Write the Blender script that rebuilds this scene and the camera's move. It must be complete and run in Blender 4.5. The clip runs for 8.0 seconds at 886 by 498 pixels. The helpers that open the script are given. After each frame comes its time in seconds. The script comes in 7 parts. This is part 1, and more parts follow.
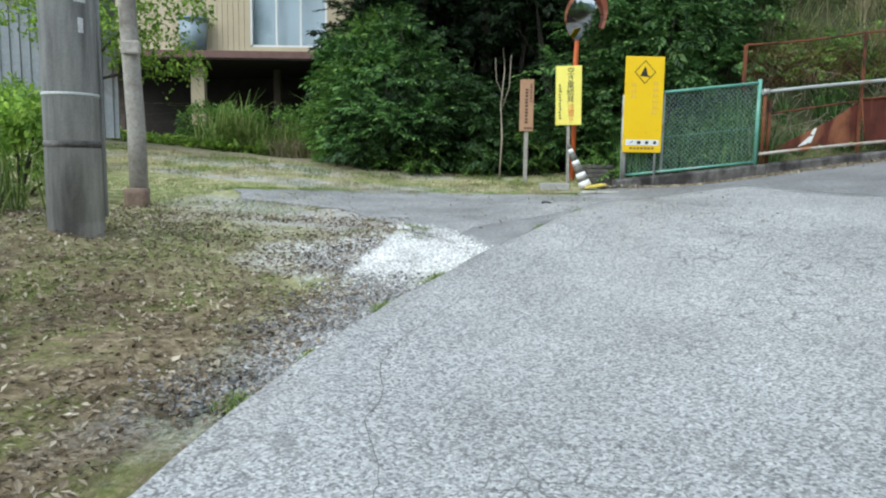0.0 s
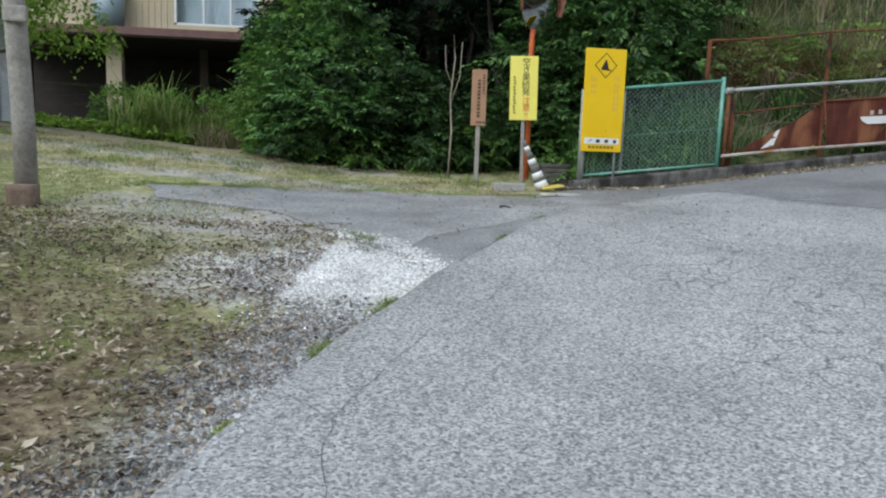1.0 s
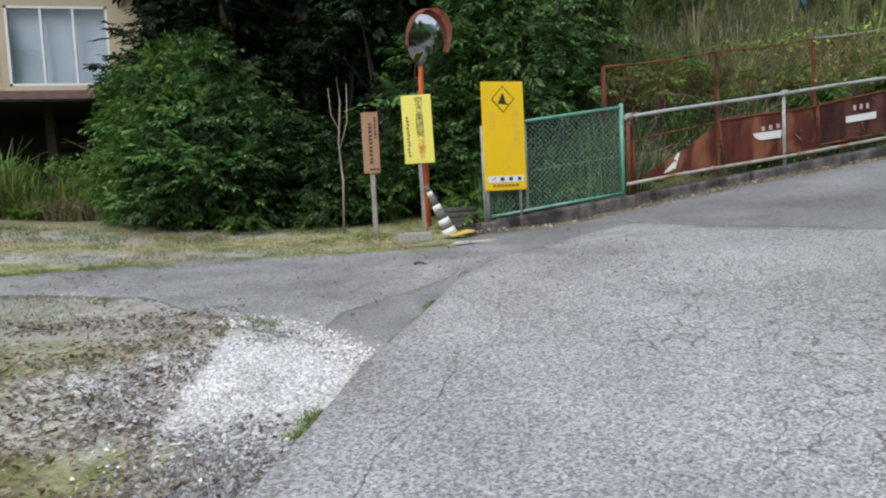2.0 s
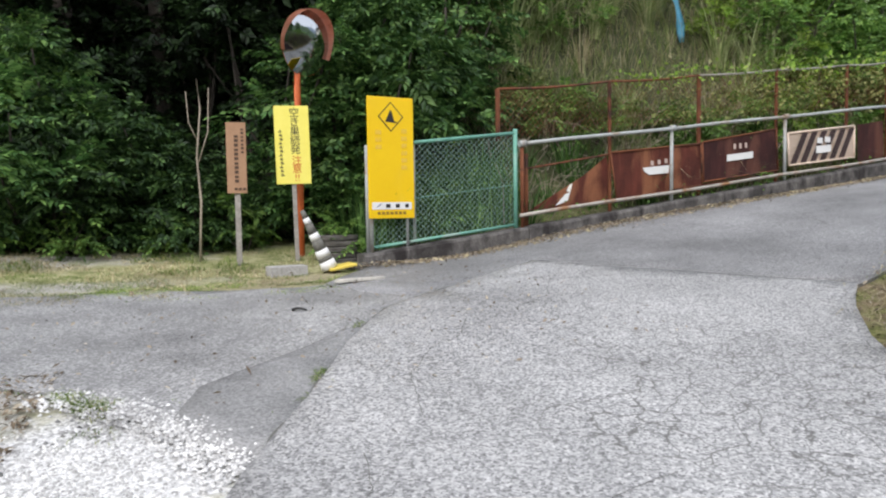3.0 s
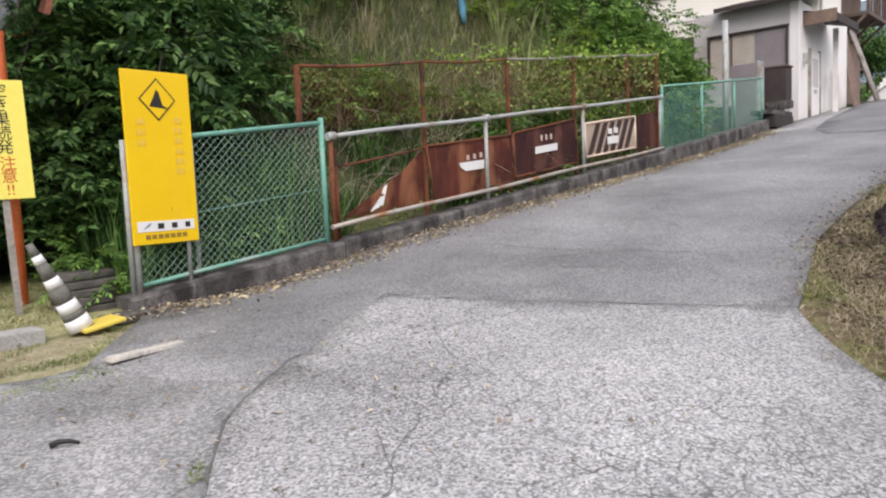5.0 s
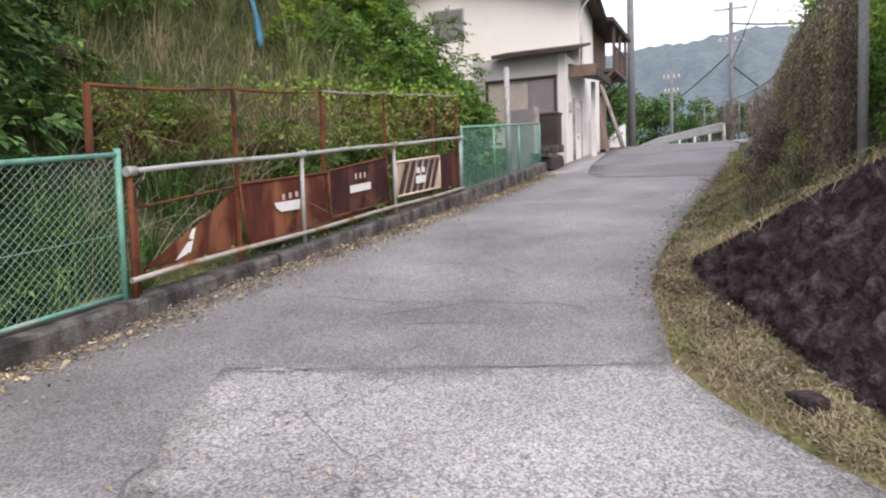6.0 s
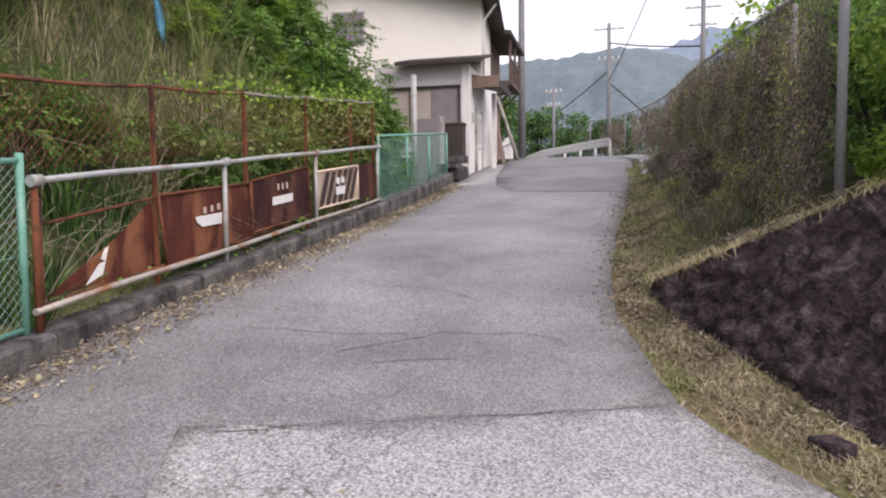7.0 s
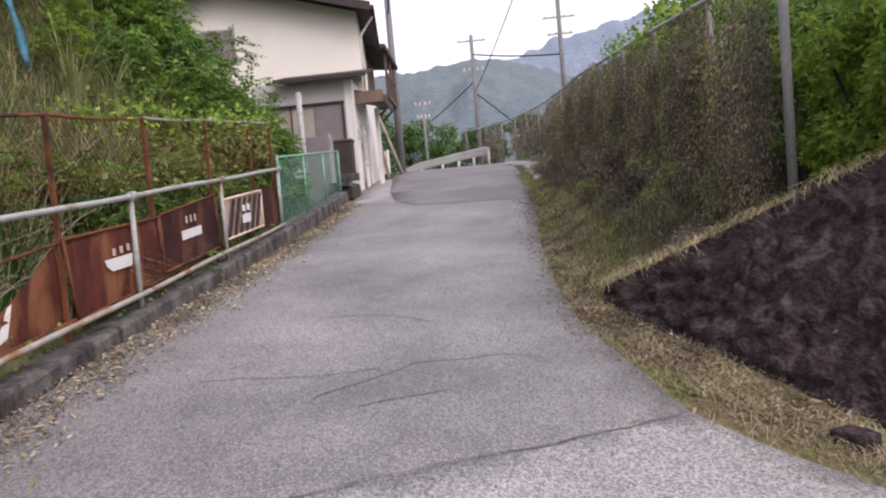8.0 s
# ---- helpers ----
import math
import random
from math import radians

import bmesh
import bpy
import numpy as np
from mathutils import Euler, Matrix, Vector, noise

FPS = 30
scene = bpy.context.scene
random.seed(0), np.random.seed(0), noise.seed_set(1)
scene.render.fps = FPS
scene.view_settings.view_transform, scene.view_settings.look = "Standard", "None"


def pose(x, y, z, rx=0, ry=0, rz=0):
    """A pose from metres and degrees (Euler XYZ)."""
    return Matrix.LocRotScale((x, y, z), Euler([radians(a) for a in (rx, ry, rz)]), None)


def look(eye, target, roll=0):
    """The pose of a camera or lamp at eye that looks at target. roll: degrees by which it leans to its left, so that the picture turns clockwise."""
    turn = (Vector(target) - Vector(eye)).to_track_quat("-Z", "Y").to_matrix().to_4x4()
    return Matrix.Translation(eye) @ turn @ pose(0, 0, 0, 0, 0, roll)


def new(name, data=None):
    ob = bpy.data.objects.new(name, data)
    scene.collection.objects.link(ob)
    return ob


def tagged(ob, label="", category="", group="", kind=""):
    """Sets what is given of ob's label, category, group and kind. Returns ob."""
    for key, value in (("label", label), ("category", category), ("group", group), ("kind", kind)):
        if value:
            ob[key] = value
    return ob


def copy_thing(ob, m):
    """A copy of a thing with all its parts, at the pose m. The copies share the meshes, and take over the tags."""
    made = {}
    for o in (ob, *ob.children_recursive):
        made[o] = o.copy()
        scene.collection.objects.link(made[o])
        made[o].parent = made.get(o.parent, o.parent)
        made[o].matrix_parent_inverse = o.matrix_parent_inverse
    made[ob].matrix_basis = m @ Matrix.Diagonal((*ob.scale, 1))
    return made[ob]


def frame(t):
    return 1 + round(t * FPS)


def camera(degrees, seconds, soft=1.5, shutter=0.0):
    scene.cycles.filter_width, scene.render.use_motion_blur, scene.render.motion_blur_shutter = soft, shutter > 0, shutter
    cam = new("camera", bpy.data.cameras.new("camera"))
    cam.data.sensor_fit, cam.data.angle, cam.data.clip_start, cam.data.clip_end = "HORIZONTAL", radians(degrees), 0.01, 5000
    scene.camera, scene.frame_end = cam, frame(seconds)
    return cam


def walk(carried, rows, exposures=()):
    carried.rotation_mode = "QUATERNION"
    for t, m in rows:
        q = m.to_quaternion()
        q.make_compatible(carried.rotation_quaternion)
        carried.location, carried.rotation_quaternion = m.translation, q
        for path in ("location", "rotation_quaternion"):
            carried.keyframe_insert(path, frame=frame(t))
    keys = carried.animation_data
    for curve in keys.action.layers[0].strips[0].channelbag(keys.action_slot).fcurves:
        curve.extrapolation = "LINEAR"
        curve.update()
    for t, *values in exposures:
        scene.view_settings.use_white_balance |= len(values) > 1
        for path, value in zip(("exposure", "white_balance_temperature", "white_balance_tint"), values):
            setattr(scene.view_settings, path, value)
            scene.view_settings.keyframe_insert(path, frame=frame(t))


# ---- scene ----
cam = camera(63.6, 8.0, 2.1)
METRES, EYE, TILT, LEAN, TURN = 8.0, 1.5, 0.0, 0.0, 0.0
ROWS = [
    (0.0, 0.0, 0.0, 0.0, 0.09, -6.76, -0.79),
    (0.5, -0.0065, 0.0556, 0.0006, -2.17, -7.72, -0.63),
    (1.0, -0.0148, 0.1192, 0.0091, -4.99, -7.37, -2.02),
    (1.5, -0.0264, 0.1805, 0.0185, -11.02, -7.29, 1.25),
    (1.7, -0.0275, 0.2045, 0.0186, -12.43, -5.14, 2.37),
    (2.8, -0.0273, 0.3536, 0.0380, -23.11, -3.25, 1.50),
    (3.0, -0.02, 0.3805, 0.0398, -25.83, -3.19, 0.87),
    (3.5, -0.01, 0.4473, 0.0479, -28.09, -8.24, -1.8),
    (4.0, -0.0017, 0.5106, 0.0565, -33.27, -9.62, 2.12),
    (4.5, 0.009, 0.5761, 0.0679, -37.77, -6.36, 2.34),
    (5.0, 0.0153, 0.6445, 0.0766, -47.69, -5.18, 2.45),
    (5.2, 0.0185, 0.6675, 0.0796, -51.59, -5.01, 3.06),
    (6.3, 0.0456, 0.7977, 0.1004, -70.52, -3.04, 1.91),
    (6.5, 0.0534, 0.8191, 0.1009, -72.38, -3.09, 2.53),
    (7.0, 0.0722, 0.8732, 0.1152, -76.49, -3.23, 0.6),
    (7.5, 0.0847, 0.9276, 0.1254, -79.65, -3.07, 2.68),
    (8.0, 0.1088, 0.968, 0.1232, -86.96, -2.56, 5.05),
]
EXPOSURES = [(0.0, 0.48, 6000, 3), (0.5, 0.27, 6030, 5), (1.0, 0.08, 6030, 7), (1.5, 0.06, 6150, 10), (3.0, 0.46, 6480, 13), (3.5, 0.54, 6530, 14), (4.5, 0.46, 6650, 16), (5.0, 0.46, 6700, 18), (6.5, 0.43, 6750, 22), (8.0, 0.28, 6850, 27)]
walk(cam, [(t, pose(0, 0, EYE, TILT, LEAN, TURN) @ pose(METRES * x, METRES * y, METRES * z, 90 + pitch, roll, yaw)) for t, x, y, z, yaw, pitch, roll in ROWS], EXPOSURES)

# ---- sky and sun (bright overcast) ----
SUN_ELEV, SUN_ROT = radians(42), radians(226)
world = bpy.data.worlds.new("overcast_sky")
scene.world = world
world.use_nodes = True
wn, wl = world.node_tree.nodes, world.node_tree.links
wn.clear()
sky = wn.new("ShaderNodeTexSky")
sky.sky_type = "NISHITA"
sky.sun_disc = False
sky.sun_elevation, sky.sun_rotation = SUN_ELEV, SUN_ROT
sky.air_density, sky.dust_density, sky.ozone_density = 1.0, 4.0, 1.0
cloud = wn.new("ShaderNodeMixRGB")
cloud.inputs["Fac"].default_value = 0.8
cloud.inputs["Color2"].default_value = (9.4, 9.95, 10.9, 1)
wl.new(sky.outputs["Color"], cloud.inputs["Color1"])
bg = wn.new("ShaderNodeBackground")
bg.inputs["Strength"].default_value = 0.125
wl.new(cloud.outputs["Color"], bg.inputs["Color"])
wo = wn.new("ShaderNodeOutputWorld")
wl.new(bg.outputs["Background"], wo.inputs["Surface"])
sun_data = bpy.data.lights.new("sun", "SUN")
sun_data.energy, sun_data.angle, sun_data.color = 1.5, radians(40), (1.0, 0.985, 0.96)
sun = new("sun", sun_data)
sun.matrix_world = look((0, 0, 60), (math.sin(SUN_ROT) * -30, math.cos(SUN_ROT) * -30, 60 - 30 * math.tan(SUN_ELEV)))


# ---- materials ----
def mat(name, c1, c2, scale=4.0, rough=0.8, metal=0.0, bump=0.3, fine=60.0, bump_dist=0.01, c3=None, spread=0.5, coord="Object", speck=0.45, streak=0.0):
    """A surface with broad variation between c1 and c2, stains of c3, and fine grain."""
    m = bpy.data.materials.new(name)
    m.use_nodes = True
    n, l = m.node_tree.nodes, m.node_tree.links
    b = n["Principled BSDF"]
    tc = n.new("ShaderNodeTexCoord")
    big = n.new("ShaderNodeTexNoise")
    big.inputs["Scale"].default_value, big.inputs["Detail"].default_value, big.inputs["Roughness"].default_value = scale, 6, 0.65
    src = tc.outputs[coord]
    if streak:
        mp = n.new("ShaderNodeMapping")
        mp.inputs["Scale"].default_value = (1, 1, streak)
        l.new(src, mp.inputs["Vector"])
        src = mp.outputs["Vector"]
    l.new(src, big.inputs["Vector"])
    ramp = n.new("ShaderNodeValToRGB")
    ramp.color_ramp.elements[0].position, ramp.color_ramp.elements[1].position = 0.5 - spread / 2, 0.5 + spread / 2
    ramp.color_ramp.elements[0].color, ramp.color_ramp.elements[1].color = (*c1, 1), (*c2, 1)
    l.new(big.outputs["Fac"], ramp.inputs["Fac"])
    col = ramp.outputs["Color"]
    grain = n.new("ShaderNodeTexNoise")
    grain.inputs["Scale"].default_value, grain.inputs["Detail"].default_value = fine, 3
    l.new(tc.outputs[coord], grain.inputs["Vector"])
    if c3:
        st = n.new("ShaderNodeTexNoise")
        st.inputs["Scale"].default_value, st.inputs["Detail"].default_value, st.inputs["Distortion"].default_value = scale * 0.6, 8, 0.6
        l.new(src, st.inputs["Vector"])
        sr = n.new("ShaderNodeValToRGB")
        sr.color_ramp.elements[0].position, sr.color_ramp.elements[1].position = 0.53, 0.66
        l.new(st.outputs["Fac"], sr.inputs["Fac"])
        mx = n.new("ShaderNodeMixRGB")
        mx.inputs["Color2"].default_value = (*c3, 1)
        l.new(sr.outputs["Color"], mx.inputs["Fac"])
        l.new(col, mx.inputs["Color1"])
        col = mx.outputs["Color"]
    gm = n.new("ShaderNodeMixRGB")
    gm.blend_type = "OVERLAY"
    gm.inputs["Fac"].default_value = speck
    l.new(col, gm.inputs["Color1"])
    l.new(grain.outputs["Fac"], gm.inputs["Color2"])
    l.new(gm.outputs["Color"], b.inputs["Base Color"])
    b.inputs["Roughness"].default_value, b.inputs["Metallic"].default_value = rough, metal
    if bump:
        bp = n.new("ShaderNodeBump")
        bp.inputs["Strength"].default_value, bp.inputs["Distance"].default_value = bump, bump_dist
        l.new(grain.outputs["Fac"], bp.inputs["Height"])
        l.new(bp.outputs["Normal"], b.inputs["Normal"])
    return m


def leaf_mat(name, dark, mid, light, through_light=0.3, rough=0.55):
    """Leaves: each leaf takes its own shade; some light passes through."""
    m = bpy.data.materials.new(name)
    m.use_nodes = True
    n, l = m.node_tree.nodes, m.node_tree.links
    b, out = n["Principled BSDF"], n["Material Output"]
    geo = n.new("ShaderNodeNewGeometry")
    ramp = n.new("ShaderNodeValToRGB")
    e = ramp.color_ramp.elements
    e[0].color, e[1].color = (*dark, 1), (*light, 1)
    k = e.new(0.55)
    k.color = (*mid, 1)
    l.new(geo.outputs["Random Per Island"], ramp.inputs["Fac"])
    oi = n.new("ShaderNodeObjectInfo")
    hsv = n.new("ShaderNodeHueSaturation")
    mr = n.new("ShaderNodeMapRange")
    mr.inputs["To Min"].default_value, mr.inputs["To Max"].default_value = 0.75, 1.25
    l.new(oi.outputs["Random"], mr.inputs["Value"])
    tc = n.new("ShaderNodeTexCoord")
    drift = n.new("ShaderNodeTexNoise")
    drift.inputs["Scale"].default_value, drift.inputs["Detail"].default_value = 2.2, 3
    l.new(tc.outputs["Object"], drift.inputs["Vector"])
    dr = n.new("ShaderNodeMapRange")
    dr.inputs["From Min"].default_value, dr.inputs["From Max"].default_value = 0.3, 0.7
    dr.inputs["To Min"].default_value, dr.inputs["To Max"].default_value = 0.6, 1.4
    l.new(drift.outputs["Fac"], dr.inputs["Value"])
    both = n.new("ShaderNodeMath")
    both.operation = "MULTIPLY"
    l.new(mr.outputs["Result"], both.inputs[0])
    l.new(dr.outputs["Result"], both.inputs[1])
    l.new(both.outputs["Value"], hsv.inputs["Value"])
    l.new(ramp.outputs["Color"], hsv.inputs["Color"])
    l.new(hsv.outputs["Color"], b.inputs["Base Color"])
    b.inputs["Roughness"].default_value = rough
    b.inputs["Specular IOR Level"].default_value = 0.3
    tr = n.new("ShaderNodeBsdfTranslucent")
    l.new(hsv.outputs["Color"], tr.inputs["Color"])
    mx = n.new("ShaderNodeMixShader")
    mx.inputs["Fac"].default_value = through_light
    l.new(b.outputs["BSDF"], mx.inputs[1])
    l.new(tr.outputs["BSDF"], mx.inputs[2])
    l.new(mx.outputs["Shader"], out.inputs["Surface"])
    return m


def road_mat(name, stops, stone=70.0, broad=0.9, bump=0.7, rough=0.9, worn=(0.75, 1.2), cracked=0.0, gloss=0.45):
    """Paving with visible stone chips, worn and stained in broad patches."""
    m = bpy.data.materials.new(name)
    m.use_nodes = True
    n, l = m.node_tree.nodes, m.node_tree.links
    b = n["Principled BSDF"]
    tc = n.new("ShaderNodeTexCoord")
    vo = n.new("ShaderNodeTexVoronoi")
    vo.inputs["Scale"].default_value = stone
    l.new(tc.outputs["Object"], vo.inputs["Vector"])
    sep = n.new("ShaderNodeSeparateColor")
    l.new(vo.outputs["Color"], sep.inputs["Color"])
    nz = n.new("ShaderNodeTexNoise")
    nz.inputs["Scale"].default_value, nz.inputs["Detail"].default_value, nz.inputs["Roughness"].default_value = 55, 4, 0.75
    l.new(tc.outputs["Object"], nz.inputs["Vector"])
    mixv = n.new("ShaderNodeMath")
    mixv.operation = "MULTIPLY_ADD"
    mixv.inputs[1].default_value = 0.42
    l.new(sep.outputs["Red"], mixv.inputs[0])
    half = n.new("ShaderNodeMath")
    half.operation = "MULTIPLY"
    half.inputs[1].default_value = 0.58
    l.new(nz.outputs["Fac"], half.inputs[0])
    l.new(half.outputs["Value"], mixv.inputs[2])
    ramp = n.new("ShaderNodeValToRGB")
    ramp.color_ramp.elements.remove(ramp.color_ramp.elements[1])
    for i, (p, c) in enumerate(stops):
        e = ramp.color_ramp.elements[0] if i == 0 else ramp.color_ramp.elements.new(p)
        e.position, e.color = p, (*c, 1)
    l.new(mixv.outputs["Value"], ramp.inputs["Fac"])
    big = n.new("ShaderNodeTexNoise")
    big.inputs["Scale"].default_value, big.inputs["Detail"].default_value, big.inputs["Roughness"].default_value = broad, 7, 0.6
    l.new(tc.outputs["Object"], big.inputs["Vector"])
    mr = n.new("ShaderNodeMapRange")
    mr.inputs["From Min"].default_value, mr.inputs["From Max"].default_value = 0.3, 0.7
    mr.inputs["To Min"].default_value, mr.inputs["To Max"].default_value = worn
    l.new(big.outputs["Fac"], mr.inputs["Value"])
    hsv = n.new("ShaderNodeHueSaturation")
    l.new(mr.outputs["Result"], hsv.inputs["Value"])
    l.new(ramp.outputs["Color"], hsv.inputs["Color"])
    colour = hsv.outputs["Color"]
    if cracked:
        warp = n.new("ShaderNodeTexNoise")
        warp.inputs["Scale"].default_value, warp.inputs["Detail"].default_value = 3.0, 4
        l.new(tc.outputs["Object"], warp.inputs["Vector"])
        add = n.new("ShaderNodeMixRGB")
        add.blend_type = "LINEAR_LIGHT"
        add.inputs["Fac"].default_value = 0.18
        l.new(tc.outputs["Object"], add.inputs["Color1"])
        l.new(warp.outputs["Color"], add.inputs["Color2"])
        net = n.new("ShaderNodeTexVoronoi")
        net.feature = "DISTANCE_TO_EDGE"
        net.inputs["Scale"].default_value = 4.2
        l.new(add.outputs["Color"], net.inputs["Vector"])
        thin = n.new("ShaderNodeMapRange")
        thin.inputs["From Min"].default_value, thin.inputs["From Max"].default_value = 0.028, 0.004
        l.new(net.outputs["Distance"], thin.inputs["Value"])
        where = n.new("ShaderNodeMapRange")
        where.inputs["From Min"].default_value, where.inputs["From Max"].default_value = 0.48, 0.62
        where.inputs["To Max"].default_value = cracked
        patches = n.new("ShaderNodeTexNoise")
        patches.inputs["Scale"].default_value, patches.inputs["Detail"].default_value = 0.55, 3
        l.new(tc.outputs["Object"], patches.inputs["Vector"])
        l.new(patches.outputs["Fac"], where.inputs["Value"])
        amount = n.new("ShaderNodeMath")
        amount.operation = "MULTIPLY"
        l.new(thin.outputs["Result"], amount.inputs[0])
        l.new(where.outputs["Result"], amount.inputs[1])
        dirt = n.new("ShaderNodeMixRGB")
        dirt.inputs["Color2"].default_value = (0.08, 0.078, 0.07, 1)
        l.new(amount.outputs["Value"], dirt.inputs["Fac"])
        l.new(colour, dirt.inputs["Color1"])
        colour = dirt.outputs["Color"]
    l.new(colour, b.inputs["Base Color"])
    b.inputs["Roughness"].default_value = rough
    b.inputs["Specular IOR Level"].default_value = gloss
    bp = n.new("ShaderNodeBump")
    bp.inputs["Strength"].default_value, bp.inputs["Distance"].default_value = bump, 0.006
    l.new(mixv.outputs["Value"], bp.inputs["Height"])
    l.new(bp.outputs["Normal"], b.inputs["Normal"])
    return m


def plain(name, c, rough=0.5, metal=0.0):
    return mat(name, tuple(v * 0.9 for v in c), c, scale=3, rough=rough, metal=metal, bump=0.03, fine=90, speck=0.12)


M_CONC = road_mat("washed_aggregate_concrete", [(0.24, (0.10, 0.10, 0.10)), (0.36, (0.22, 0.22, 0.219)), (0.5, (0.345, 0.344, 0.34)), (0.66, (0.49, 0.486, 0.477)), (0.8, (0.66, 0.655, 0.64))], 84, 0.7, 1.0, 0.58, (0.74, 1.18), cracked=0.85, gloss=0.7)
M_ASPH = road_mat("worn_grey_asphalt", [(0.22, (0.09, 0.09, 0.093)), (0.5, (0.205, 0.205, 0.206)), (0.75, (0.36, 0.358, 0.352))], 95, 0.8, 0.7, 0.65, (0.62, 1.26), cracked=0.45, gloss=0.6)
M_ASPH_OLD = road_mat("old_pale_asphalt", [(0.22, (0.125, 0.125, 0.122)), (0.5, (0.25, 0.248, 0.243)), (0.75, (0.44, 0.436, 0.425))], 85, 1.3, 0.9, 0.66, (0.64, 1.34), gloss=0.7)
M_ASPH_DARK = road_mat("newer_dark_asphalt", [(0.22, (0.115, 0.115, 0.12)), (0.5, (0.18, 0.18, 0.184)), (0.75, (0.26, 0.26, 0.26))], 110, 0.6, 0.4)
M_CRACK = mat("crack_dirt", (0.09, 0.09, 0.083), (0.16, 0.155, 0.14), 6, 0.95)
M_CURB = mat("weathered_concrete", (0.028, 0.025, 0.024), (0.16, 0.15, 0.14), 5.5, 0.9, 0, 0.9, 45, 0.014, (0.024, 0.02, 0.019), 0.3, streak=0.5)
M_POLE = mat("pole_concrete", (0.21, 0.21, 0.22), (0.52, 0.52, 0.535), 6.5, 0.85, 0, 0.3, 60, 0.006, (0.17, 0.168, 0.175), 0.34, streak=0.12, speck=0.2)
M_OLDWIRE = mat("dull_old_wire", (0.07, 0.07, 0.068), (0.14, 0.135, 0.125), 5, 0.8, 0.2, 0.0)
M_FARPOLE = mat("far_pole_concrete", (0.15, 0.155, 0.16), (0.24, 0.24, 0.245), 3, 0.85, 0, 0.2)
M_SHED = mat("grey_corrugated_tin", (0.16, 0.18, 0.20), (0.25, 0.27, 0.29), 2, 0.6, 0.1, 0.1, 60, 0.003, (0.12, 0.10, 0.09))
M_WOODGREY = mat("weathered_wood", (0.22, 0.20, 0.175), (0.38, 0.355, 0.32), 3, 0.9, 0, 0.6, 30, 0.01, (0.15, 0.13, 0.11))
M_GALV = mat("galvanised_steel", (0.32, 0.34, 0.33), (0.46, 0.48, 0.465), 6, 0.6, 0.2, 0.15, 80, 0.003, (0.30, 0.24, 0.18))
M_GREEN = mat("green_fence_paint", (0.10, 0.30, 0.22), (0.20, 0.44, 0.35), 5, 0.55, 0.1, 0.15, 80, 0.003, (0.30, 0.42, 0.36))
M_GREENWIRE = mat("green_wire", (0.20, 0.36, 0.29), (0.36, 0.52, 0.45), 8, 0.45, 0.1, 0.0)
M_GREENNET = mat("green_net", (0.10, 0.32, 0.24), (0.2, 0.42, 0.34), 4, 0.6, 0.0, 0.0)
M_RUST = mat("rusty_steel", (0.10, 0.032, 0.016), (0.24, 0.085, 0.035), 5, 0.9, 0.15, 0.6, 70, 0.006, (0.05, 0.022, 0.014))
M_RUSTPANEL = mat("rusted_red_sheet", (0.085, 0.024, 0.018), (0.26, 0.072, 0.045), 5.0, 0.75, 0.0, 0.5, 60, 0.006, (0.44, 0.18, 0.09), 0.4, streak=0.3)
M_RUSTDARK = mat("rusted_brown_sheet", (0.045, 0.018, 0.018), (0.125, 0.04, 0.035), 5.0, 0.75, 0.0, 0.5, 60, 0.006, (0.21, 0.085, 0.06), 0.4, streak=0.3)
M_YELLOW = mat("yellow_sign_paint", (0.80, 0.50, 0.004), (0.86, 0.57, 0.006), 2, 0.4, 0, 0.02, 50, 0.002, (0.79, 0.52, 0.03), speck=0.06)
M_PALEYELLOW = mat("pale_yellow_board", (0.78, 0.68, 0.10), (0.86, 0.77, 0.17), 3, 0.5, 0, 0.02, speck=0.1)
M_BROWNSIGN = mat("brown_sign_board", (0.29, 0.16, 0.085), (0.40, 0.235, 0.135), 4, 0.7, 0, 0.1, speck=0.2)
M_BLACK = plain("black_print", (0.02, 0.018, 0.015), 0.6)
M_FAINT = plain("faded_print", (0.55, 0.42, 0.36), 0.6)
M_REDPRINT = plain("red_print", (0.62, 0.13, 0.03), 0.6)
M_WHITE = plain("white_paint", (0.78, 0.78, 0.76), 0.5)
M_ORANGE = mat("faded_orange_paint", (0.55, 0.10, 0.025), (0.68, 0.17, 0.05), 3, 0.5, 0, 0.05)
M_CONEGREY = mat("sooty_rubber", (0.10, 0.10, 0.085), (0.17, 0.165, 0.145), 6, 0.8, 0, 0.2)
M_CONEYEL = plain("yellow_plastic", (0.75, 0.58, 0.10), 0.5)
M_CREAM = mat("cream_render", (0.82, 0.79, 0.70), (0.88, 0.86, 0.78), 0.5, 0.85, 0, 0.2, 40, 0.008, (0.78, 0.745, 0.66), 0.7)
M_GREYWALL = mat("grey_render", (0.46, 0.44, 0.43), (0.58, 0.56, 0.55), 0.9, 0.85, 0, 0.25, 40, 0.008, (0.34, 0.32, 0.30), 0.6)
M_WHITEWALL = mat("off_white_render", (0.72, 0.70, 0.67), (0.82, 0.80, 0.77), 0.8, 0.8, 0, 0.2, 40, 0.006, (0.52, 0.49, 0.45))
M_BROWNROOF = mat("dark_brown_metal", (0.028, 0.02, 0.018), (0.055, 0.04, 0.036), 3, 0.7, 0.0, 0.2)
M_DARKWOOD = mat("dark_weathered_timber", (0.07, 0.05, 0.04), (0.15, 0.11, 0.09), 5, 0.85, 0, 0.5, 30)
M_BROWNBOARD = mat("brown_boards", (0.15, 0.10, 0.075), (0.25, 0.18, 0.14), 4, 0.85, 0, 0.4, 30)
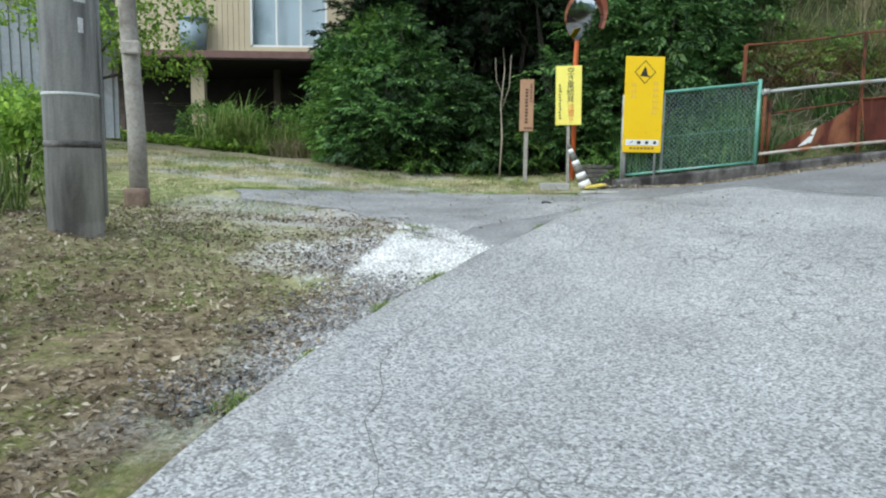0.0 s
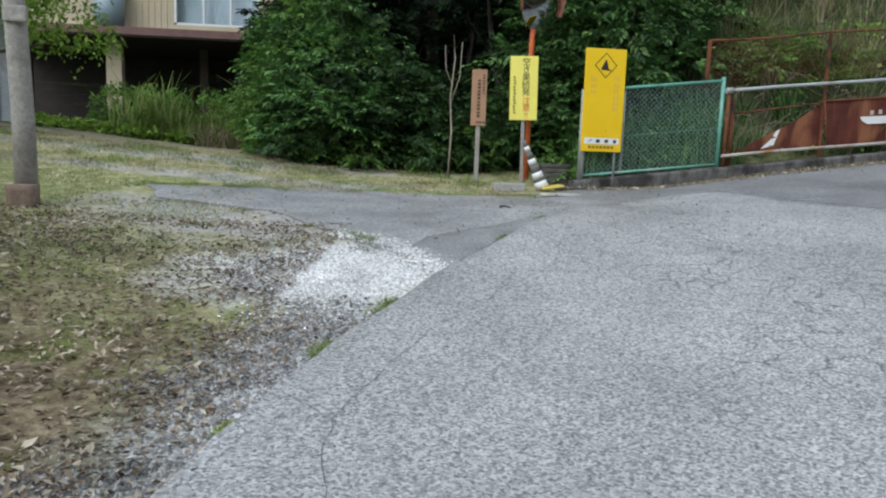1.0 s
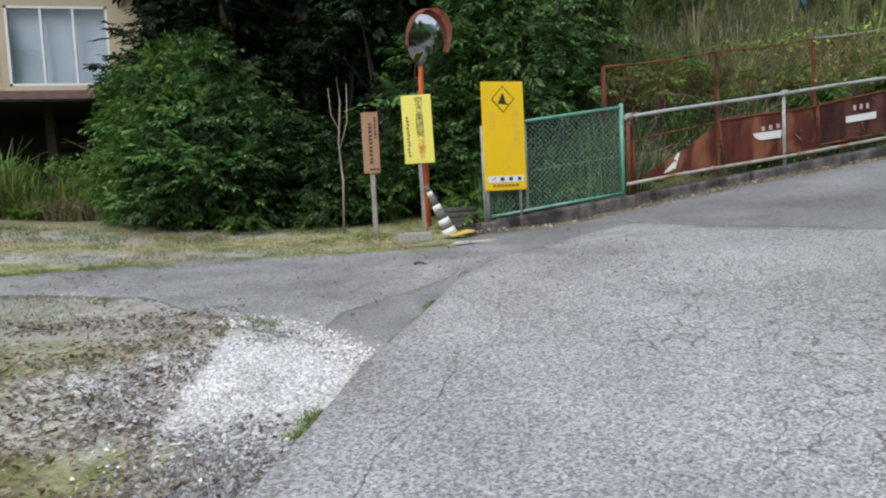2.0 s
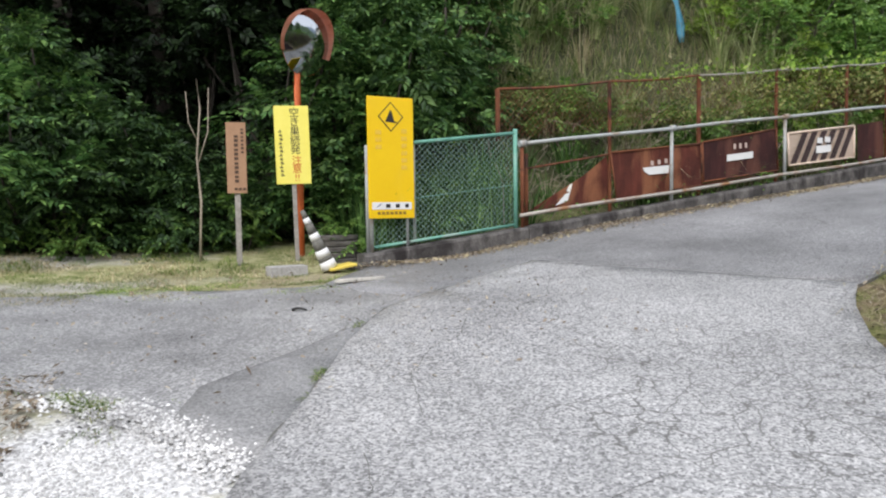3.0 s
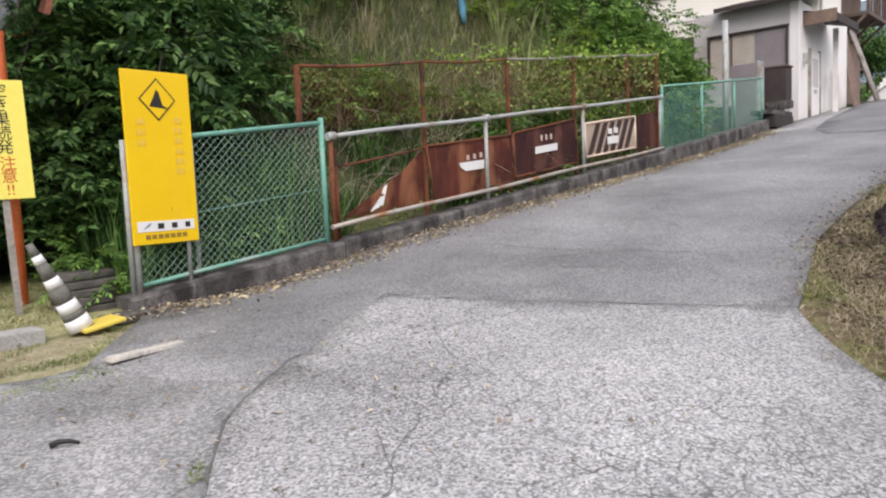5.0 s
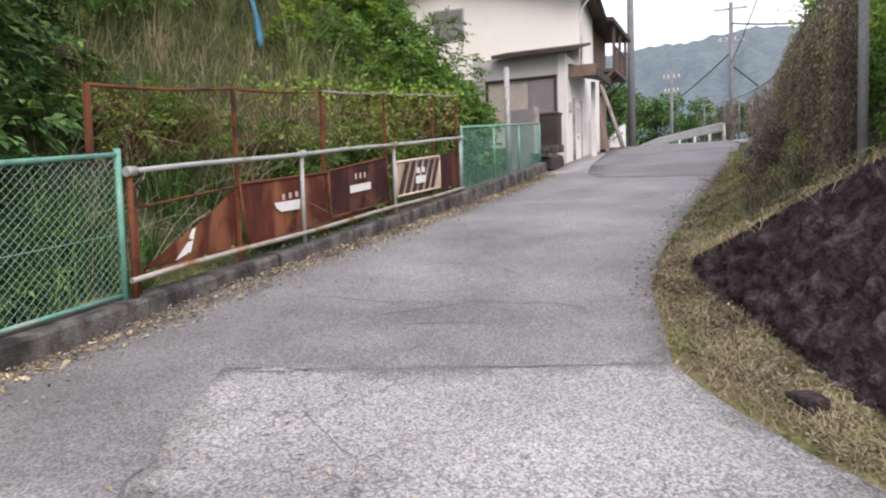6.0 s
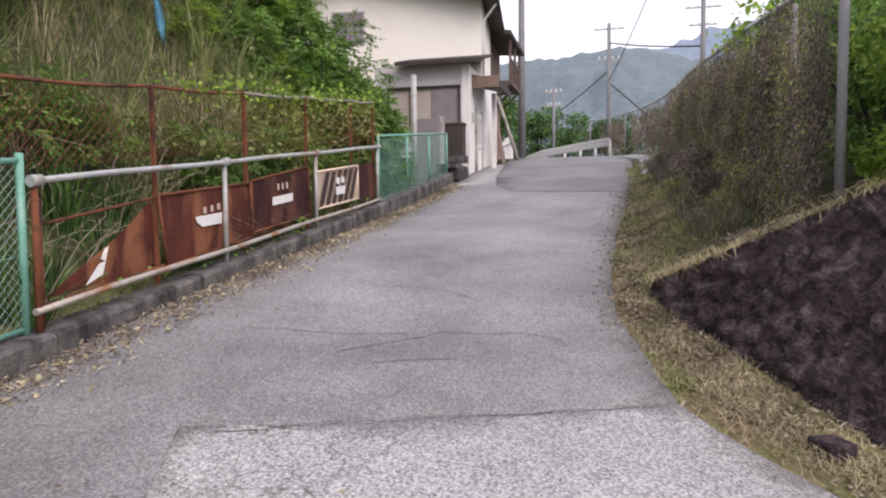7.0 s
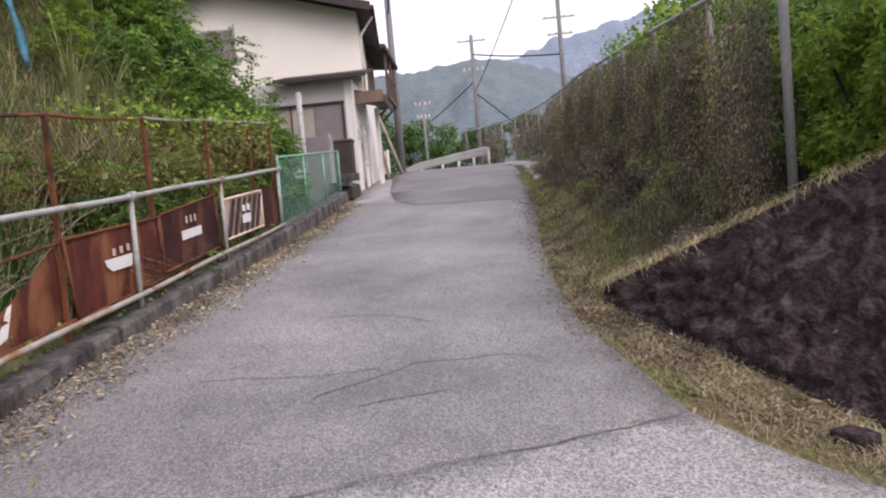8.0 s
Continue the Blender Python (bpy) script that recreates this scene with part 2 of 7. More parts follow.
M_SIDING = mat("beige_siding", (0.44, 0.36, 0.24), (0.54, 0.46, 0.32), 1.5, 0.7, 0, 0.1)
# near-black colour that stands for shade inside the undercroft and the drain
M_DARK = mat("interior_shade_paint", (0.025, 0.02, 0.018), (0.05, 0.04, 0.035), 3, 0.9)
M_CURTAIN = mat("beige_curtain", (0.36, 0.32, 0.27), (0.46, 0.42, 0.36), 3, 0.9, 0, 0.3)
M_PANELGREY = mat("mauve_grey_panel", (0.19, 0.17, 0.175), (0.26, 0.235, 0.24), 2, 0.7)
M_TANK = mat("blue_grey_plastic", (0.22, 0.28, 0.33), (0.30, 0.37, 0.42), 2, 0.5, 0, 0.05)
M_BLUE = mat("pale_blue_sheet", (0.10, 0.42, 0.62), (0.22, 0.56, 0.74), 4, 0.6, 0, 0.2)
M_STONE = mat("dark_basalt", (0.012, 0.007, 0.009), (0.095, 0.062, 0.07), 11, 0.95, 0, 1.0, 30, 0.05, (0.135, 0.105, 0.11), 0.3)
def speckled(m, colour, scale, size, share):
    """Small scattered spots of another colour, such as lichen, over a material."""
    n, l = m.node_tree.nodes, m.node_tree.links
    b = n["Principled BSDF"]
    old = b.inputs["Base Color"].links[0].from_socket
    tc = n.new("ShaderNodeTexCoord")
    vo = n.new("ShaderNodeTexVoronoi")
    vo.inputs["Scale"].default_value = scale
    l.new(tc.outputs["Object"], vo.inputs["Vector"])
    sep = n.new("ShaderNodeSeparateColor")
    l.new(vo.outputs["Color"], sep.inputs["Color"])
    small = n.new("ShaderNodeMapRange")
    small.inputs["From Min"].default_value, small.inputs["From Max"].default_value = size, size * 0.6
    l.new(vo.outputs["Distance"], small.inputs["Value"])
    few = n.new("ShaderNodeMath")
    few.operation = "LESS_THAN"
    few.inputs[1].default_value = share
    l.new(sep.outputs["Green"], few.inputs[0])
    amount = n.new("ShaderNodeMath")
    amount.operation = "MULTIPLY"
    l.new(small.outputs["Result"], amount.inputs[0])
    l.new(few.outputs["Value"], amount.inputs[1])
    mx = n.new("ShaderNodeMixRGB")
    mx.inputs["Color2"].default_value = (*colour, 1)
    l.new(amount.outputs["Value"], mx.inputs["Fac"])
    l.new(old, mx.inputs["Color1"])
    l.new(mx.outputs["Color"], b.inputs["Base Color"])
    return m


speckled(M_STONE, (0.30, 0.27, 0.26), 6.0, 0.16, 0.10)
M_BLOCK = mat("dark_mossy_block", (0.06, 0.055, 0.05), (0.13, 0.12, 0.105), 5, 0.95, 0, 0.6, 30, 0.01)
M_REPAIR = road_mat("smooth_repair_asphalt", [(0.22, (0.14, 0.14, 0.137)), (0.5, (0.225, 0.224, 0.22)), (0.75, (0.33, 0.327, 0.32))], 95, 1.1, 0.5, 0.68, (0.78, 1.2), gloss=0.65)
M_BARK = mat("bark", (0.03, 0.024, 0.019), (0.075, 0.062, 0.05), 6, 0.95, 0, 0.7, 30, 0.02)
M_DEADSTEM = mat("dead_stem", (0.24, 0.20, 0.15), (0.42, 0.36, 0.28), 6, 0.9, 0, 0.2)
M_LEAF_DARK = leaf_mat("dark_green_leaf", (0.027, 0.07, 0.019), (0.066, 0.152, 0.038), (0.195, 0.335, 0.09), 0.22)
# near-black leaf colour carries the shade deep inside the wood
M_LEAF_DEEPSHADE = leaf_mat("deep_shade_toned_leaf", (0.006, 0.012, 0.005), (0.013, 0.028, 0.009), (0.035, 0.07, 0.02), 0.08)
# darkened copy of the dark green leaf; the hollow's shade is in its colour
M_LEAF_SHADE = leaf_mat("shade_toned_leaf", (0.012, 0.030, 0.009), (0.028, 0.066, 0.018), (0.085, 0.16, 0.042), 0.12)
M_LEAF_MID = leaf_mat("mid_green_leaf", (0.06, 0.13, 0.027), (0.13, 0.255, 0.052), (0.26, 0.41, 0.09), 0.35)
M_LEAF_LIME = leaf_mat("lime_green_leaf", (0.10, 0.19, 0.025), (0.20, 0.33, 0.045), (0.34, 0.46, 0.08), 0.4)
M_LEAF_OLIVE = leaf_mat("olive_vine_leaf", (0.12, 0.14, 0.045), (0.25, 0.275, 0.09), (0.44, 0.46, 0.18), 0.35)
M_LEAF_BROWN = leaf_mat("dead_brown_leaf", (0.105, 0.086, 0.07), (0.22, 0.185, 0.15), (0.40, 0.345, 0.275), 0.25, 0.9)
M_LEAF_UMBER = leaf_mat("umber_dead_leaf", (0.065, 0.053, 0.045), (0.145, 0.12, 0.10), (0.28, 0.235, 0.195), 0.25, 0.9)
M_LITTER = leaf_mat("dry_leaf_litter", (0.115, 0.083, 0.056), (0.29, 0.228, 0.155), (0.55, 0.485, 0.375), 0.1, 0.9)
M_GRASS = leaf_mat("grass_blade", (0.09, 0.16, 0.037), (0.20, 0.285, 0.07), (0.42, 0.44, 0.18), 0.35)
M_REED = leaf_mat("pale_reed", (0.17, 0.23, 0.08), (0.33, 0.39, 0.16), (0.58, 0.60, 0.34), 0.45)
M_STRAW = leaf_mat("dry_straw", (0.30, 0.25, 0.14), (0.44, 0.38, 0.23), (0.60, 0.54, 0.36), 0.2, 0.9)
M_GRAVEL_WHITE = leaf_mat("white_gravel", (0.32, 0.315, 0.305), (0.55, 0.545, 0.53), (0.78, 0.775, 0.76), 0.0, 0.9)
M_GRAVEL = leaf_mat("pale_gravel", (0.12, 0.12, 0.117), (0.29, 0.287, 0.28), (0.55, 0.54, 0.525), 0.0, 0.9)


def glass_mat(name, tint=(0.9, 0.95, 0.95)):
    m = bpy.data.materials.new(name)
    m.use_nodes = True
    b = m.node_tree.nodes["Principled BSDF"]
    b.inputs["Base Color"].default_value = (*tint, 1)
    b.inputs["Roughness"].default_value, b.inputs["Transmission Weight"].default_value, b.inputs["IOR"].default_value = 0.03, 1.0, 1.45
    return m


M_GLASS = glass_mat("window_glass")
M_MIRROR = bpy.data.materials.new("convex_mirror")
M_MIRROR.use_nodes = True
_b = M_MIRROR.node_tree.nodes["Principled BSDF"]
_b.inputs["Base Color"].default_value, _b.inputs["Metallic"].default_value, _b.inputs["Roughness"].default_value = (0.46, 0.48, 0.49, 1), 1.0, 0.06


# ---- shape of the land ----
def soft(v):
    return np.log1p(np.exp(np.clip(v, -40, 40)))


def step(a, b, v):
    u = np.clip((v - a) / (b - a), 0, 1)
    return u * u * (3 - 2 * u)


def road_z(x, y):
    """The paved surface and the yard, without banks."""
    x, y = np.asarray(x, float), np.asarray(y, float)
    w = 1 / (1 + np.exp(np.clip((x - 9) / 2, -40, 40)))
    ye = np.clip(y, -30, 60)
    ye = ye - soft((ye - 13) / 0.5) * 0.5 * 0.8
    xs = np.clip(x, -12, 60)
    z = 0.955 + 0.0989 * (ye - 9) * w + 0.058 * soft(-(xs + 0.8) / 0.7) + 0.131 * soft(xs - 2) - 0.2 * soft((xs - 29) / 2)
    return z + 0.12 * np.exp(-((x - 1.6) ** 2 / 5 + (y - 7.4) ** 2 / 3.5)) - 0.1 * np.exp(-((x - 3.4) ** 2 / 3 + (y - 10.9) ** 2 / 0.8)) - 0.07 * np.exp(-((y - 10.95) ** 2) / 0.5) * step(2.2, 4.0, x) * (1 - step(15, 18, x))


WALL_A, WALL_D = Vector((7.6, 6.72)), Vector((-0.917, -0.4))


def wall_height(s):
    return min(0.17 + 0.55 * max(s, 0), 1.55)


def gz(x, y):
    """The land: yard and road, the steep hillside, the wooded rise, the bank under the tall fence."""
    x, y = np.asarray(x, float), np.asarray(y, float)
    z = road_z(x, y)
    hill = np.minimum(soft((y - 12.0) / 0.25) * 0.25 * 1.75, 5.5 + 0.25 * np.maximum(y - 14, 0))
    hill = hill * step(3.0, 6.0, x) * (1 - step(15.6, 18.6, x) * (1 - step(17.0, 24.0, y)))
    wood = np.minimum(np.maximum(y - 14.0, 0) * 0.5, 12) * step(-3.2, -0.5, x) * (1 - step(3.0, 6.0, x))
    z = z + hill + wood + 0.18 * np.exp(-((x + 3.3) ** 2 / 1.3 + (y - 5.4) ** 2 / 1.5))
    # bank on the other side of the road
    s = (x - WALL_A.x) * WALL_D.x + (y - WALL_A.y) * WALL_D.y
    off = (x - WALL_A.x) * 0.4 + (y - WALL_A.y) * -0.917
    hw = np.clip(0.17 + 0.55 * np.maximum(s, 0), 0, 1.55)
    behind = step(0.03, 0.3, off - 0.45 * hw) * (hw - 0.05) * step(-0.15, 0.1, s)
    bank_h = 1.05 - 0.075 * np.clip(x - 8, 0, 11)
    bank = 1 - step(5.3, 6.85, y)
    bank = bank * np.clip(bank_h, 0.22, 2) * (1 - step(33, 38, x)) + 0.3 * np.clip(4.9 - y, 0, 8) * (1 - step(30, 38, x))
    blend = 1 - step(-0.5, 0.3, s)
    south = np.where(x > 3.0, 1.0, 0.0)
    return z + south * (bank * blend + behind * (1 - blend) * (off > 0))


def gzf(x, y):
    return float(gz(x, y))


# ---- mesh helpers ----
def part(name, bm, material, parent=None, label=""):
    me = bpy.data.meshes.new(name)
    bm.to_mesh(me)
    bm.free()
    me.materials.append(material)
    ob = new(name, me)
    if parent:
        ob.parent = parent
    if label:
        ob["label"] = label
    return ob


def arrays(name, verts, faces, material, parent=None, label="", smooth=False):
    """A mesh from numpy arrays of corners and same-sized faces."""
    verts, faces = np.asarray(verts, np.float32), np.asarray(faces, np.int32)
    me = bpy.data.meshes.new(name)
    k = faces.shape[1]
    me.vertices.add(len(verts))
    me.vertices.foreach_set("co", verts.ravel())
    me.loops.add(faces.size)
    me.loops.foreach_set("vertex_index", faces.ravel())
    me.polygons.add(len(faces))
    me.polygons.foreach_set("loop_start", np.arange(0, faces.size, k, dtype=np.int32))
    me.polygons.foreach_set("use_smooth", np.full(len(faces), smooth))
    me.update(calc_edges=True)
    me.validate()
    me.materials.append(material)
    ob = new(name, me)
    if parent:
        ob.parent = parent
    if label:
        ob["label"] = label
    return ob


def thing(name, at, label, category, group="", rz=0):
    ob = new(name)
    ob.empty_display_size = 0.2
    ob.matrix_basis = pose(*at, 0, 0, rz)
    return tagged(ob, label, category, group)


def box(bm, c, s, rot=None, bevel=0.0):
    r = bmesh.ops.create_cube(bm, size=1)
    m = Matrix.Translation(c) @ (rot.to_4x4() if rot else Matrix.Identity(4)) @ Matrix.Diagonal((*s, 1))
    bmesh.ops.transform(bm, matrix=m, verts=r["verts"])
    if bevel:
        vs = set(r["verts"])
        es = [e for e in bm.edges if e.verts[0] in vs and e.verts[1] in vs]
        bmesh.ops.bevel(bm, geom=es, offset=bevel, segments=2, affect="EDGES", profile=0.6)
    return bm


def tube(bm, a, b, r, r2=None, n=10, caps=True):
    a, b = Vector(a), Vector(b)
    d = b - a
    res = bmesh.ops.create_cone(bm, cap_ends=caps, segments=n, radius1=r, radius2=r if r2 is None else r2, depth=d.length)
    m = Matrix.Translation((a + b) / 2) @ d.to_track_quat("Z", "Y").to_matrix().to_4x4()
    bmesh.ops.transform(bm, matrix=m, verts=res["verts"])
    return bm


def boxed(c, s, rot=None, bevel=0.0):
    return box(bmesh.new(), c, s, rot, bevel)


def tubed(a, b, r, r2=None, n=10):
    bm = tube(bmesh.new(), a, b, r, r2, n)
    for f in bm.faces:
        f.smooth = len(f.verts) == 4
    return bm


def bent(points, r, n=6, taper=1.0):
    """A pipe through points, one skin."""
    bm = bmesh.new()
    rings = []
    pts = [Vector(p) for p in points]
    for i, p in enumerate(pts):
        d = (pts[min(i + 1, len(pts) - 1)] - pts[max(i - 1, 0)]).normalized()
        q = d.to_track_quat("Z", "Y")
        rr = r * (1 + (taper - 1) * i / max(len(pts) - 1, 1))
        rings.append([bm.verts.new(p + q @ Vector((rr * math.cos(2 * math.pi * k / n), rr * math.sin(2 * math.pi * k / n), 0))) for k in range(n)])
    for u, v in zip(rings, rings[1:]):
        for k in range(n):
            bm.faces.new((u[k], u[(k + 1) % n], v[(k + 1) % n], v[k])).smooth = True
    bm.faces.new(rings[0][::-1])
    bm.faces.new(rings[-1])
    return bm


def slab(points, z0, z1):
    """A flat plate: outline in x, y; from z0 to z1."""
    bm = bmesh.new()
    f = bm.faces.new([bm.verts.new((x, y, z0)) for x, y in points])
    r = bmesh.ops.extrude_face_region(bm, geom=[f])
    bmesh.ops.translate(bm, vec=(0, 0, z1 - z0), verts=[v for v in r["geom"] if isinstance(v, bmesh.types.BMVert)])
    bmesh.ops.recalc_face_normals(bm, faces=bm.faces[:])
    return bm


def draped(name, outline, lift, material, label, category, cell=0.5, wobble=0.03, height=None, skirt=0.12, kind="structure"):
    """A paved sheet laid over the land, with slightly ragged edges and a skirt that goes into the ground."""
    height = height or (lambda x, y: float(road_z(x, y)))
    pts = []
    for (x0, y0), (x1, y1) in zip(outline, outline[1:] + outline[:1]):
        k = max(int(math.hypot(x1 - x0, y1 - y0) / 0.25), 1)
        k = min(k, 60)
        for i in range(k):
            x, y = x0 + (x1 - x0) * i / k, y0 + (y1 - y0) * i / k
            a = noise.noise(Vector((x * 2.3, y * 2.3, 3.1))) * wobble + noise.noise(Vector((x * 7, y * 7, 8.1))) * wobble * 0.5
            b = noise.noise(Vector((x * 2.3, y * 2.3, 9.7))) * wobble
            pts.append((x + a, y + b))
    bm = bmesh.new()
    bm.faces.new([bm.verts.new((x, y, 0)) for x, y in pts])
    bmesh.ops.triangulate(bm, faces=bm.faces[:])
    xs, ys = [p[0] for p in pts], [p[1] for p in pts]
    for axis, lo, hi in ((0, min(xs), max(xs)), (1, min(ys), max(ys))):
        v = math.floor(lo / cell) * cell + cell
        while v < hi:
            co, no = [0, 0, 0], [0, 0, 0]
            co[axis], no[axis] = v, 1
            bmesh.ops.bisect_plane(bm, geom=bm.verts[:] + bm.edges[:] + bm.faces[:], plane_co=co, plane_no=no)
            v += cell
    for v in bm.verts:
        v.co.z = height(v.co.x, v.co.y) + lift
    edge = [e for e in bm.edges if len(e.link_faces) == 1]
    r = bmesh.ops.extrude_edge_only(bm, edges=edge)
    bmesh.ops.translate(bm, vec=(0, 0, -skirt), verts=[v for v in r["geom"] if isinstance(v, bmesh.types.BMVert)])
    bmesh.ops.recalc_face_normals(bm, faces=bm.faces[:])
    for f in bm.faces:
        f.smooth = abs(f.normal.z) > 0.5
    return tagged(part(name, bm, material), label, category, kind=kind)


# ---- the ground ----
def ground_mat():
    m = bpy.data.materials.new("yard_ground")
    m.use_nodes = True
    n, l = m.node_tree.nodes, m.node_tree.links
    b = n["Principled BSDF"]
    tc = n.new("ShaderNodeTexCoord")

    def nz(scale, detail=5, rough=0.6, dist=0.0):
        t = n.new("ShaderNodeTexNoise")
        t.inputs["Scale"].default_value, t.inputs["Detail"].default_value = scale, detail
        t.inputs["Roughness"].default_value, t.inputs["Distortion"].default_value = rough, dist
        l.new(tc.outputs["Object"], t.inputs["Vector"])
        return t.outputs["Fac"]

    def ramp(fac, stops):
        r = n.new("ShaderNodeValToRGB")
        r.color_ramp.elements.remove(r.color_ramp.elements[1])
        for i, (p, c) in enumerate(stops):
            e = r.color_ramp.elements[0] if i == 0 else r.color_ramp.elements.new(p)
            e.position, e.color = p, (*c, 1)
        l.new(fac, r.inputs["Fac"])
        return r.outputs["Color"]

    def mix(f, c1, c2):
        x = n.new("ShaderNodeMixRGB")
        l.new(f, x.inputs["Fac"])
        l.new(c1, x.inputs["Color1"])
        l.new(c2, x.inputs["Color2"])
        return x.outputs["Color"]

    def math2(op, a, v):
        x = n.new("ShaderNodeMath")
        x.operation = op
        l.new(a, x.inputs[0])
        if isinstance(v, (int, float)):
            x.inputs[1].default_value = v
        else:
            l.new(v, x.inputs[1])
        return x.outputs["Value"]

    rag = nz(1.6, 8, 0.7)

    def patch(cx, cy, rx, ry, turn, soft_edge=0.5, ragged=1.4):
        """An elliptical patch with a ragged edge: 1 inside."""
        mp = n.new("ShaderNodeMapping")
        mp.vector_type = "TEXTURE"
        mp.inputs["Location"].default_value = (cx, cy, 0)
        mp.inputs["Rotation"].default_value = (0, 0, radians(turn))
        mp.inputs["Scale"].default_value = (rx, ry, 1000)
        l.new(tc.outputs["Object"], mp.inputs["Vector"])
        ln = n.new("ShaderNodeVectorMath")
        ln.operation = "LENGTH"
        l.new(mp.outputs["Vector"], ln.inputs[0])
        d = math2("ADD", ln.outputs["Value"], math2("MULTIPLY", math2("SUBTRACT", rag, 0.5), ragged))
        r = n.new("ShaderNodeMapRange")
        r.inputs["From Min"].default_value, r.inputs["From Max"].default_value = 1.0 + soft_edge / 2, 1.0 - soft_edge / 2
        l.new(d, r.inputs["Value"])
        return r.outputs["Result"]

    fine = nz(38, 4, 0.7)
    grass = ramp(nz(5, 7, 0.7), [(0.3, (0.13, 0.155, 0.055)), (0.5, (0.30, 0.30, 0.14)), (0.7, (0.50, 0.46, 0.29))])
    litter = ramp(nz(9, 7, 0.75), [(0.3, (0.06, 0.047, 0.028)), (0.5, (0.165, 0.128, 0.078)), (0.68, (0.35, 0.285, 0.19))])
    moss = ramp(nz(14, 6, 0.7), [(0.3, (0.06, 0.068, 0.024)), (0.5, (0.14, 0.148, 0.052)), (0.7, (0.28, 0.265, 0.125))])
    mm = n.new("ShaderNodeMapRange")
    mm.inputs["From Min"].default_value, mm.inputs["From Max"].default_value = 0.47, 0.58
    l.new(nz(1.7, 9, 0.75), mm.inputs["Value"])
    litter = mix(mm.outputs["Result"], litter, moss)
    dust = ramp(nz(7, 7, 0.7), [(0.3, (0.27, 0.255, 0.225)), (0.7, (0.52, 0.50, 0.46))])
    soil = ramp(nz(4, 7, 0.7), [(0.3, (0.04, 0.045, 0.024)), (0.7, (0.10, 0.105, 0.055))])
    vo = n.new("ShaderNodeTexVoronoi")
    vo.inputs["Scale"].default_value = 62
    l.new(tc.outputs["Object"], vo.inputs["Vector"])
    sep = n.new("ShaderNodeSeparateColor")
    l.new(vo.outputs["Color"], sep.inputs["Color"])
    gravel = ramp(sep.outputs["Red"], [(0.0, (0.13, 0.13, 0.125)), (0.5, (0.30, 0.297, 0.29)), (1.0, (0.54, 0.535, 0.52))])
    white = ramp(sep.outputs["Green"], [(0.0, (0.32, 0.315, 0.30)), (0.5, (0.60, 0.595, 0.58)), (1.0, (0.84, 0.835, 0.82))])
    straw = ramp(nz(12, 6, 0.7), [(0.3, (0.22, 0.19, 0.11)), (0.7, (0.42, 0.38, 0.25))])
    col = mix(patch(-1.0, 8.2, 9, 5.2, 0, 0.25, 0.6), soil, grass)
    col = mix(patch(-2.3, 3.0, 1.8, 2.7, 15, 0.8, 1.8), col, litter)
    col = mix(patch(-3.4, 13.6, 4.2, 1.8, 3, 0.8, 2.2), col, straw)
    col = mix(patch(-2.6, 12.0, 3.4, 0.5, 4, 0.7, 1.6), col, dust)
    col = mix(patch(-2.2, 10.4, 2.6, 0.35, 2, 0.8, 2.0), col, dust)
    col = mix(patch(2.2, 10.1, 1.6, 0.4, 8, 0.8, 2.0), col, straw)
    col = mix(patch(6.4, 6.55, 3.6, 0.75, 14, 0.8, 1.6), col, litter)
    col = mix(patch(13.0, 6.7, 5.0, 0.6, -2, 0.7), col, litter)
    col = mix(patch(-0.60, 4.25, 0.33, 1.5, -21, 0.8, 1.6), col, gravel)
    col = mix(patch(-1.1, 7.9, 1.6, 1.1, 0, 0.6, 1.8), col, dust)
    col = mix(patch(-0.45, 6.02, 1.0, 0.82, 35, 0.6, 2.0), col, white)
    ov = n.new("ShaderNodeMixRGB")
    ov.blend_type = "OVERLAY"
    ov.inputs["Fac"].default_value = 0.6
    l.new(col, ov.inputs["Color1"])
    l.new(fine, ov.inputs["Color2"])
    l.new(ov.outputs["Color"], b.inputs["Base Color"])
    b.inputs["Roughness"].default_value = 0.95
    b.inputs["Specular IOR Level"].default_value = 0.15
    bp = n.new("ShaderNodeBump")
    bp.inputs["Strength"].default_value, bp.inputs["Distance"].default_value = 0.8, 0.02
    l.new(fine, bp.inputs["Height"])
    l.new(bp.outputs["Normal"], b.inputs["Normal"])
    return m


def ground():
    xs = np.concatenate([-np.geomspace(900, 9, 22), np.arange(-8, 22, 0.2), np.arange(22, 50, 0.8), np.geomspace(52, 1500, 22)])
    ys = np.concatenate([-np.geomspace(900, 9, 22), np.arange(-8, 3, 0.5), np.arange(3, 20, 0.16), np.geomspace(20.5, 1200, 26)])
    X, Y = np.meshgrid(xs, ys)
    bump = np.array([[noise.fractal(Vector((x * 0.9, y * 0.9, 0)), 1.0, 2.0, 4) for x in xs] for y in ys])
    pavedish = (X > -0.9) & (Y < 10.9) & (Y > -8) & (X < 45)
    Z = gz(X, Y) + bump * np.where(pavedish, 0.008, 0.035) - np.where((X > 2.4) & (Y > 6.9) & (Y < 10.9), 0.02, 0)
    v = np.stack([X, Y, Z], -1).reshape(-1, 3)
    w, h = len(xs), len(ys)
    i = (np.arange(h - 1)[:, None] * w + np.arange(w - 1)[None, :]).ravel()
    f = np.stack([i, i + 1, i + w + 1, i + w], -1)
    ob = arrays("ground", v, f, ground_mat(), smooth=True)
    tagged(ob, "uneven yard ground with grass, leaf litter and pale gravel", "ground", kind="structure")


ground()

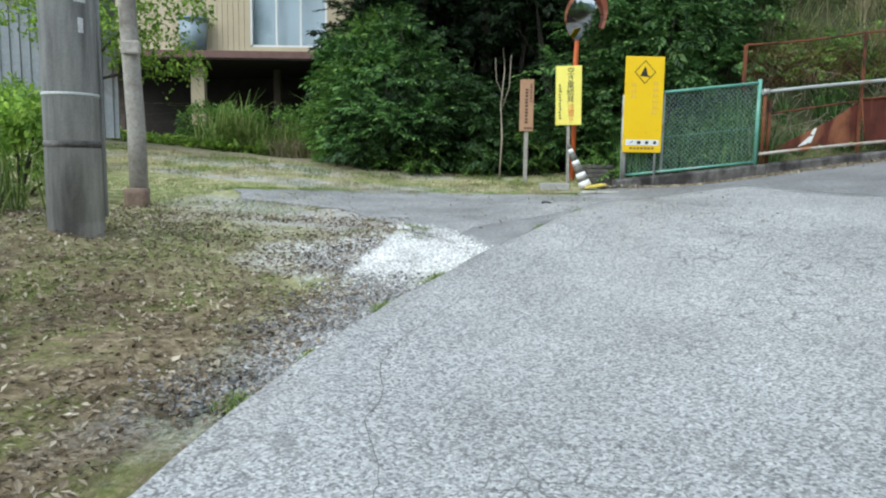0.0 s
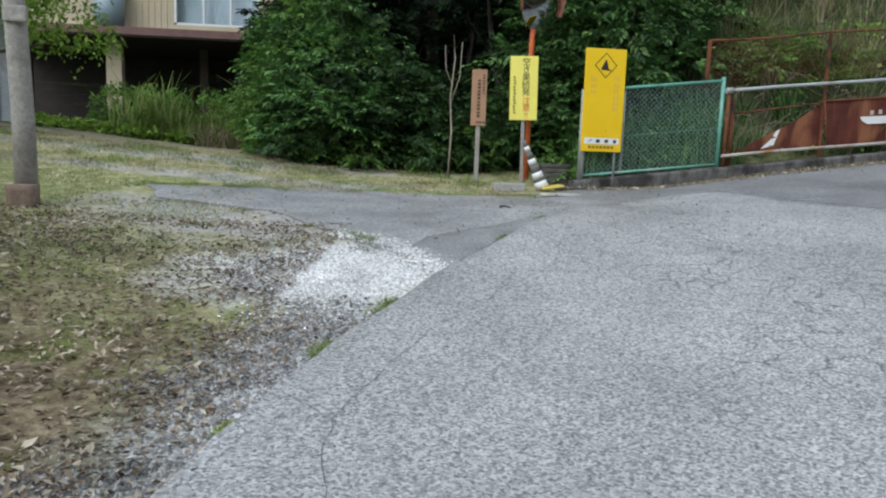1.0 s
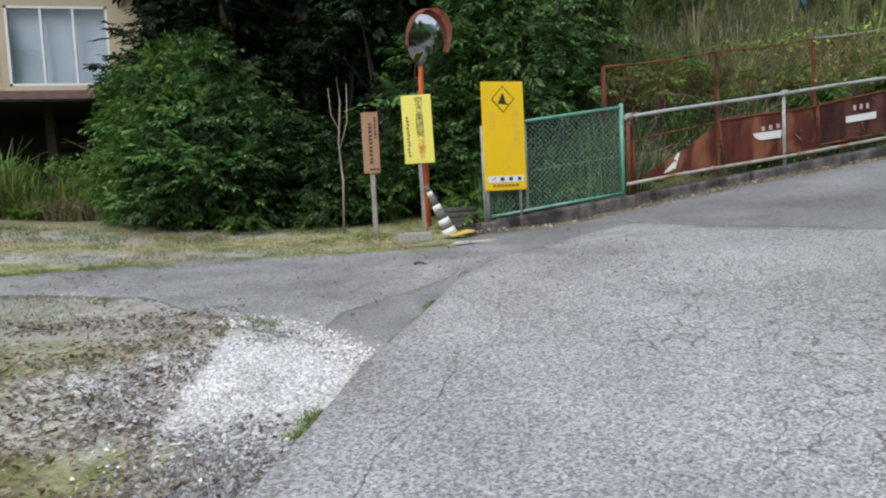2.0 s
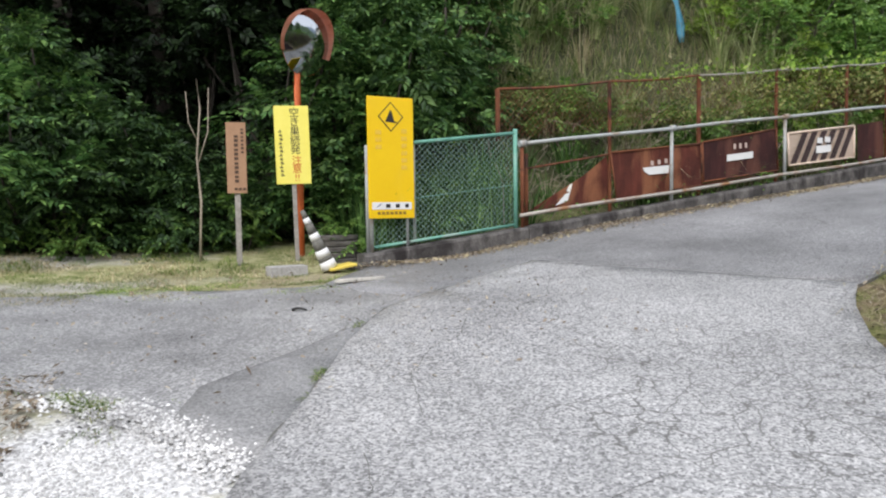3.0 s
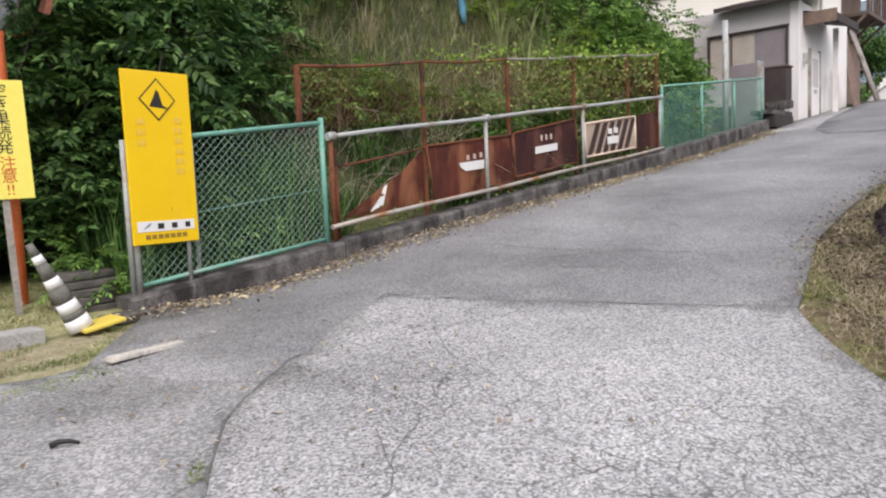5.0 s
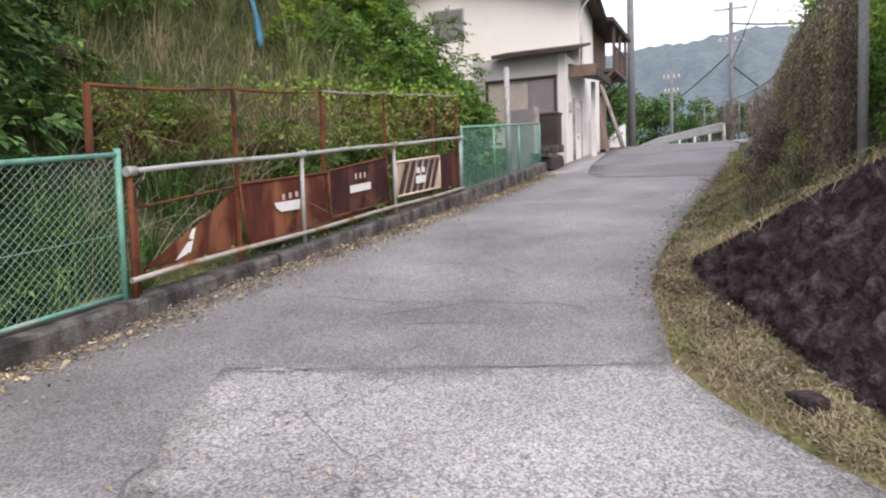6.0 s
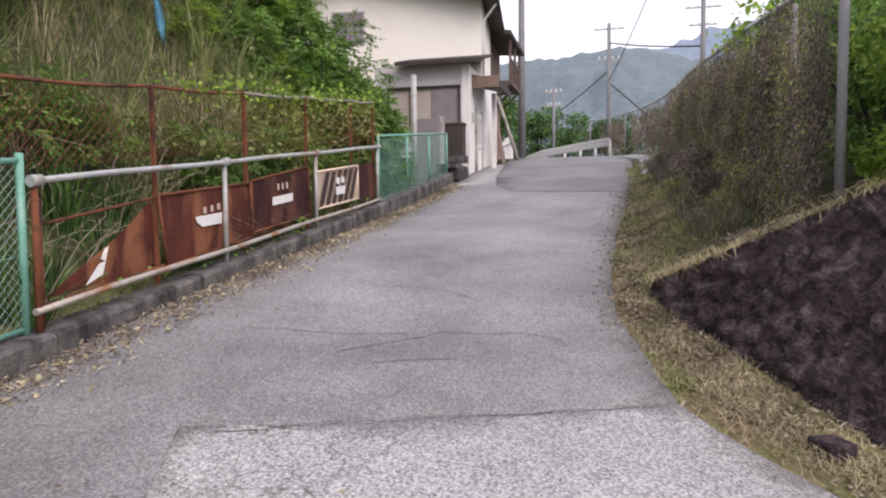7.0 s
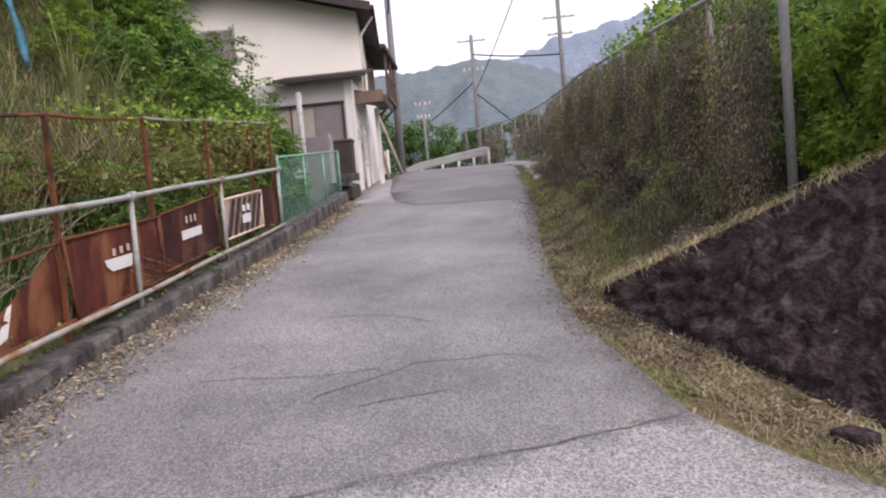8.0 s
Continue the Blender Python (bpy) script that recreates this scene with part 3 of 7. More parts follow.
# ---- paving ----
CONC_EDGE = [(-2.0, -9), (-1.75, -3), (-1.5, 0.5), (-1.04, 2.3), (-0.86, 3.05), (-0.54, 4.1), (-0.18, 4.95), (0.34, 5.95), (0.59, 6.32), (0.93, 6.82), (1.24, 7.32), (1.5, 7.7), (1.77, 8.05), (2.2, 8.39), (2.66, 8.62), (3.05, 8.86), (3.88, 9.22)]
CONC_FAR = [(4.1, 8.55), (4.37, 8.07), (4.6, 7.6), (4.88, 7.05), (5.11, 6.6), (4.57, 6.25), (4.09, 5.81), (3.6, 5.2), (3.25, 4.2), (3.1, 2), (3.0, -9)]
draped("road_concrete", CONC_EDGE + CONC_FAR, 0.035, M_CONC, "pale washed-aggregate concrete road with cracks", "road", 0.5, 0.025)
draped("road_asphalt", [(3.84, 9.1), (4.1, 8.54), (4.37, 8.06), (4.6, 7.59), (4.88, 7.04), (5.12, 6.6), (5.9, 6.74), (6.95, 6.97), (8.25, 7.03), (10.6, 6.96), (13, 6.82), (15.3, 6.66), (17.2, 6.55), (17.2, 10.82), (12, 10.82), (8, 10.84), (5.2, 10.84), (2.75, 10.82), (2.35, 10.3), (1.75, 9.55), (1.9, 8.9), (2.24, 8.3), (2.66, 8.5)], 0.022, M_ASPH, "worn grey asphalt lane climbing the slope", "road", 0.6, 0.02)
draped("road_asphalt_far", [(15.35, 6.75), (17, 6.52), (20, 6.3), (24, 6.3), (28, 6.9), (31, 7.6), (35, 9.2), (40, 11.2), (46, 15), (50, 22), (46, 23), (42, 16.5), (38, 13.5), (34, 11.8), (30, 11.0), (24, 10.5), (19, 10.0), (17.0, 9.65), (15.9, 9.15), (15.5, 8.3)], 0.028, M_ASPH_DARK, "darker newer asphalt lane over the crest", "road", 1.0, 0.03)
draped("road_asphalt_side", [(17.15, 9.4), (19, 9.9), (24, 10.4), (24, 10.95), (20.3, 10.95), (17.6, 10.9), (17.15, 10.85)], 0.026, M_ASPH_OLD, "pale concrete apron before the house", "pavement", 0.8, 0.02)
draped("road_shoulder", [(18.2, 6.4), (20, 6.26), (24, 6.26), (28, 6.86), (31, 7.56), (31.4, 7.2), (28, 6.42), (24, 5.86), (21, 5.86), (19, 6.05)], 0.03, M_ASPH_OLD, "pale crumbling concrete shoulder along the lane", "pavement", 0.3, 0.16, height=gzf)
draped("yard_asphalt", [(0.36, 5.95), (0.62, 6.3), (0.96, 6.8), (1.27, 7.3), (1.53, 7.68), (1.8, 8.03), (2.22, 8.35), (2.3, 8.9), (2.1, 9.4), (1.84, 9.5), (0.9, 9.72), (0.2, 10.02), (-0.9, 10.05), (-1.8, 9.6), (-2.7, 9.2), (-2.3, 8.5), (-1.2, 8.2), (-0.8, 7.7), (-0.42, 7.2), (-0.12, 6.88), (0.12, 6.54), (0.31, 6.18)], 0.018, M_ASPH_OLD, "old pale asphalt patch beside the road", "pavement", 0.4, 0.12)
draped("asphalt_repair", [(0.42, 6.1), (0.62, 6.32), (0.96, 6.82), (1.27, 7.32), (1.5, 7.66), (1.3, 7.62), (1.0, 7.4), (0.72, 7.22), (0.32, 6.97), (0.14, 6.66), (0.22, 6.35)], 0.021, M_REPAIR, "smoother grey asphalt repair along the concrete edge", "pavement", 0.4, 0.06)


def crack(points, width=0.014, lift=0.041, height=None):
    """A narrow dirt-filled crack lying on the paving."""
    bm = bmesh.new()
    pts = []
    for (x0, y0), (x1, y1) in zip(points, points[1:]):
        k = max(int(math.hypot(x1 - x0, y1 - y0) / 0.05), 1)
        for i in range(k):
            x, y = x0 + (x1 - x0) * i / k, y0 + (y1 - y0) * i / k
            pts.append(Vector((x + 0.05 * noise.noise(Vector((x * 3, y * 3, 1))) + 0.012 * noise.noise(Vector((x * 21, y * 21, 1))), y + 0.05 * noise.noise(Vector((x * 5, y * 5, 7))))))
    rows = []
    for i, p in enumerate(pts):
        d = (pts[min(i + 1, len(pts) - 1)] - pts[max(i - 1, 0)]).normalized()
        w = width * (0.35 + 0.9 * abs(noise.noise(Vector((p.x * 9, p.y * 9, 4)))) + 0.25)
        rows.append([bm.verts.new((p.x - d.y * w * s, p.y + d.x * w * s, float(road_z(p.x, p.y)) + lift)) for s in (-0.5, 0.5)])
    for a, b in zip(rows, rows[1:]):
        bm.faces.new((a[0], a[1], b[1], b[0]))
    tagged(part("road_crack", bm, M_CRACK), "dark dirt-filled crack in the paving", "road crack", "cracks in the road", kind="structure")


for c in ([(-0.3, 1.2), (-0.22, 2.4), (-0.3, 2.93), (-0.28, 3.73), (-0.06, 4.3), (0.16, 4.79), (0.56, 5.24), (0.76, 5.6), (0.79, 5.95)],
          [(0.05, 5.3), (0.21, 5.26), (0.56, 5.24), (0.93, 5.09), (2.0, 5.2)], [(-0.5, 3.95), (-0.28, 3.73)],
          [(1.2, 6.1), (1.38, 6.65), (1.61, 6.91), (1.96, 7.17), (2.49, 7.47), (3.04, 7.78), (3.53, 8.47)], [(1.45, 7.17), (1.61, 6.91)], [(2.14, 7.46), (1.96, 7.17), (2.2, 6.7), (2.7, 6.5)],
          [(2.49, 7.47), (2.45, 7.95), (2.1, 8.2)], [(3.04, 7.78), (3.5, 7.6), (3.9, 7.2)]):
    crack(c, 0.0042)
for c in ([(3.85, 9.02), (4.1, 8.55), (4.38, 8.08), (4.6, 7.6), (4.88, 7.05), (5.1, 6.62)],):
    crack(c, 0.016, 0.04)
for c in ([(5.6, 9.8), (5.7, 9.0), (5.9, 8.5)], [(5.3, 8.9), (6.0, 8.3), (6.2, 7.7), (6.1, 7.3)], [(7.2, 9.4), (7.3, 8.7), (7.0, 8.2)], [(5.2, 8.6), (5.5, 8.0)]):
    crack(c, 0.012, 0.028)


crack([(0.34, 5.93), (0.58, 6.31), (0.92, 6.81), (1.23, 7.31), (1.49, 7.7), (1.76, 8.05), (2.19, 8.4), (2.65, 8.64)], 0.02, 0.026)


# ---- low concrete kerb wall under the fences ----
def kerb_top(x):
    return 1.315 + 0.118 * (x - 2.7) + 0.0009 * (x - 2.7) ** 2


def fence_y(x):
    return 11.02


def kerb():
    root = thing("kerb_wall", (2.6, 10.97, kerb_top(2.6) - 0.2), "low weathered concrete kerb wall under the fences", "kerb")
    root["kind"] = "structure"
    joints = [2.6, 4.85, 6.7, 8.3, 9.9, 11.4, 12.6, 14.4, 16.1, 17.8]
    for a, b in zip(joints, joints[1:]):
        bm = bmesh.new()
        rings = []
        k = 8
        for i in range(k + 1):
            x = a + 0.006 + (b - a - 0.012) * i / k
            z = kerb_top(x)
            dz = 0.008 * noise.noise(Vector((x * 3, 2, 1)))
            y0 = 10.85 + 0.012 * noise.noise(Vector((x * 2, 5, 1)))
            prof = [(y0 - 0.005, z - 0.55), (y0, z - 0.03 + dz), (y0 + 0.02, z + dz), (11.13, z + dz), (11.15, z - 0.02), (11.16, z - 0.6)]
            rings.append([bm.verts.new((x, y, zz)) for y, zz in prof])
        for u, v in zip(rings, rings[1:]):
            for j in range(5):
                bm.faces.new((u[j], u[j + 1], v[j + 1], v[j]))
        bm.faces.new(rings[0])
        bm.faces.new(rings[-1][::-1])
        bmesh.ops.recalc_face_normals(bm, faces=bm.faces[:])
        bmesh.ops.translate(bm, vec=-root.location, verts=bm.verts[:])
        part("kerb_block", bm, M_CURB, root)


kerb()


def diamond(x0, x1, low, high, pitch, r, y=0.0):
    """Chain-link wire between two sloping edges: thin three-sided wires along both diagonals."""
    verts, faces = [], []
    for sgn in (1, -1):
        span = max(high(x0), high(x1)) - min(low(x0), low(x1))
        start = x0 - span if sgn > 0 else x0
        end = x1 if sgn > 0 else x1 + span
        base = min(low(x0), low(x1))
        k = start
        while k < end:
            pts = [(k + sgn * t, base + t) for t in np.linspace(0, span, 81)]
            inside = [p for p in pts if x0 <= p[0] <= x1 and low(p[0]) <= p[1] <= high(p[0])]
            if len(inside) > 1:
                a, b = inside[0], inside[-1]
                o = len(verts)
                for (px, pz) in (a, b):
                    for ang in (0, 2.094, 4.189):
                        c, s = r * math.cos(ang), r * math.sin(ang)
                        verts.append((px - sgn * c * 0.7071, y + s + sgn * r * 0.8, pz + c * 0.7071))
                faces += [(o, o + 1, o + 4, o + 3), (o + 1, o + 2, o + 5, o + 4), (o + 2, o, o + 3, o + 5)]
            k += pitch
    return verts, faces


def green_fence():
    at = Vector((2.72, fence_y(2.72) + 0.01, kerb_top(2.72)))
    root = thing("chain_link_fence", at, "green painted chain-link fence panel on the kerb", "fence")
    w = 4.76 - 2.72
    top, bot = (lambda x: 1.245 + 0.112 * x), (lambda x: 0.05 + 0.115 * x)
    part("post", tubed((0, 0, -0.02), (0, 0, top(0) + 0.02), 0.026), M_GALV, root, "grey steel post")
    part("post", tubed((w, 0, bot(w) - 0.08), (w, 0, top(w) + 0.05), 0.03), M_GREEN, root)
    part("post", tubed((w * 0.3, 0.03, 0.05), (w * 0.3, 0.03, top(w * 0.3)), 0.02), M_GALV, root)
    part("top_rail", tubed((0, 0, top(0)), (w, 0, top(w)), 0.022), M_GREEN, root)
    part("bottom_rail", tubed((0, 0, bot(0)), (w, 0, bot(w)), 0.02), M_GREEN, root)
    part("middle_wire", tubed((0, 0.01, bot(0) + 0.52), (w, 0.01, bot(w) + 0.52), 0.004, n=5), M_GREEN, root)
    v, f = diamond(0.02, w - 0.02, bot, top, 0.072, 0.0018)
    arrays("wire_mesh", v, f, M_GREENWIRE, root)


green_fence()


def pipe_rail():
    at = Vector((4.83, 10.965, kerb_top(4.83)))
    root = thing("pipe_guard_rail", at, "weathered grey steel pipe guard rail along the lane", "guard rail")
    top, bot = (lambda x: 1.08 + 0.1125 * x), (lambda x: 0.155 + 0.1145 * x)
    L = 12.42 - 4.83
    part("top_pipe", bent([(x, 0, top(x) + 0.006 * math.sin(x * 2.1)) for x in np.linspace(-0.02, L, 12)], 0.025, 10), M_GALV, root)
    part("bottom_pipe", bent([(x, 0, bot(x) + 0.008 * math.sin(x * 1.7)) for x in np.linspace(-0.05, L + 0.05, 12)], 0.026, 10), mat("rust_stained_pipe", (0.34, 0.29, 0.24), (0.52, 0.50, 0.46), 4, 0.6, 0.4, 0.2, 60, 0.003, (0.33, 0.17, 0.08)), root, "rust-stained steel pipe")
    for x in (0.0, 2.55, 4.92, L - 0.05):
        z0 = kerb_top(4.83 + x) - at.z
        post = part("post", tubed((x, 0.015, z0 - 0.02), (x, 0.015, top(x)), 0.026), M_GALV if x else M_RUST, root)
        part("collar", tubed((x - 0.05, 0, top(x) - 0.006), (x + 0.05, 0, top(x) + 0.006), 0.043), M_GALV, post)
    return root


pipe_rail()


def rust_fence():
    y = 11.075
    at = Vector((4.53, y, kerb_top(4.53)))
    root = thing("rusty_fence", at, "rusted steel angle fence with torn chain-link wire", "fence")
    T = lambda x: 3.35 + 0.1165 * (x - 4.53) - at.z
    B = lambda x: 1.86 + 0.119 * (x - 4.53) - at.z
    posts = [4.53, 6.33, 8.0, 9.66, 11.37, 12.45]
    for i, x in enumerate(posts):
        z0 = kerb_top(x) - at.z - 0.02
        lean = 0.03 * math.sin(i * 2.3)
        if i == 0:
            part("post", tubed((x + 0.42 - 4.53, 0, z0), (x + 0.42 - 4.53, 0, 1.0), 0.03), M_RUST, root)
        z0 = 1.15 if i == 0 else z0
        part("post", boxed((x - 4.53, 0, (z0 + T(x)) / 2), (0.05 if i in (0, 2) else 0.035, 0.035, T(x) - z0)), M_RUST, root)
    for a, b in zip(posts, posts[1:]):
        sag = random.uniform(0.005, 0.03)
        part("top_rail", bent([(a - 4.53 + (b - a) * t, 0, T(a + (b - a) * t) - sag * math.sin(math.pi * t)) for t in np.linspace(0, 1, 7)], 0.017, 6), M_RUST if b < 9 else M_WOODGREY, root)
        v, f = diamond(a - 4.53 + 0.02, b - 4.53 - 0.02, (lambda x, b=b: (2.72 + 0.1125 * (x - 0.3)) - at.z), lambda x: T(x + 4.53) - 0.02, 0.085, 0.0022)
        arrays("wire_mesh", v, f, M_RUST, root, "torn rusty wire")
    part("middle_rail", tubed((0.42, 0, 0.80), (6.33 - 4.53, 0, 2.55 - at.z), 0.014, n=6), M_RUST, root)
    part("bottom_rail", tubed((0.42, -0.01, 1.74 - at.z), (9.66 - 4.53, -0.01, 2.32 - at.z), 0.016, n=6), M_RUST, root)


rust_fence()


def sheet(name, corners, material, label, group="", thick=0.006, y=11.035):
    """A flat steel sheet standing behind the rail; corners in x, z."""
    x0, z0 = corners[0]
    root = thing(name, (x0, y, z0), label, "metal panel", group)
    bm = bmesh.new()
    k = 6
    (ax, az), (bx, bz), (cx, cz), (dx, dz) = corners
    rows = []
    for i in range(k + 1):
        u = i / k
        row = []
        for j in range(5):
            v = j / 4
            x = (ax + (bx - ax) * u) * (1 - v) + (dx + (cx - dx) * u) * v
            z = (az + (bz - az) * u) * (1 - v) + (dz + (cz - dz) * u) * v
            row.append(bm.verts.new((x - x0, 0.012 * noise.noise(Vector((x * 2, z * 3, 1))), z - z0)))
        rows.append(row)
    for r0, r1 in zip(rows, rows[1:]):
        for j in range(4):
            bm.faces.new((r0[j], r1[j], r1[j + 1], r0[j + 1])).smooth = True
    bmesh.ops.solidify(bm, geom=bm.faces[:], thickness=thick)
    for f in bm.faces:
        f.smooth = False
    part("sheet", bm, material, root)
    return root


def frame_of(root, corners, r=0.014, material=M_RUST):
    x0, z0 = corners[0]
    pts = [(x - x0, -0.008, z - z0) for x, z in corners]
    for a, b in zip(pts, pts[1:] + pts[:1]):
        part("frame_bar", tubed(a, b, r, n=6), material, root)


def flat(root, name, outline, material, y=-0.016, label="", thick=0.004):
    """A thin printed or stuck-on shape; outline in x, z."""
    bm = bmesh.new()
    f = bm.faces.new([bm.verts.new((x, y, z)) for x, z in outline])
    r = bmesh.ops.extrude_face_region(bm, geom=[f])
    bmesh.ops.translate(bm, vec=(0, thick, 0), verts=[v for v in r["geom"] if isinstance(v, bmesh.types.BMVert)])
    bmesh.ops.recalc_face_normals(bm, faces=bm.faces[:])
    return part(name, bm, material, root, label)


def rect(x, z, w, h, s=0.0):
    return [(x, z), (x + w, z + s * w), (x + w, z + h + s * w), (x, z + h)]


def panels():
    c = [(6.42, 1.91), (8.03, 2.12), (8.0, 2.74), (6.31, 2.57)]
    p = sheet("rusted_panel", c, M_RUSTPANEL, "rusted red steel panel with a white sticker", "panels behind the rail")
    frame_of(p, c)
    flat(p, "white_sticker", [(0.48, 0.40), (0.57, 0.355), (0.93, 0.385), (0.95, 0.50), (0.45, 0.455)], M_WHITE, -0.024)
    for i in range(3):
        flat(p, "print_bar", rect(0.60 + 0.13 * i, 0.49 + 0.018 * i, 0.055, 0.065), M_FAINT, -0.022)
    c = [(8.06, 2.17), (9.66, 2.36), (9.6, 3.01), (8.03, 2.76)]
    p = sheet("rusted_panel", c, M_RUSTDARK, "dark rusted brown steel panel with a white sticker", "panels behind the rail")
    frame_of(p, c)
    flat(p, "white_sticker", [(0.46, 0.31), (1.02, 0.375), (1.02, 0.475), (0.46, 0.41)], M_WHITE, -0.024)
    for i in range(3):
        flat(p, "print_bar", rect(0.60 + 0.12 * i, 0.50 + 0.013 * i, 0.05, 0.08), M_FAINT, -0.022)
    c = [(9.90, 2.44), (11.52, 2.60), (11.5, 3.13), (9.87, 2.95)]
    p = sheet("striped_barrier_board", c, M_STRIPE, "cream barrier board with dark diagonal stripes", "panels behind the rail", y=11.03)
    frame_of(p, c, 0.016, M_STRIPE)
    for i in range(6):
        x = 0.02 + 0.235 * i
        s = 0.105
        bot = lambda q: 0.02 + s * q
        tp = lambda q: 0.49 + s * q
        x2, w = x + 0.27, 0.135
        x2, xw = min(x2, 1.58), min(x2 + w, 1.59)
        flat(p, "stripe", [(x, bot(x)), (x + w, bot(x + w)), (xw, tp(xw)), (x2, tp(x2))], M_STRIPEDARK, -0.026)
    flat(p, "white_sticker", rect(0.62, 0.20, 0.36, 0.12, 0.1), M_WHITE, -0.034)
    for i in range(2):
        flat(p, "print_bar", rect(0.64 + 0.19 * i, 0.37 + 0.02 * i, 0.13, 0.09), M_WHITE, -0.034)
    c = [(11.62, 2.52), (12.33, 2.62), (12.3, 3.25), (11.6, 3.15)]
    sheet("rusted_panel", c, M_RUSTDARK, "dark rusted brown steel panel at the rail's end", "panels behind the rail")
    c = [(5.0, 1.78), (6.38, 1.9), (6.3, 2.53), (5.95, 2.28)]
    p = sheet("leaning_rusted_panel", c, M_RUSTPANEL, "torn triangular rusted sheet leaning behind the rail", "panels behind the rail", y=11.10)
    flat(p, "white_scrap", [(0.42, 0.06), (0.62, 0.13), (0.66, 0.24), (0.58, 0.22)], M_WHITE, -0.02)
    flat(p, "white_scrap", [(0.60, 0.26), (0.66, 0.24), (0.70, 0.36), (0.65, 0.34)], M_CREAM, -0.02)


M_STRIPE = mat("cream_board_paint", (0.78, 0.60, 0.47), (0.88, 0.73, 0.60), 3, 0.7, 0, 0.1, 60, 0.003, speck=0.15)
M_STRIPEDARK = mat("dark_stripe_paint", (0.018, 0.01, 0.01), (0.055, 0.026, 0.024), 5, 0.7, 0, 0.1, 60, 0.003)
panels()


def net_fence():
    at = Vector((12.5, fence_y(12.5) - 0.02, kerb_top(12.5)))
    root = thing("green_net_fence", at, "green fence with fine plastic mesh between thin posts", "fence")
    T, B = (lambda x: 3.70 - at.z + 0.107 * x), (lambda x: 2.54 - at.z + 0.131 * x)
    L = 17.73 - 12.5
    for x in (0.0, 1.78, 3.5, L):
        part("post", tubed((x, 0, kerb_top(12.5 + x) - at.z - 0.02), (x, 0, T(x)), 0.024), M_GREEN, root)
    part("top_rail", tubed((0, 0, T(0)), (L, 0, T(L)), 0.022), M_GREEN, root)
    part("bottom_rail", tubed((0, 0, B(0)), (L, 0, B(L)), 0.02), M_GREEN, root)
    verts, faces = [], []
    for k in range(int(L / 0.04)):
        x = 0.02 + k * 0.04
        o = len(verts)
        verts += [(x - 0.003, 0.006, B(x)), (x + 0.003, 0.006, B(x)), (x + 0.003, 0.006, T(x)), (x - 0.003, 0.006, T(x))]
        faces.append((o, o + 1, o + 2, o + 3))
    for k in range(34):
        d = 0.015 + k * 0.035
        if d > 1.1:
            break
        o = len(verts)
        verts += [(0, 0.008, B(0) + d - 0.003), (L, 0.008, B(L) + d * 0.89 - 0.003), (L, 0.008, B(L) + d * 0.89 + 0.003), (0, 0.008, B(0) + d + 0.003)]
        faces.append((o, o + 1, o + 2, o + 3))
    arrays("net", verts, faces, M_GREENNET, root, "fine green plastic mesh")


net_fence()


# ---- signs, mirror and cone ----
def glyphs(text, size, material, parent, at, name="lettering"):
    """Upright letters, facing -y, centred at a place of the parent."""
    cu = bpy.data.curves.new(name, "FONT")
    cu.body, cu.size, cu.align_x, cu.align_y, cu.extrude, cu.resolution_u = text, size, "CENTER", "CENTER", 0.0012, 3
    tmp = bpy.data.objects.new(name, cu)
    scene.collection.objects.link(tmp)
    me = bpy.data.meshes.new_from_object(tmp.evaluated_get(bpy.context.evaluated_depsgraph_get()))
    bpy.data.objects.remove(tmp)
    me.materials.clear()
    me.materials.append(material)
    ob = new(name, me)
    ob.parent = parent
    ob.matrix_basis = pose(*at, 90, 0, 0)
    return ob


def brown_sign():
    g = gzf(1.27, 11.28)
    root = thing("notice_sign", (1.27, 11.28, g), "narrow brown notice board on a grey wooden post", "sign", "roadside signs", rz=-12)
    b = 2.03 - g
    part("post", boxed((0.0, 0.025, (b + 0.5) / 2 - 0.05), (0.062, 0.04, b + 0.6), bevel=0.004), M_WOODGREY, root)
    board = part("board", boxed((0, -0.008, b + 0.395), (0.215, 0.02, 0.79), bevel=0.004), M_BROWNSIGN, root)
    ink = plain("brown_ink", (0.075, 0.04, 0.022), 0.7)
    for i in range(11):
        flat(board, "print_bar", rect(-0.022, b + 0.62 - 0.05 * i, 0.042, 0.034 if i % 3 else 0.026), ink, -0.0225)
    for i in range(7):
        flat(board, "print_bar", rect(0.052, b + 0.70 - 0.042 * i, 0.028, 0.026 if i % 2 else 0.02), ink, -0.0225)
    for i in range(3):
        flat(board, "print_bar", rect(-0.03 + 0.045 * i, b + 0.035, 0.034, 0.026), ink, -0.0225)


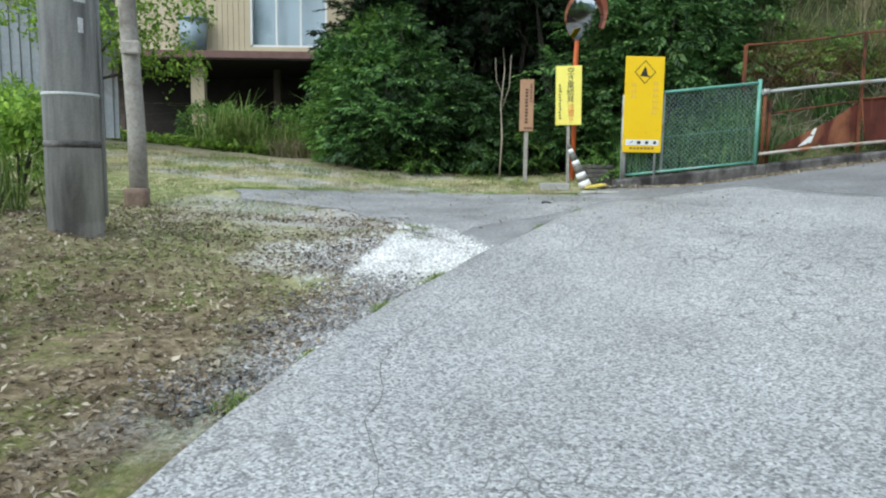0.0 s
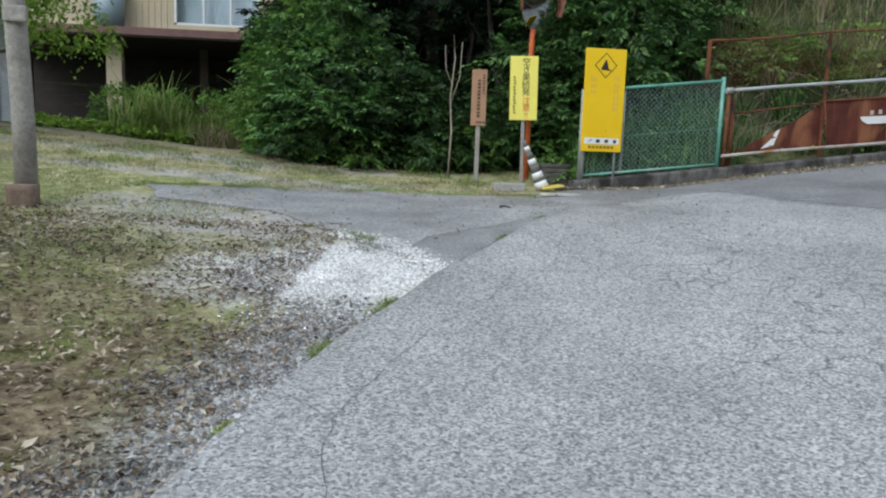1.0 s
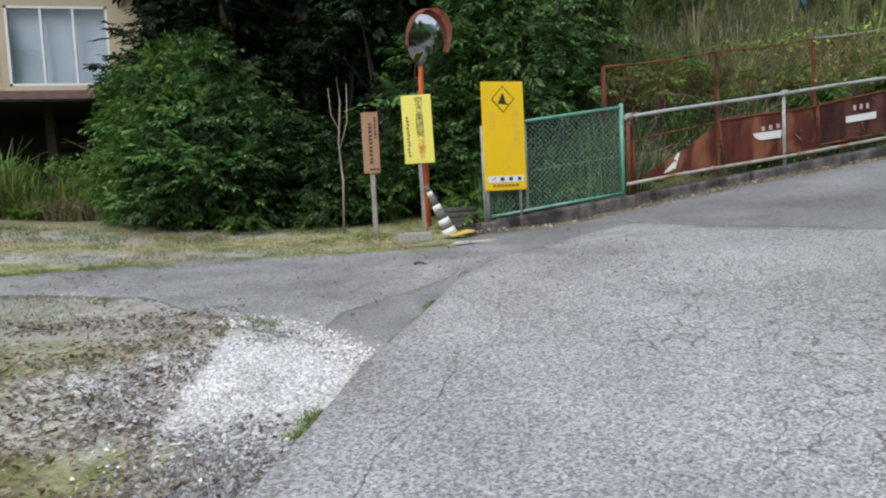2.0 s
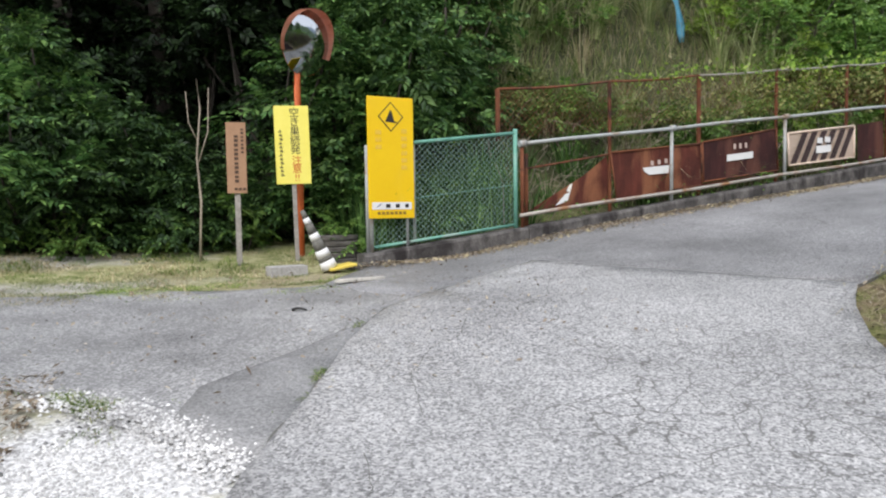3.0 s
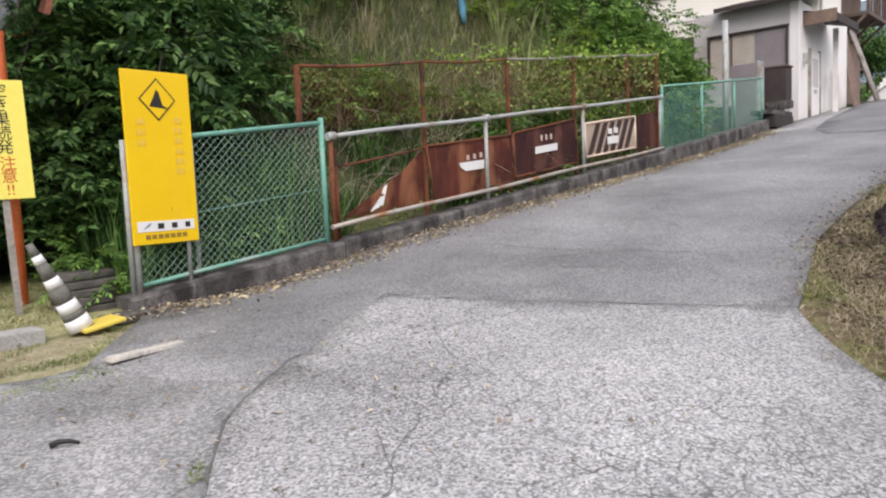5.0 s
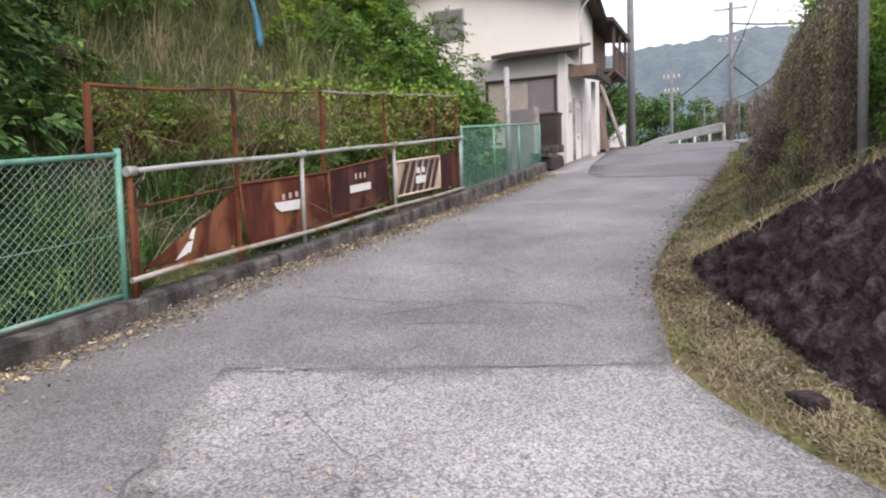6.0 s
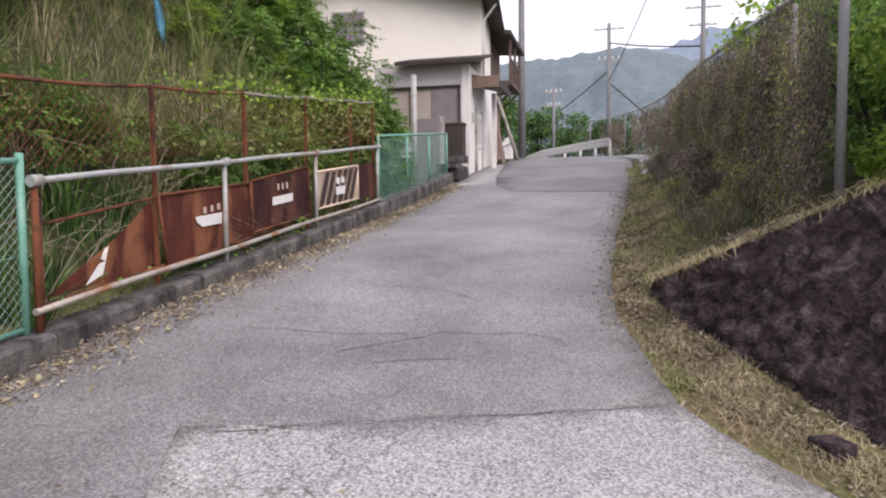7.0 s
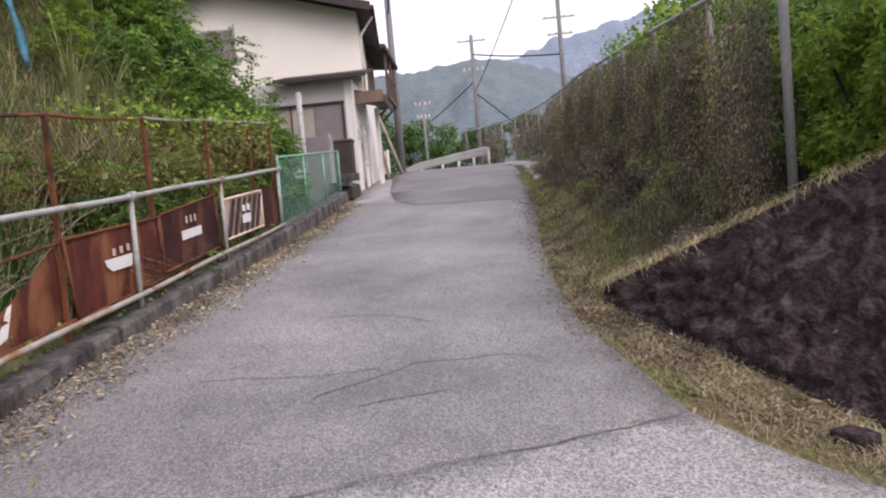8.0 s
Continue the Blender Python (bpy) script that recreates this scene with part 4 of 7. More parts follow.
def yellow_sign():
    g = gzf(1.95, 11.38)
    root = thing("warning_sign", (1.95, 11.38, g), "pale yellow board with black and red writing on a post", "sign", "roadside signs", rz=-10)
    root.rotation_euler = (0, radians(-1.2), radians(-10))
    b = 2.14 - g
    part("post", boxed((0.01, 0.025, (b + 0.4) / 2 - 0.06), (0.05, 0.035, b + 0.5), bevel=0.003), M_WOODGREY, root)
    board = part("board", boxed((0.01, -0.004, b + 0.455), (0.40, 0.016, 0.91), bevel=0.003), M_PALEYELLOW, root)
    for i, ch in enumerate("空き巣続発"):
        glyphs(ch, 0.118, M_BLACK, board, (0.042, -0.0135, b + 0.822 - 0.107 * i))
    for i, ch in enumerate(("注", "意", "!!")):
        glyphs(ch, 0.116, M_REDPRINT, board, (0.05, -0.0135, b + 0.268 - 0.1 * i))
    for i in range(12):
        flat(board, "print_bar", rect(-0.145 + 0.006 * (i % 3), b + 0.60 - 0.046 * i, 0.036, 0.012), M_BLACK, -0.0145)
        flat(board, "print_bar", rect(-0.135, b + 0.618 - 0.046 * i, 0.018 + 0.006 * (i % 3), 0.010), M_BLACK, -0.0145)


def big_sign():
    z0 = kerb_top(2.72)
    root = thing("caution_sign", (2.985, 10.93, z0), "tall bright yellow steel sign with a diamond warning symbol", "sign", "roadside signs", rz=3)
    b = 1.72 - z0
    part("leg", tubed((-0.25, 0.03, -0.02), (-0.25, 0.03, 2.6 - z0), 0.024), M_GALV, root)
    part("leg", tubed((0.22, 0.035, 0.0), (0.22, 0.035, 2.6 - z0), 0.018), M_GALV, root)
    board = part("board", boxed((0, 0, b + 0.71), (0.59, 0.025, 1.42), bevel=0.006), M_YELLOW, root)
    dm = lambda r: [(0, b + 1.19 - r), (r * 0.93, b + 1.19), (0, b + 1.19 + r), (-r * 0.93, b + 1.19)]
    flat(board, "symbol_border", dm(0.175), M_BLACK, -0.0165)
    flat(board, "symbol_field", dm(0.158), M_YELLOW, -0.0185)
    flat(board, "symbol_cone", [(-0.075, b + 1.13), (0.10, b + 1.115), (0.04, b + 1.145), (0.012, b + 1.25), (-0.01, b + 1.27), (-0.03, b + 1.22)], M_BLACK, -0.0205)
    flat(board, "white_strip", rect(-0.255, b + 0.105, 0.51, 0.085), M_WHITE, -0.0165)
    flat(board, "print_mark", [(-0.21, b + 0.125), (-0.15, b + 0.15), (-0.135, b + 0.18), (-0.16, b + 0.168), (-0.19, b + 0.145)], plain("grey_blue_print", (0.25, 0.27, 0.35)), -0.0185)
    for i, w in enumerate((0.055, 0.05, 0.045)):
        flat(board, "print_bar", rect(-0.08 + 0.125 * i, b + 0.125, w, 0.045), M_BLACK, -0.0185)
    for i in range(7):
        flat(board, "print_bar", rect(-0.19 + 0.055 * i, b + 0.045, 0.04, 0.035), mat("worn_print", (0.20, 0.13, 0.02), (0.35, 0.22, 0.02), 20, 0.6), -0.0165)
    for x, z, n_ in ((0.13, 1.0, 6), (-0.2, 0.98, 3)):
        for i in range(n_):
            flat(board, "faded_print", rect(x, b + z - 0.085 * i, 0.075, 0.05), mat("ghost_print", (0.80, 0.50, 0.006), (0.68, 0.46, 0.09), 22, 0.5, 0, 0.02, speck=0.1), -0.0155)


def mirror():
    g = gzf(2.08, 11.66)
    root = thing("traffic_mirror", (2.08, 11.66, g), "round convex traffic mirror on a faded orange pole", "traffic mirror")
    c = Vector((0.1, -0.08, 3.83 - g))
    part("pole", bent([(0, 0, -0.1), (0.0, -0.02, 1.2), (-0.01, -0.03, 2.0), (0.0, -0.03, c.z - 0.3), (0.03, -0.03, c.z + 0.05)], 0.04, 10), M_ORANGE, root)
    q = pose(*c, 101, 0, 31)
    R = 0.385
    bm = bmesh.new()
    rings = []
    for i in range(8):
        a = R * i / 7
        if i == 0:
            rings.append([bm.verts.new((0, 0, 0.075))])
        else:
            rings.append([bm.verts.new((a * math.cos(t), a * math.sin(t), 0.075 * (1 - (i / 7) ** 2))) for t in np.linspace(0, 2 * math.pi, 40, endpoint=False)])
    for k in range(40):
        bm.faces.new((rings[0][0], rings[1][k], rings[1][(k + 1) % 40])).smooth = True
    for u, v in zip(rings[1:], rings[2:]):
        for k in range(40):
            bm.faces.new((u[k], v[k], v[(k + 1) % 40], u[(k + 1) % 40])).smooth = True
    bmesh.ops.transform(bm, matrix=q, verts=bm.verts[:])
    part("mirror_disc", bm, M_MIRROR, root, "convex steel mirror")
    bm = bmesh.new()
    tube(bm, (0, 0, -0.05), (0, 0, -0.003), 0.30, R + 0.003, 40)
    bmesh.ops.transform(bm, matrix=q, verts=bm.verts[:])
    part("back_shell", bm, M_ORANGE, root)
    bm = bmesh.new()
    rows = []
    for k in range(33):
        t = radians(-20 + 220 * k / 32)
        dep = 0.05 + 0.09 * max(math.sin(t), 0)
        rows.append([bm.verts.new((rr * math.cos(t), rr * math.sin(t), zz)) for rr, zz in ((R + 0.008, -0.02), (R + 0.018, dep))])
    for a, b in zip(rows, rows[1:]):
        bm.faces.new((a[0], b[0], b[1], a[1])).smooth = True
    bmesh.ops.solidify(bm, geom=bm.faces[:], thickness=0.006)
    bmesh.ops.transform(bm, matrix=q, verts=bm.verts[:])
    part("hood", bm, mat("sun_bleached_orange", (0.62, 0.22, 0.12), (0.74, 0.42, 0.32), 3, 0.5, 0, 0.05), root, "sun-bleached orange hood")


def cone():
    x, y = 2.09, 10.46
    g = gzf(x, y)
    root = thing("traffic_cone", (x, y, g), "sooty leaning traffic cone with white bands and yellow base", "traffic cone")
    tilt = Matrix.Rotation(radians(-24), 3, "Y") @ Matrix.Rotation(radians(-4), 3, "X")
    m = Matrix.Translation((-0.02, 0, 0.05)) @ tilt.to_4x4()
    rad = lambda z: 0.088 - 0.062 * z / 0.66
    cuts = [(0.0, 0.09, M_WHITE), (0.09, 0.14, M_CONEGREY), (0.14, 0.22, M_WHITE), (0.22, 0.34, M_CONEGREY), (0.34, 0.41, M_WHITE), (0.41, 0.53, M_CONEGREY), (0.53, 0.59, M_WHITE), (0.59, 0.68, M_CONEGREY)]
    for a, b, mm in cuts:
        bm = tubed((0, 0, a), (0, 0, b), rad(a) + (0.002 if mm is M_WHITE else 0), rad(b) + (0.002 if mm is M_WHITE else 0), 18)
        bmesh.ops.transform(bm, matrix=m, verts=bm.verts[:])
        part("band" if mm is M_WHITE else "cone_body", bm, mm, root)
    bm = boxed((0.1, 0, 0.0), (0.30, 0.27, 0.03), bevel=0.012)
    bmesh.ops.transform(bm, matrix=Matrix.Translation((0, 0, 0.045)) @ Matrix.Rotation(radians(-9), 4, "Y"), verts=bm.verts[:])
    part("base", bm, M_CONEYEL, root, "yellow plastic base")


brown_sign()
yellow_sign()
big_sign()
mirror()
cone()


def lump(name, at, size, material, label, category, rz=0, seed=1, kind=""):
    bm = bmesh.new()
    bmesh.ops.create_cube(bm, size=1)
    bmesh.ops.subdivide_edges(bm, edges=bm.edges[:], cuts=3, use_grid_fill=True)
    for v in bm.verts:
        v.co *= 1 - 0.05 * (v.co.length - 0.5)
        v.co += 0.05 * noise.noise_vector(v.co * 2.5 + Vector((seed, 0, 0)))
        v.co = Vector((v.co.x * size[0], v.co.y * size[1], (v.co.z + 0.42) * size[2]))
    for f in bm.faces:
        f.smooth = True
    ob = part(name, bm, material)
    ob.matrix_basis = pose(*at, 0, 0, rz)
    return tagged(ob, label, category, kind=kind)


cb = part("concrete_block", boxed((0, 0, 0.07), (0.40, 0.2, 0.16), bevel=0.012), mat("old_block", (0.30, 0.29, 0.275), (0.45, 0.44, 0.42), 6, 0.9, 0, 0.5, 40, 0.01, (0.22, 0.21, 0.19)))
cb.matrix_basis = pose(1.62, 10.52, gzf(1.62, 10.52) - 0.05, 0, 0, 5)
tagged(cb, "worn pale concrete block beside the cone", "block")
lump("flat_slab", (2.52, 10.72, gzf(2.52, 10.72) - 0.01), (0.36, 0.26, 0.06), M_BLOCK, "dark flat slab lying by the kerb's end", "slab", 12, 8)
for i in range(5):
    lump("edge_slab", (2.42 + 0.03 * (i % 2), 11.28 + 0.02 * i, gzf(2.45, 11.3) - 0.04 + 0.068 * i), (0.46 - 0.03 * (i % 3), 0.34, 0.064), M_BLOCK, "dark mossy thin slab stacked at the kerb's end", "slab", 4 + 9 * math.sin(i * 2.1), 12 + i)["group"] = "stacked slabs"
lump("loose_stone", (4.80, 5.83, gzf(4.80, 5.83) - 0.02), (0.19, 0.16, 0.11), M_STONE, "dark loose stone on the verge", "stone", 25, 5)
lump("timber_strip", (2.07, 9.46, gzf(2.07, 9.46) + 0.028), (0.5, 0.085, 0.03), mat("pale_timber", (0.42, 0.40, 0.35), (0.58, 0.55, 0.49), 5, 0.9, 0, 0.4, 40), "pale timber strip lying on the asphalt", "plank", 7, 6)
scrap = part("dark_scrap", bent([(-0.055, 0.02, 0.004), (-0.02, 0.012, 0.016), (0.02, -0.006, 0.014), (0.05, -0.03, 0.004)], 0.014, 6, 0.5), M_BLACK)
scrap.matrix_basis = pose(1.21, 8.42, float(road_z(1.21, 8.42)) + 0.024, 0, 0, -8)
tagged(scrap, "small black scrap on the asphalt", "debris")


# ---- poles ----
M_PLATE = mat("worn_paper", (0.42, 0.42, 0.43), (0.68, 0.67, 0.66), 9, 0.8, 0, 0.1, 50, 0.003, (0.30, 0.28, 0.26))


def utility_pole():
    x, y = -2.87, 5.57
    g = gzf(x, y)
    root = thing("utility_pole", (x, y, g), "thick grey concrete utility pole with steel bands", "utility pole")
    part("shaft", tubed((0, 0, -0.3), (0, 0, 9.0), 0.205, 0.155, 28), M_POLE, root)
    for z, h in ((1.02, 0.03), (1.86, 0.014)):
        part("band", tubed((0, 0, z), (0, 0, z + h), 0.2075 - 0.0055 * z, n=28), M_GALV, root, "steel strap")
    part("stain_band", tubed((0, 0, 0.64), (0, 0, 0.69), 0.2035, 0.203, 28), M_CURB, root)
    for z, h, w in ((1.90, 0.10, 0.075), (1.78, 0.15, 0.085), (1.54, 0.11, 0.04)):
        a = radians(-36)
        part("plate", boxed((0.192 * math.cos(a), 0.192 * math.sin(a), z), (0.012, w, h), Matrix.Rotation(a, 3, "Z"), 0.005), M_PLATE, root, "worn pale paper notice")
    part("cable_pipe", tubed((0.18, 0.12, 0.1), (0.16, 0.11, 4.0), 0.02), M_POLE, root)


def wooden_pole():
    x, y = -3.25, 7.65
    g = gzf(x, y)
    root = thing("wooden_pole", (x, y, g), "weathered grey wooden pole standing in the grass", "pole")
    part("shaft", bent([(0, 0, -0.2), (-0.01, 0, 0.8), (-0.06, 0.0, 2.0), (-0.09, 0, 4.5)], 0.098, 12, 0.82), M_WOODGREY, root)
    part("collar", boxed((0.0, -0.09, 1.62), (0.2, 0.06, 0.14), bevel=0.02), M_WOODGREY, root)
    lump("root_clump", (x + 0.05, y - 0.18, g - 0.03), (0.22, 0.2, 0.22), M_BROWNBOARD, "rotten brown wood at the pole's foot", "wood", 10, 4)


utility_pole()
wooden_pole()


def far_pole(x, y, top, r, label, arms=(), dark=False):
    g = gzf(x, y)
    root = thing("power_pole", (x, y, g), label, "utility pole", "power poles up the lane")
    part("shaft", tubed((0, 0, -0.3), (0, 0, top - g), r * 0.85, r * 0.6, 14), M_FARPOLE, root)
    for z, half in arms:
        arm = part("cross_arm", boxed((0, 0, z - g), (0.09, 2 * half, 0.09)), M_GALV, root)
        for s in (-0.8, -0.3, 0.3, 0.8):
            part("insulator", tubed((0, s * half, z - g + 0.04), (0, s * half, z - g + 0.22), 0.05, 0.03, 8), M_WHITE, arm)
    return root


far_pole(33.6, 11.15, 15.0, 0.21, "tall grey concrete power pole at the lane's edge", ((13.0, 0.9),))
far_pole(50.0, 7.4, 14.6, 0.2, "grey concrete power pole beyond the crest", ((14.2, 1.0), (12.2, 0.8)))
far_pole(50.5, 11.1, 10.7, 0.14, "thin grey pole beyond the crest", ((10.3, 0.6), (9.4, 0.5)))
far_pole(45.0, 2.05, 17.5, 0.2, "tall grey power pole behind the vine-grown fence", ((15.2, 1.1), (13.9, 1.0), (12.9, 0.8)))


def cable(a, b, sag, r=0.022):
    a, b = Vector(a), Vector(b)
    ob = part("power_cable", bent([a.lerp(b, t) - Vector((0, 0, sag * 4 * t * (1 - t))) for t in np.linspace(0, 1, 14)], r, 5), M_BLACK)
    tagged(ob, "black power cable strung between the poles", "cable", "power cables")


cable((50, 7.4, 13.3), (45, 2.05, 11.7), 0.12, 0.05)
cable((50, 7.4, 10.8), (22.0, 3.6, 14.8), 0.5, 0.028)
cable((50, 7.4, 11.5), (80, 20, 9.5), 0.8, 0.04)
cable((33.6, 11.15, 11.9), (26.0, 10.2, 15.5), 1.2, 0.045)
cable((50.0, 7.3, 10.6), (47.5, 4.9, 8.0), 0.0, 0.05)


# ---- stone retaining wall ----
def wall_line():
    """Foot of the retaining wall from its low end by the lane round the bend."""
    pts = [Vector((7.6, 6.72)) + WALL_D * s for s in np.arange(0, 3.3, 0.045)]
    for x, y in ((4.33, 5.22), (4.1, 4.9), (3.9, 4.5), (3.75, 4.0), (3.6, 3.0), (3.5, 2.0), (3.45, 0.5), (3.4, -1.5), (3.4, -4), (3.4, -8)):
        pts.append(Vector((x, y)))
    return pts


def retaining_wall():
    pts = wall_line()
    root = thing("retaining_wall", (pts[0].x, pts[0].y, gzf(*pts[0])), "dark rough stone retaining wall with a leaning face", "retaining wall")
    root["kind"] = "structure"
    o = root.location
    bm = bmesh.new()
    rows, s, K = [], 0.0, 34
    for i, p in enumerate(pts):
        d = (pts[min(i + 1, len(pts) - 1)] - pts[max(i - 1, 0)]).normalized()
        nrm = Vector((-d.y, d.x))
        if i:
            s += (p - pts[i - 1]).length
        h = wall_height(s)
        z0 = float(road_z(p.x, p.y))
        row = []
        for j in range(K):
            v = j / (K - 1)
            off = 0.45 * h * v
            z = z0 - 0.15 + (h + 0.15) * v
            q = Vector((p.x + nrm.x * off, p.y + nrm.y * off, z))
            k = 0.06 * noise.fractal(q * 2.4, 1.0, 2.0, 3)
            cell = noise.voronoi(Vector((q.x * 4.2, q.y * 4.2, q.z * 5.0)))[0]
            k += 0.17 * min(cell[1] - cell[0], 0.3) + 0.04 * noise.fractal(q * 9, 1.0, 2.0, 3)
            q -= Vector((nrm.x, nrm.y, 0)) * (k - 0.02) * min(1.0, 3 * (1 - v) + 0.3)
            row.append(bm.verts.new(q - o))
        for a, zz in ((0.16, h + 0.015), (0.45, -0.3)):
            row.append(bm.verts.new(Vector((p.x + nrm.x * (0.45 * h + a), p.y + nrm.y * (0.45 * h + a), z0 + zz)) - o))
        rows.append(row)
    for a, b in zip(rows, rows[1:]):
        for j in range(K + 1):
            f = bm.faces.new((a[j], b[j], b[j + 1], a[j + 1]))
            f.smooth = j < K - 1
    bm.faces.new(rows[0])
    bmesh.ops.recalc_face_normals(bm, faces=bm.faces[:])
    part("wall_face", bm, M_STONE, root)
    return root


WALL = retaining_wall()


# ---- tall vine-grown fence ----
FENCE_LINE = [(6.47, 5.36), (8.4, 5.35), (10.4, 5.4), (12.4, 5.4), (14.4, 5.4), (16.4, 5.4), (18.4, 5.4), (20.4, 5.45), (22.4, 5.55), (24.4, 5.7), (26.4, 5.95), (28.4, 6.25), (30.4, 6.7), (32.4, 7.3), (34.4, 8.2)]


def fence_top(x):
    return 4.2 + 0.105 * (x - 6.4) - 0.045 * max(x - 17, 0)


def tall_fence():
    x0, y0 = FENCE_LINE[0]
    at = Vector((x0, y0, gzf(x0, y0)))
    root = thing("tall_mesh_fence", at, "tall steel mesh fence overgrown with dead brown vines", "fence")
    for i, (x, y) in enumerate(FENCE_LINE):
        g = gzf(x, y) - at.z
        back = 0.0 if i == 0 else 0.09
        part("post", tubed((x - x0, y - y0 - back, g - 0.2), (x - x0 - (0.05 if i == 0 else 0), y - y0 - back, fence_top(x) - at.z), 0.036 if i == 0 else 0.03), M_FARPOLE, root)
    for (xa, ya), (xb, yb) in zip(FENCE_LINE, FENCE_LINE[1:]):
        part("top_rail", tubed((xa - x0, ya - y0, fence_top(xa) - at.z), (xb - x0, yb - y0, fence_top(xb) - at.z), 0.03, n=8), M_GALV, root)
        L = math.hypot(xb - xa, yb - ya)
        lo = lambda q, xa=xa, ya=ya, xb=xb, yb=yb, L=L: gzf(xa + (xb - xa) * min(max(q / L, 0), 1), ya + (yb - ya) * min(max(q / L, 0), 1)) - at.z
        hi = lambda q, xa=xa, xb=xb, L=L: fence_top(xa + (xb - xa) * q / L) - at.z
        v, f = diamond(0, L, lo, hi, 0.11 if xa < 16 else 0.25, 0.0012)
        if not v:
            continue
        v = np.array(v)
        ux, uy = (xb - xa) / L, (yb - ya) / L
        w = np.stack([xa - x0 + v[:, 0] * ux - v[:, 1] * uy, ya - y0 + v[:, 0] * uy + v[:, 1] * ux, v[:, 2]], -1)
        arrays("wire_mesh", w, f, M_OLDWIRE, root)


tall_fence()


def guard_rail():
    pts = [(31.6, 7.2), (33.4, 7.85), (35.4, 8.6), (38, 9.5), (41.5, 10.9), (46, 13.5)]
    x0, y0 = pts[0]
    at = Vector((x0, y0, gzf(x0, y0)))
    root = thing("road_guard_rail", at, "white steel guard rail round the bend at the crest", "guard rail")
    for i, (x, y) in enumerate(pts):
        g = gzf(x, y)
        part("post", tubed((x - x0, y - y0, g - at.z - 0.2), (x - x0, y - y0, g - at.z + 0.75), 0.06), M_WHITE, root)
    bm = bmesh.new()
    rows = []
    for x, y in pts:
        g = gzf(x, y) - at.z
        rows.append([bm.verts.new((x - x0 - a, y - y0 + a * 0.5, g + z)) for a, z in ((0.07, 0.42), (0.11, 0.50), (0.07, 0.58), (0.07, 0.64), (0.11, 0.72), (0.07, 0.80))])
    for a, b in zip(rows, rows[1:]):
        for j in range(5):
            bm.faces.new((a[j], a[j + 1], b[j + 1], b[j]))
    bmesh.ops.solidify(bm, geom=bm.faces[:], thickness=0.01)
    part("rail", bm, M_WHITE, root)


guard_rail()


# ---- houses ----
def window(parent, at, w, h, panes, frame, glass, face="-x", sill=True, back=M_CURTAIN):
    """A sliding window set in a wall; at is its lower corner; face: the way it looks."""
    rot = {"-x": Matrix.Rotation(radians(-90), 4, "Z"), "-y": Matrix.Identity(4)}[face]
    m = Matrix.Translation(at) @ rot
    t = 0.05
    bm = bmesh.new()
    for c, s in (((w / 2, 0, t / 2), (w, 0.09, t)), ((w / 2, 0, h - t / 2), (w, 0.09, t)), ((t / 2, 0, h / 2), (t, 0.09, h)), ((w - t / 2, 0, h / 2), (t, 0.09, h))):
        box(bm, c, s)
    bmesh.ops.transform(bm, matrix=m, verts=bm.verts[:])
    win = part("window", bm, frame, parent)
    for i in range(panes):
        a, b = t + (w - 2 * t) * i / panes, t + (w - 2 * t) * (i + 1) / panes
        if i:
            bm = boxed((a, -0.01, h / 2), (0.045, 0.06, h - 2 * t))
            bmesh.ops.transform(bm, matrix=m, verts=bm.verts[:])
            part("mullion", bm, frame, win)
        bm = boxed(((a + b) / 2, 0.012, h / 2), (b - a - 0.01, 0.006, h - 2 * t))
        bmesh.ops.transform(bm, matrix=m, verts=bm.verts[:])
        p = part("pane", bm, glass, win)
        p.visible_shadow = False
    bm = boxed((w / 2, 0.16, h / 2), (w - 0.04, 0.01, h - 0.04))
    bmesh.ops.transform(bm, matrix=m, verts=bm.verts[:])
    part("curtain", bm, back, win)
    return win


def wall_with_hole(y0, y1, z0, z1, hole, thick):
    """A wall in the y-z plane with one opening (ya, yb, za, zb), thickness along +x, one closed skin."""
    ya, yb, za, zb = hole
    bm = bmesh.new()
    ring = [[bm.verts.new((x, y, z)) for y, z in loop] for x in (0, thick) for loop in ([(y0, z0), (y1, z0), (y1, z1), (y0, z1)], [(ya, za), (yb, za), (yb, zb), (ya, zb)])]
    of, hf, ob_, hb = ring
    for k in range(4):
        n_ = (k + 1) % 4
        bm.faces.new((of[k], of[n_], hf[n_], hf[k]))
        bm.faces.new((ob_[k], ob_[n_], hb[n_], hb[k]))
        bm.faces.new((of[k], of[n_], ob_[n_], ob_[k]))
        bm.faces.new((hf[k], hf[n_], hb[n_], hb[k]))
    bmesh.ops.recalc_face_normals(bm, faces=bm.faces[:])
    return bm


